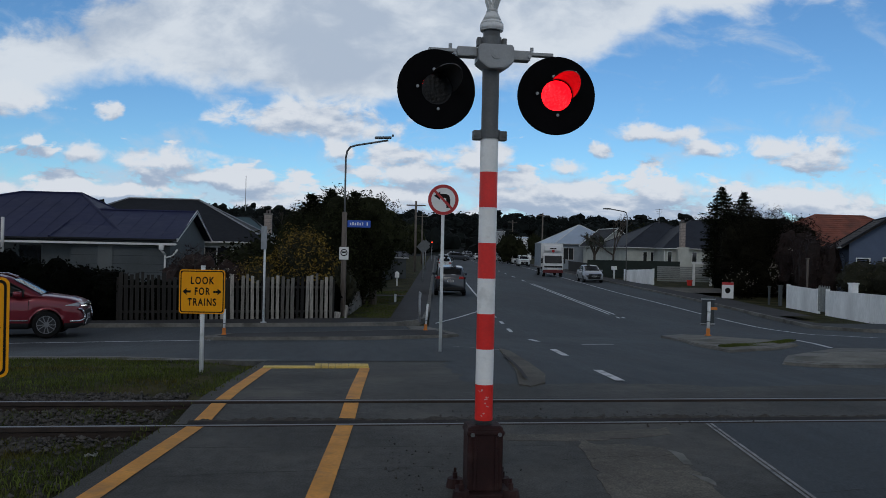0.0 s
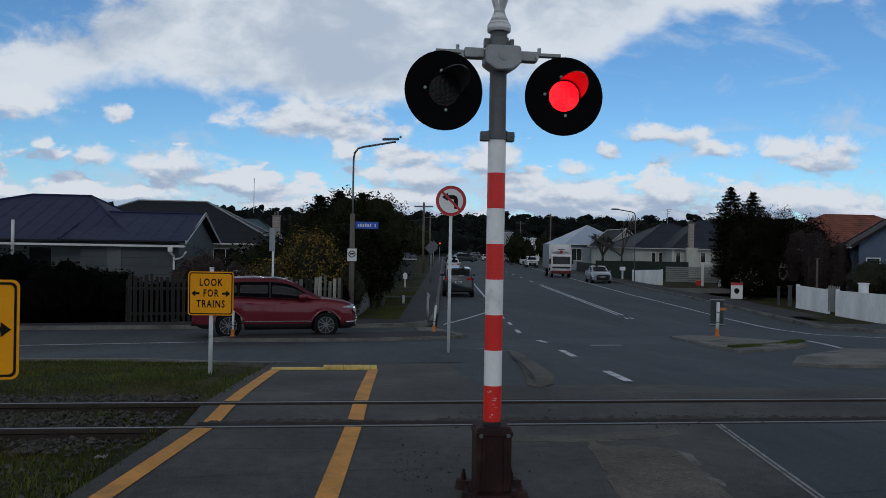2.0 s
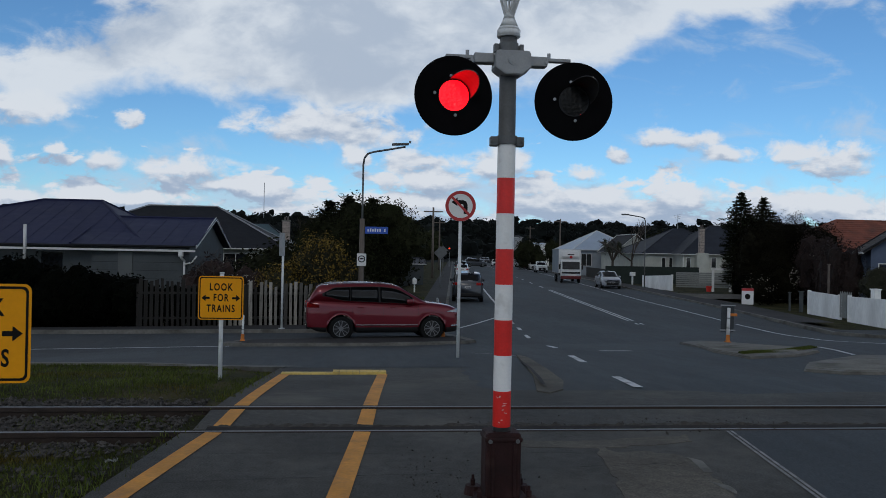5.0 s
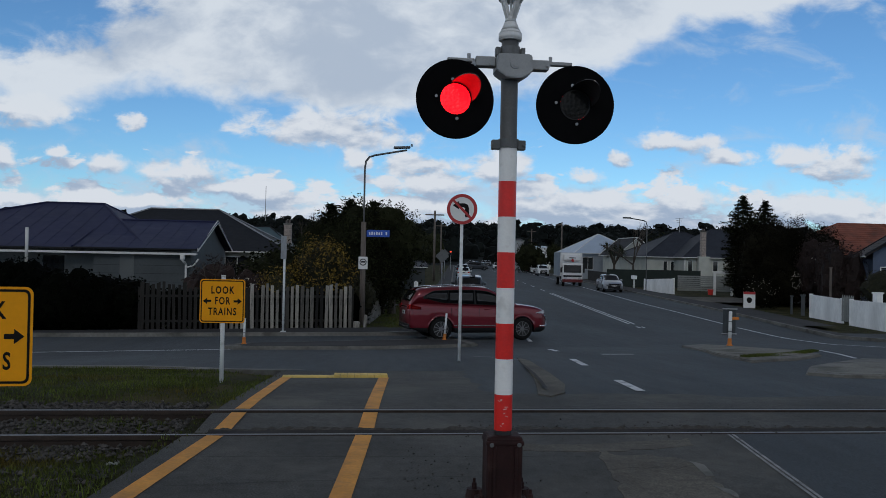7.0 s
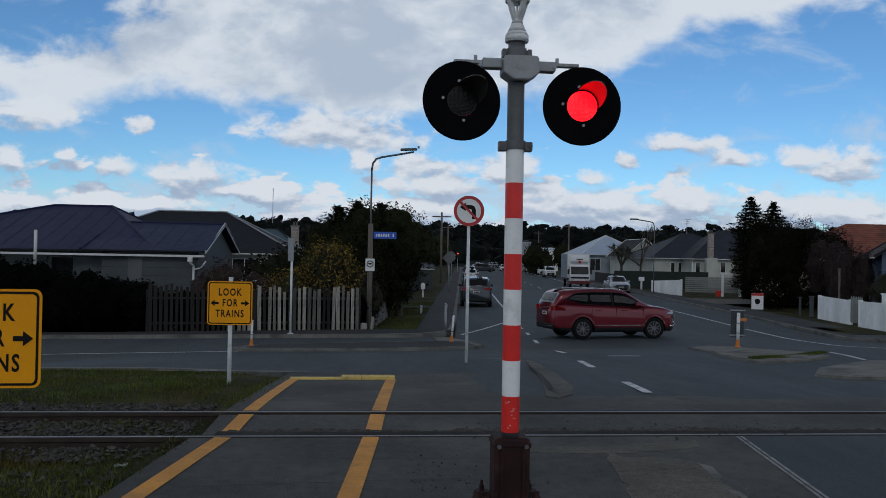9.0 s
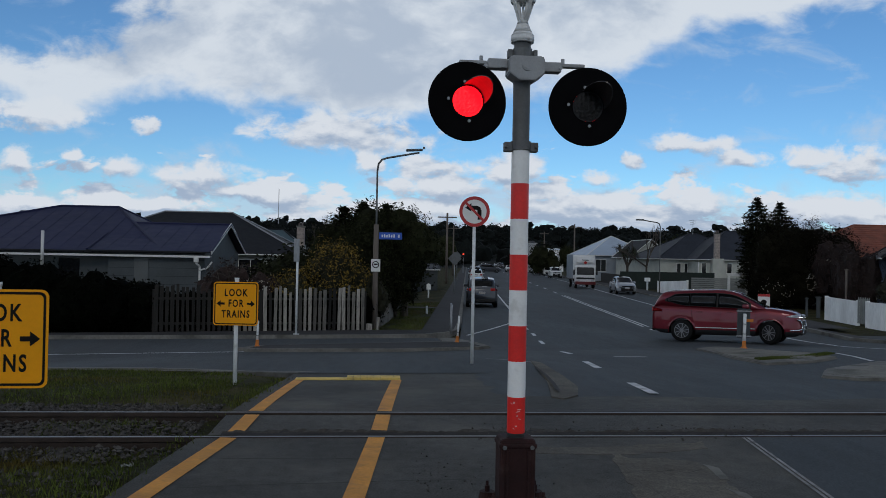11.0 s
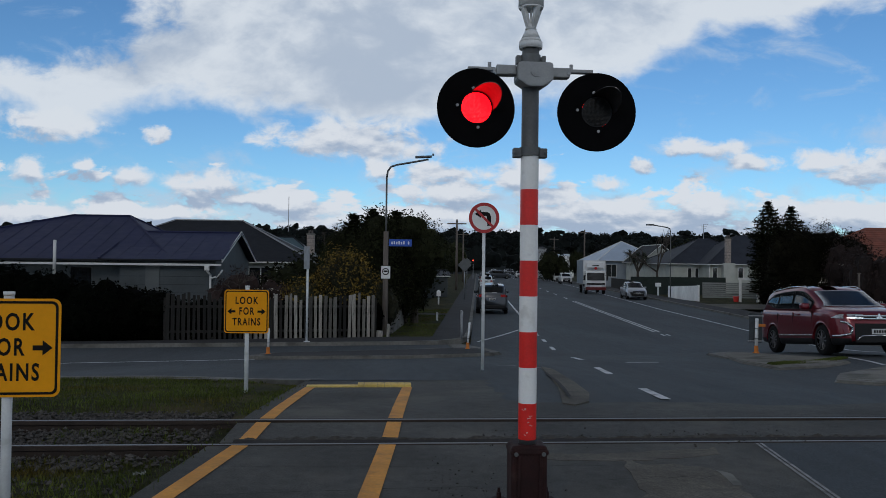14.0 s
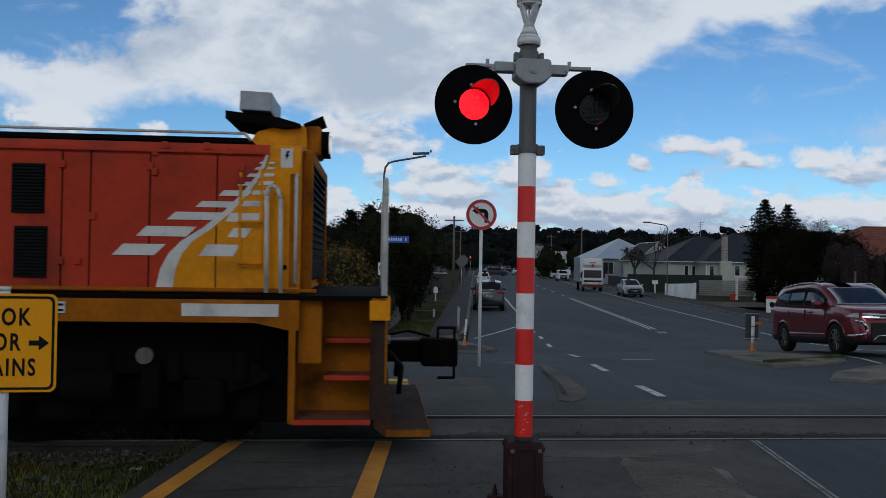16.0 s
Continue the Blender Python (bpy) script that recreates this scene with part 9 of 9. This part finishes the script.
def board_mesh(h, w, seed):
    rng = random.Random(seed)
    bm = bmesh.new()
    t = 0.009
    z1a, z1b = h + rng.uniform(-0.03, 0.02), h + rng.uniform(-0.03, 0.02)
    ln = rng.uniform(-0.012, 0.012)
    v = [bm.verts.new(p) for p in ((-w / 2, -t, 0), (w / 2, -t, 0), (w / 2 + ln, -t, z1b), (-w / 2 + ln, -t, z1a), (-w / 2, t, 0), (w / 2, t, 0), (w / 2 + ln, t, z1b), (-w / 2 + ln, t, z1a))]
    for f in ((0, 1, 2, 3), (5, 4, 7, 6), (4, 0, 3, 7), (1, 5, 6, 2), (3, 2, 6, 7), (4, 5, 1, 0)):
        bm.faces.new([v[i] for i in f])
    me = bpy.data.meshes.new("board")
    bm.to_mesh(me)
    bm.free()
    return me


def build_fences():
    a, b = Vector((-7.2, 27.85)), Vector((-0.12, 29.1))
    root = thing("wooden_fence", "weathered grey vertical board fence with gaps", "fence", kind="structure")
    d = (b - a)
    n = 42
    ang = math.degrees(math.atan2(d.y, d.x))
    meshes = {}
    for mt in ("wood_pale", "wood_dark"):
        for k in range(7):
            me = board_mesh(1.43 + 0.04 * k - 0.05, 0.094 + 0.016 * (k % 3), k + 3)
            me.materials.append(M[mt])
            meshes[mt, k] = me
    rng = random.Random(13)
    for i in range(n):
        p = a + d * (i + 0.5) / n
        dark = p.x < -4.6 and not (rng.random() < 0.12)
        if not dark and rng.random() < 0.16:
            dark = True
        ob = new("board", meshes["wood_dark" if dark else "wood_pale", rng.randrange(7)])
        ob.parent = root
        ob.matrix_basis = pose(p.x, p.y, zg(p.x, p.y) + 0.06 + rng.uniform(-0.02, 0.03), 0, rng.gauss(0, 0.5), ang + rng.gauss(0, 1.5))
    for z in (0.35, 1.2):
        bm = bmesh.new()
        m = Matrix.Translation((a.x, a.y, zg(-4, 28.5) + z)) @ Matrix.Rotation(radians(ang), 4, "Z")
        box(bm, (0, 0.012, -0.04), (d.length, 0.06, 0.04), m=m)
        part("rail", bm, M["wood_dark"], root, "dark rail behind the boards")
    for i in range(5):
        p = a + d * i / 4
        bm = bmesh.new()
        box(bm, (-0.05, 0.06, -0.2), (0.05, 0.16, 1.5), 0.006, m=Matrix.Translation((p.x, p.y, zg(p.x, p.y))) @ Matrix.Rotation(radians(ang), 4, "Z"))
        part("post", bm, M["wood_dark"], root)
    # corner stumps
    for x, y, h, w in ((0.02, 28.9, 0.32, 0.09), (0.32, 28.95, 0.55, 0.05)):
        bm = bmesh.new()
        box(bm, (-w, -w, 0), (w, w, h), 0.02)
        solid("stump", bm, M["wood_pale"], "short pale wooden stump by the fence end", "stump", "stumps", m=pose(x, y, zg(x, y) + 0.02, 0, 4, 20))
    # dark fence and low ramped wall on the other side of the corner
    root = thing("side_fence", "dark stained timber fence along the footpath", "fence", kind="structure")
    for i in range(40):
        y = 36 + i * 0.5
        bm = bmesh.new()
        box(bm, (-0.02, -0.235, 0), (0.02, 0.235, 1.45 + 0.05 * math.sin(i * 2.1)), 0.004)
        me = part("board", bm, M["wood_dark"], root)
        me.matrix_basis = pose(qx(-3.55, y), y, zg(0, y) - 0.05, 0, 0, -7)
    bm = bmesh.new()
    extrude_profile(bm, [(30.6, GZ), (35.2, GZ), (35.2, -0.28), (34.4, -0.30), (30.6, -0.98)], "x", -0.09, 0.09)
    solid("ramped_wall", bm, M["concrete"], "low sloping grey concrete garden wall", "wall", kind="structure", m=pose(0.42, 30.9, 0, 0, 0, -7.3) @ Matrix.Translation((0, -30.6, 0)))
    # marker post, letter boxes along the footpath
    for q, y, h, w, lb in ((-1.9, 38.2, 0.45, 0.05, "short white marker post on the verge"), (-2.6, 54, 0.95, 0.13, "white letter box on a post")):
        root = thing("letter_box" if h > 0.6 else "marker_post", lb, "letter box" if h > 0.6 else "post", pose(qx(q, y), y, zg(qx(q, y), y) + 0.02))
        bm = bmesh.new()
        box(bm, (-0.05, -0.05, -0.1), (0.05, 0.05, h), 0.01)
        part("post", bm, M["post_white"], root)
        if h > 0.6:
            bm = bmesh.new()
            extrude_profile(bm, [(-w, h - 0.32), (w, h - 0.32), (w, h), (0, h + 0.10), (-w, h)], "y", -0.2, 0.2)
            part("box", bm, M["wall_white"], root)
    # thin white posts and small signs far along the left kerb
    for q, y, h in ((-1.0, 62, 3.1), (-1.2, 92, 3.4)):
        root = thing("sign_post", "slim pale post with a diamond sign seen from behind", "road sign", pose(qx(q, y), y, zg(qx(q, y), y)))
        bm = bmesh.new()
        tube(bm, (0, 0, 0), (0, 0, h), 0.04, seg=10)
        part("post", bm, M["galv"], root, "", True)
        bm = bmesh.new()
        box(bm, (-0.38, -0.06, -0.38), (0.38, -0.045, 0.38), 0.01, m=Matrix.Translation((0, 0, h - 0.35)) @ pose(0, 0, 0, 0, 45, 0))
        part("plate", bm, M["steel_grey"], root, "grey back of a diamond sign")
    for q, y, h in ((-2.2, 84, 7.5), (-2.3, 128, 8), (17, 125, 8.5), (17, 175, 9)):
        root = thing("power_pole", "tall thin wooden power pole with a crossarm", "pole", pose(qx(q, y), y, zg(qx(q, y), y)), "power poles")
        bm = bmesh.new()
        tube(bm, (0, 0, 0), (0, 0, h), 0.14, 0.10, 10)
        part("pole", bm, M["pole_wood"], root, "", True)
        bm = bmesh.new()
        box(bm, (-1.0, -0.06, h - 0.5), (1.0, 0.06, h - 0.38))
        part("crossarm", bm, M["pole_wood"], root)
    # signal lamp, red, far down on the left kerb
    root = thing("traffic_light", "distant red traffic light on a pole", "traffic light", pose(qx(-0.8, 150), 150, GZ))
    bm = bmesh.new()
    tube(bm, (0, 0, 0), (0, 0, 3.6), 0.06, seg=8)
    part("pole", bm, M["galv"], root)
    bm = bmesh.new()
    box(bm, (-0.2, -0.15, 2.9), (0.2, 0.1, 3.9), 0.03)
    hd = part("lamp_head", bm, M["car_plastic"], root)
    bm = bmesh.new()
    tube(bm, (0, -0.16, 3.6), (0, -0.15, 3.6), 0.15, seg=16)
    part("lamp", bm, M["tail_lit"], hd, "lit red lamp")
    # metal handrail at the corner kerb
    root = thing("corner_rail", "bent pale metal hoop at the corner kerb", "rail", pose(2.85, 27.6, zg(2.85, 27.6) + 0.1))
    bm = bmesh.new()
    bent(bm, [(0, 0, 0), (0, 0, 0.75), (0.05, 0.3, 0.95), (0.10, 1.2, 0.95), (0.10, 1.3, 0)], 0.03, 8)
    part("hoop", bm, M["galv"], root, "", True)
    bm = bmesh.new()
    prism(bm, [(2.45, 24.75), (3.35, 24.7), (3.3, 25.6), (2.75, 26.9), (2.3, 26.6)], lambda x, y: zg(x, y) - 0.05, lambda x, y: zg(x, y) + 0.03)
    solid("kerb_ramp", bm, M["concrete"], "pale concrete kerb ramp", "kerb ramp", kind="structure")


def white_wall(q0, y0, q1, y1, h0, h1, label):
    p, r = Vector((qx(q0, y0), y0)), Vector((qx(q1, y1), y1))
    d = r - p
    ang = math.degrees(math.atan2(d.y, d.x))
    bm = bmesh.new()
    extrude_profile(bm, [(0, -0.15), (d.length, -0.15), (d.length, h1), (0, h0)], "y", -0.06, 0.06)
    ob = solid("garden_wall", bm, M["wall_white"], label, "wall", kind="structure", m=pose(p.x, p.y, zg(p.x, p.y), 0, 0, ang))
    for x in (0.0, d.length):
        bm = bmesh.new()
        box(bm, (x - 0.07, -0.08, -0.1), (x + 0.07, 0.08, (h0 if x == 0 else h1) + 0.05), 0.01)
        part("pier", bm, M["wall_white"], ob)
    return ob


def build_far_side():
    white_wall(18.75, 39.7, 18.55, 36.0, 1.12, 1.08, "white painted low garden wall beside the footpath")
    white_wall(18.35, 34.7, 18.0, 24.5, 1.10, 1.25, "long white painted garden wall with dark streaks")
    white_wall(17.6, 71.5, 18.6, 65.4, 1.0, 1.25, "sloping white painted wall by a driveway")
    # picket gate between the walls
    root = thing("picket_gate", "small grey picket gate between white walls", "gate", kind="structure")
    for i in range(7):
        y = 35.85 - i * 0.165
        bm = bmesh.new()
        extrude_profile(bm, [(-0.045, 0.05), (0.045, 0.05), (0.045, 1.18), (0, 1.3), (-0.045, 1.18)], "x", -0.012, 0.012)
        ob = part("picket", bm, M["gate_grey"], root)
        ob.matrix_basis = pose(qx(18.5, y), y, zg(22, y))
    for z in (0.35, 0.95):
        bm = bmesh.new()
        p, r = (qx(18.52, 35.95), 35.95, zg(22, 35) + z), (qx(18.52, 34.75), 34.75, zg(22, 35) + z)
        tube(bm, p, r, 0.03, seg=6)
        part("rail", bm, M["gate_grey"], root)
    # tall grey post and capped pillar behind the wall
    for q, y, h, w, lb, mt in ((20.2, 40.5, 2.5, 0.09, "tall grey timber post behind the wall", "pole_wood"), (18.9, 41.0, 1.0, 0.16, "short grey gate post", "wall_sage"), (19.0, 33.6, 1.45, 0.3, "white capped letter box pillar", "wall_white"), (18.7, 42.0, 0.9, 0.1, "short grey gate post", "wall_sage")):
        bm = bmesh.new()
        box(bm, (-w / 2, -w / 2, -0.1), (w / 2, w / 2, h), 0.015)
        box(bm, (-w / 2 - 0.03, -w / 2 - 0.03, h), (w / 2 + 0.03, w / 2 + 0.03, h + 0.06), 0.01)
        solid("gate_post", bm, M[mt], lb, "post", "posts", m=pose(qx(q, y), y, zg(22, y)))
    # house-agent style board: white with a red head and a dark drop shape
    x, y = 22.5, 44.2
    root = thing("board_sign", "small white board sign with a red head and dark emblem", "sign", pose(x, y, zg(x, y), 0, 0, -22))
    bm = bmesh.new()
    box(bm, (-0.32, -0.02, 0.12), (0.32, 0.02, 1.05), 0.006)
    pl = part("plate", bm, M["sign_white"], root)
    bm = bmesh.new()
    box(bm, (-0.32, -0.026, 0.90), (0.32, -0.021, 1.05))
    part("head_band", bm, M["sign_red"], pl, "red head band")
    bm = bmesh.new()
    vs = [bm.verts.new((0.15 * math.cos(a), -0.025, 0.60 + 0.13 * math.sin(a) * (1.0 if math.sin(a) > 0 else 1.5))) for a in [6.2832 * i / 22 for i in range(22)]]
    bm.faces.new(vs)
    part("emblem", bm, M["sign_black"], pl, "dark drop-shaped emblem")
    for s in (-1, 1):
        bm = bmesh.new()
        box(bm, (s * 0.32 - 0.02, 0.02, -0.1), (s * 0.32 + 0.02, 0.06, 1.05))
        part("leg", bm, M["wood_dark"], root)
    # driveway gate of grey slats, white portal, dark mesh fence, red bucket
    root = thing("slat_gate", "wide grey horizontal slat gate across a driveway", "gate", kind="structure")
    for i in range(8):
        bm = bmesh.new()
        box(bm, (0, -0.012, 0.1 + i * 0.17), (5.6, 0.012, 0.24 + i * 0.17), 0.003)
        ob = part("slat", bm, M["gate_grey"], root)
        ob.matrix_basis = pose(28.2, 68.5, GZ + 0.05, 0, 0, -14)
    root = thing("portal", "white timber gateway frame by the driveway", "gateway", pose(28.85, 62.5, GZ + 0.05, 0, 0, -14))
    for x in (0, 1.35):
        bm = bmesh.new()
        box(bm, (x - 0.09, -0.09, 0), (x + 0.09, 0.09, 1.75), 0.01)
        part("upright", bm, M["trim_white"], root)
    bm = bmesh.new()
    box(bm, (-0.15, -0.10, 1.75), (1.5, 0.10, 1.95), 0.01)
    part("lintel", bm, M["trim_white"], root)
    for i in range(4):
        bm = bmesh.new()
        box(bm, (0.09, -0.02, 0.35 + i * 0.35), (1.26, 0.02, 0.43 + i * 0.35))
        part("slat", bm, M["gate_grey"], root)
    bm = bmesh.new()
    box(bm, (24.8, -0.03, 0.0), (34.5, 0.03, 1.75), 0.01)
    solid("mesh_fence", bm, M["cloth_green"], "dark green mesh fence behind the driveway", "fence", kind="structure", m=pose(0, 78, GZ + 0.05))
    root = thing("bucket", "red plastic bucket in the driveway", "bucket", pose(27.6, 60.5, GZ + 0.14))
    bm = bmesh.new()
    tube(bm, (0, 0, 0), (0, 0, 0.42), 0.17, 0.23, 16)
    tube(bm, (0, 0, 0.40), (0, 0, 0.44), 0.24, seg=16)
    part("tub", bm, M["red_plastic"], root)
    root = thing("letter_box", "white letter box on a post by the white wall", "letter box", pose(26.0, 73.5, GZ + 0.1))
    bm = bmesh.new()
    box(bm, (-0.07, -0.07, 0), (0.07, 0.07, 1.0), 0.01)
    part("post", bm, M["post_white"], root)
    bm = bmesh.new()
    box(bm, (-0.22, -0.2, 0.85), (0.22, 0.2, 1.2), 0.03)
    part("box", bm, M["wall_white"], root)
    # low dark fence before the far houses
    bm = bmesh.new()
    box(bm, (-0.05, 0, 0), (0.05, 24, 1.25), 0.01)
    solid("boundary_fence", bm, M["wood_dark"], "dark timber boundary fence along the footpath", "fence", kind="structure", m=pose(qx(17.6, 79), 79, GZ + 0.02, 0, 0, -7))


build_houses()
build_fences()
build_far_side()
build_plants()
build_hills()


# ---- what moves ----
CAR_KEYS = [(0.0, -9.05, 23.1, 8.0), (0.5, -6.75, 23.42, 8.0), (1.0, -4.9, 23.68, 8.0), (1.5, -3.26, 23.8, 8.5), (2.0, -1.98, 23.92, 8.0), (2.5, -1.16, 24.2, 8.0),
            (3.0, -0.55, 24.3, 7.5), (3.5, -0.09, 24.33, 7.0), (4.0, 0.24, 24.45, 6.5), (4.6, 0.62, 24.55, 6.0), (5.2, 1.05, 24.72, 6.0), (5.9, 1.85, 25.1, 6.5),
            (6.5, 2.7, 25.53, 8.0), (7.0, 3.85, 26.05, 9.0), (7.5, 5.07, 26.8, 12.5), (8.0, 6.16, 27.23, 14.0), (8.5, 7.39, 27.26, 13.5), (9.0, 8.46, 27.35, 11.0),
            (9.6, 9.7, 27.31, 3.0), (10.2, 10.67, 26.77, -12.0), (10.8, 11.6, 25.8, -29.0), (11.5, 12.1, 24.4, -47.5), (12.0, 12.05, 23.04, -63.5), (12.5, 11.75, 21.74, -75.5),
            (13.0, 11.45, 20.53, -85.0), (13.5, 11.31, 19.8, -91.0), (14.0, 11.3, 19.35, -94.0), (14.5, 11.25, 18.85, -94.5), (15.0, 11.23, 18.6, -94.5), (15.5, 11.22, 18.5, -94.5),
            (16.0, 11.22, 18.47, -94.5)]
LIT_RIGHT = {0.0, 1.5, 2.0, 2.5, 4.0, 6.5, 8.5, 9.0, 12.5, 13.0, 14.5, 15.0, 15.5}


def glide(keys, t):
    """Cubic interpolation through rows of t and values."""
    i = max(0, min(len(keys) - 2, sum(1 for k in keys if k[0] <= t) - 1))
    p1, p2 = keys[i], keys[i + 1]
    p0, p3 = keys[max(i - 1, 0)], keys[min(i + 2, len(keys) - 1)]
    h = p2[0] - p1[0]
    u = (t - p1[0]) / h
    out = []
    for k in range(1, len(p1)):
        m1 = (p2[k] - p0[k]) / max(p2[0] - p0[0], 1e-6) * h
        m2 = (p3[k] - p1[k]) / max(p3[0] - p1[0], 1e-6) * h
        out.append((2 * u ** 3 - 3 * u * u + 1) * p1[k] + (u ** 3 - 2 * u * u + u) * m1 + (3 * u * u - 2 * u ** 3) * p2[k] + (u ** 3 - u * u) * m2)
    return out


def flash_times():
    """The moments at which the two lamps change over, 0.65 s a cycle."""
    out = []
    for k in range(-1, 25):
        a = 0.552 + 0.649 * k
        for t, right in ((a, True), (a + (0.30 if k < 15 else 0.33), False)):
            s = round(t * 2) / 2
            if abs(t - s) < 0.11:
                t = s - 0.11 if (s in LIT_RIGHT) == right else s + 0.11
            out.append((t, right))
    return out


def motions():
    for lens, side in LENS_SPINNERS:
        ang = 0.0 if side == 1 else 180.0
        rows = [(0.0, pose(0, 0.004, 0, 0, 0, ang))]
        for t, right in flash_times():
            if t <= 0.12 or t >= 15.88:
                continue
            f = round(t * 30)
            for i in range(4):
                rows.append(((f - 1 + i) / 30, pose(0, 0.004, 0, 0, 0, ang + 60 * i)))
            ang += 180
        rows.append((16.0, pose(0, 0.004, 0, 0, 0, ang)))
        walk(lens, rows)
    # red car: along the side street, across the main road, round to the crossing, where it stops
    root, wheels, R, wb, wy = WHEELS[RED_CAR.name]
    ts = [i / 10 for i in range(161)]
    path = [glide(CAR_KEYS, t) for t in ts]
    rows, dist, spins, steer = [], 0.0, [], []
    for i, (x, y, h) in enumerate(path):
        c, s = math.cos(radians(h)), math.sin(radians(h))
        zf, zr = zg(x + c * wb, y + s * wb), zg(x - c * wb, y - s * wb)
        zl, zrt = zg(x - s * wy, y + c * wy), zg(x + s * wy, y - c * wy)
        pitch = -math.degrees(math.atan2(zf - zr, 2 * wb))
        rollx = math.degrees(math.atan2(zl - zrt, 2 * wy))
        rows.append((ts[i], pose(x, y, (zf + zr) / 2 + 0.014, rollx, pitch, h)))
        if i:
            dist += math.hypot(x - path[i - 1][0], y - path[i - 1][1])
        spins.append(math.degrees(dist / R))
        a, b = path[max(i - 4, 0)], path[min(i + 4, 160)]
        go = math.hypot(b[0] - a[0], b[1] - a[1])
        steer.append(max(-28, min(28, (b[2] - a[2]) * 2 * wb / max(go, 0.35))) if ts[i] < 13.9 else 0.0)
    walk(root, rows)
    for w, sx, s in wheels:
        walk(w, [(t, pose(sx * wb, s * wy, R, 0, sp, st if sx > 0 else 0)) for t, sp, st in zip(ts, spins, steer)])
    # locomotive: a steady run from far along the track
    v, x_end = 8.3, 0.10
    lt = [0, 2, 4, 6, 8, 10, 12, 13, 14, 14.5, 15, 15.3] + [15.5 + 0.1 * i for i in range(6)]
    walk(LOCO, [(t, pose(x_end - v * (16 - t), 7.9, 0.008)) for t in lt])


motions()
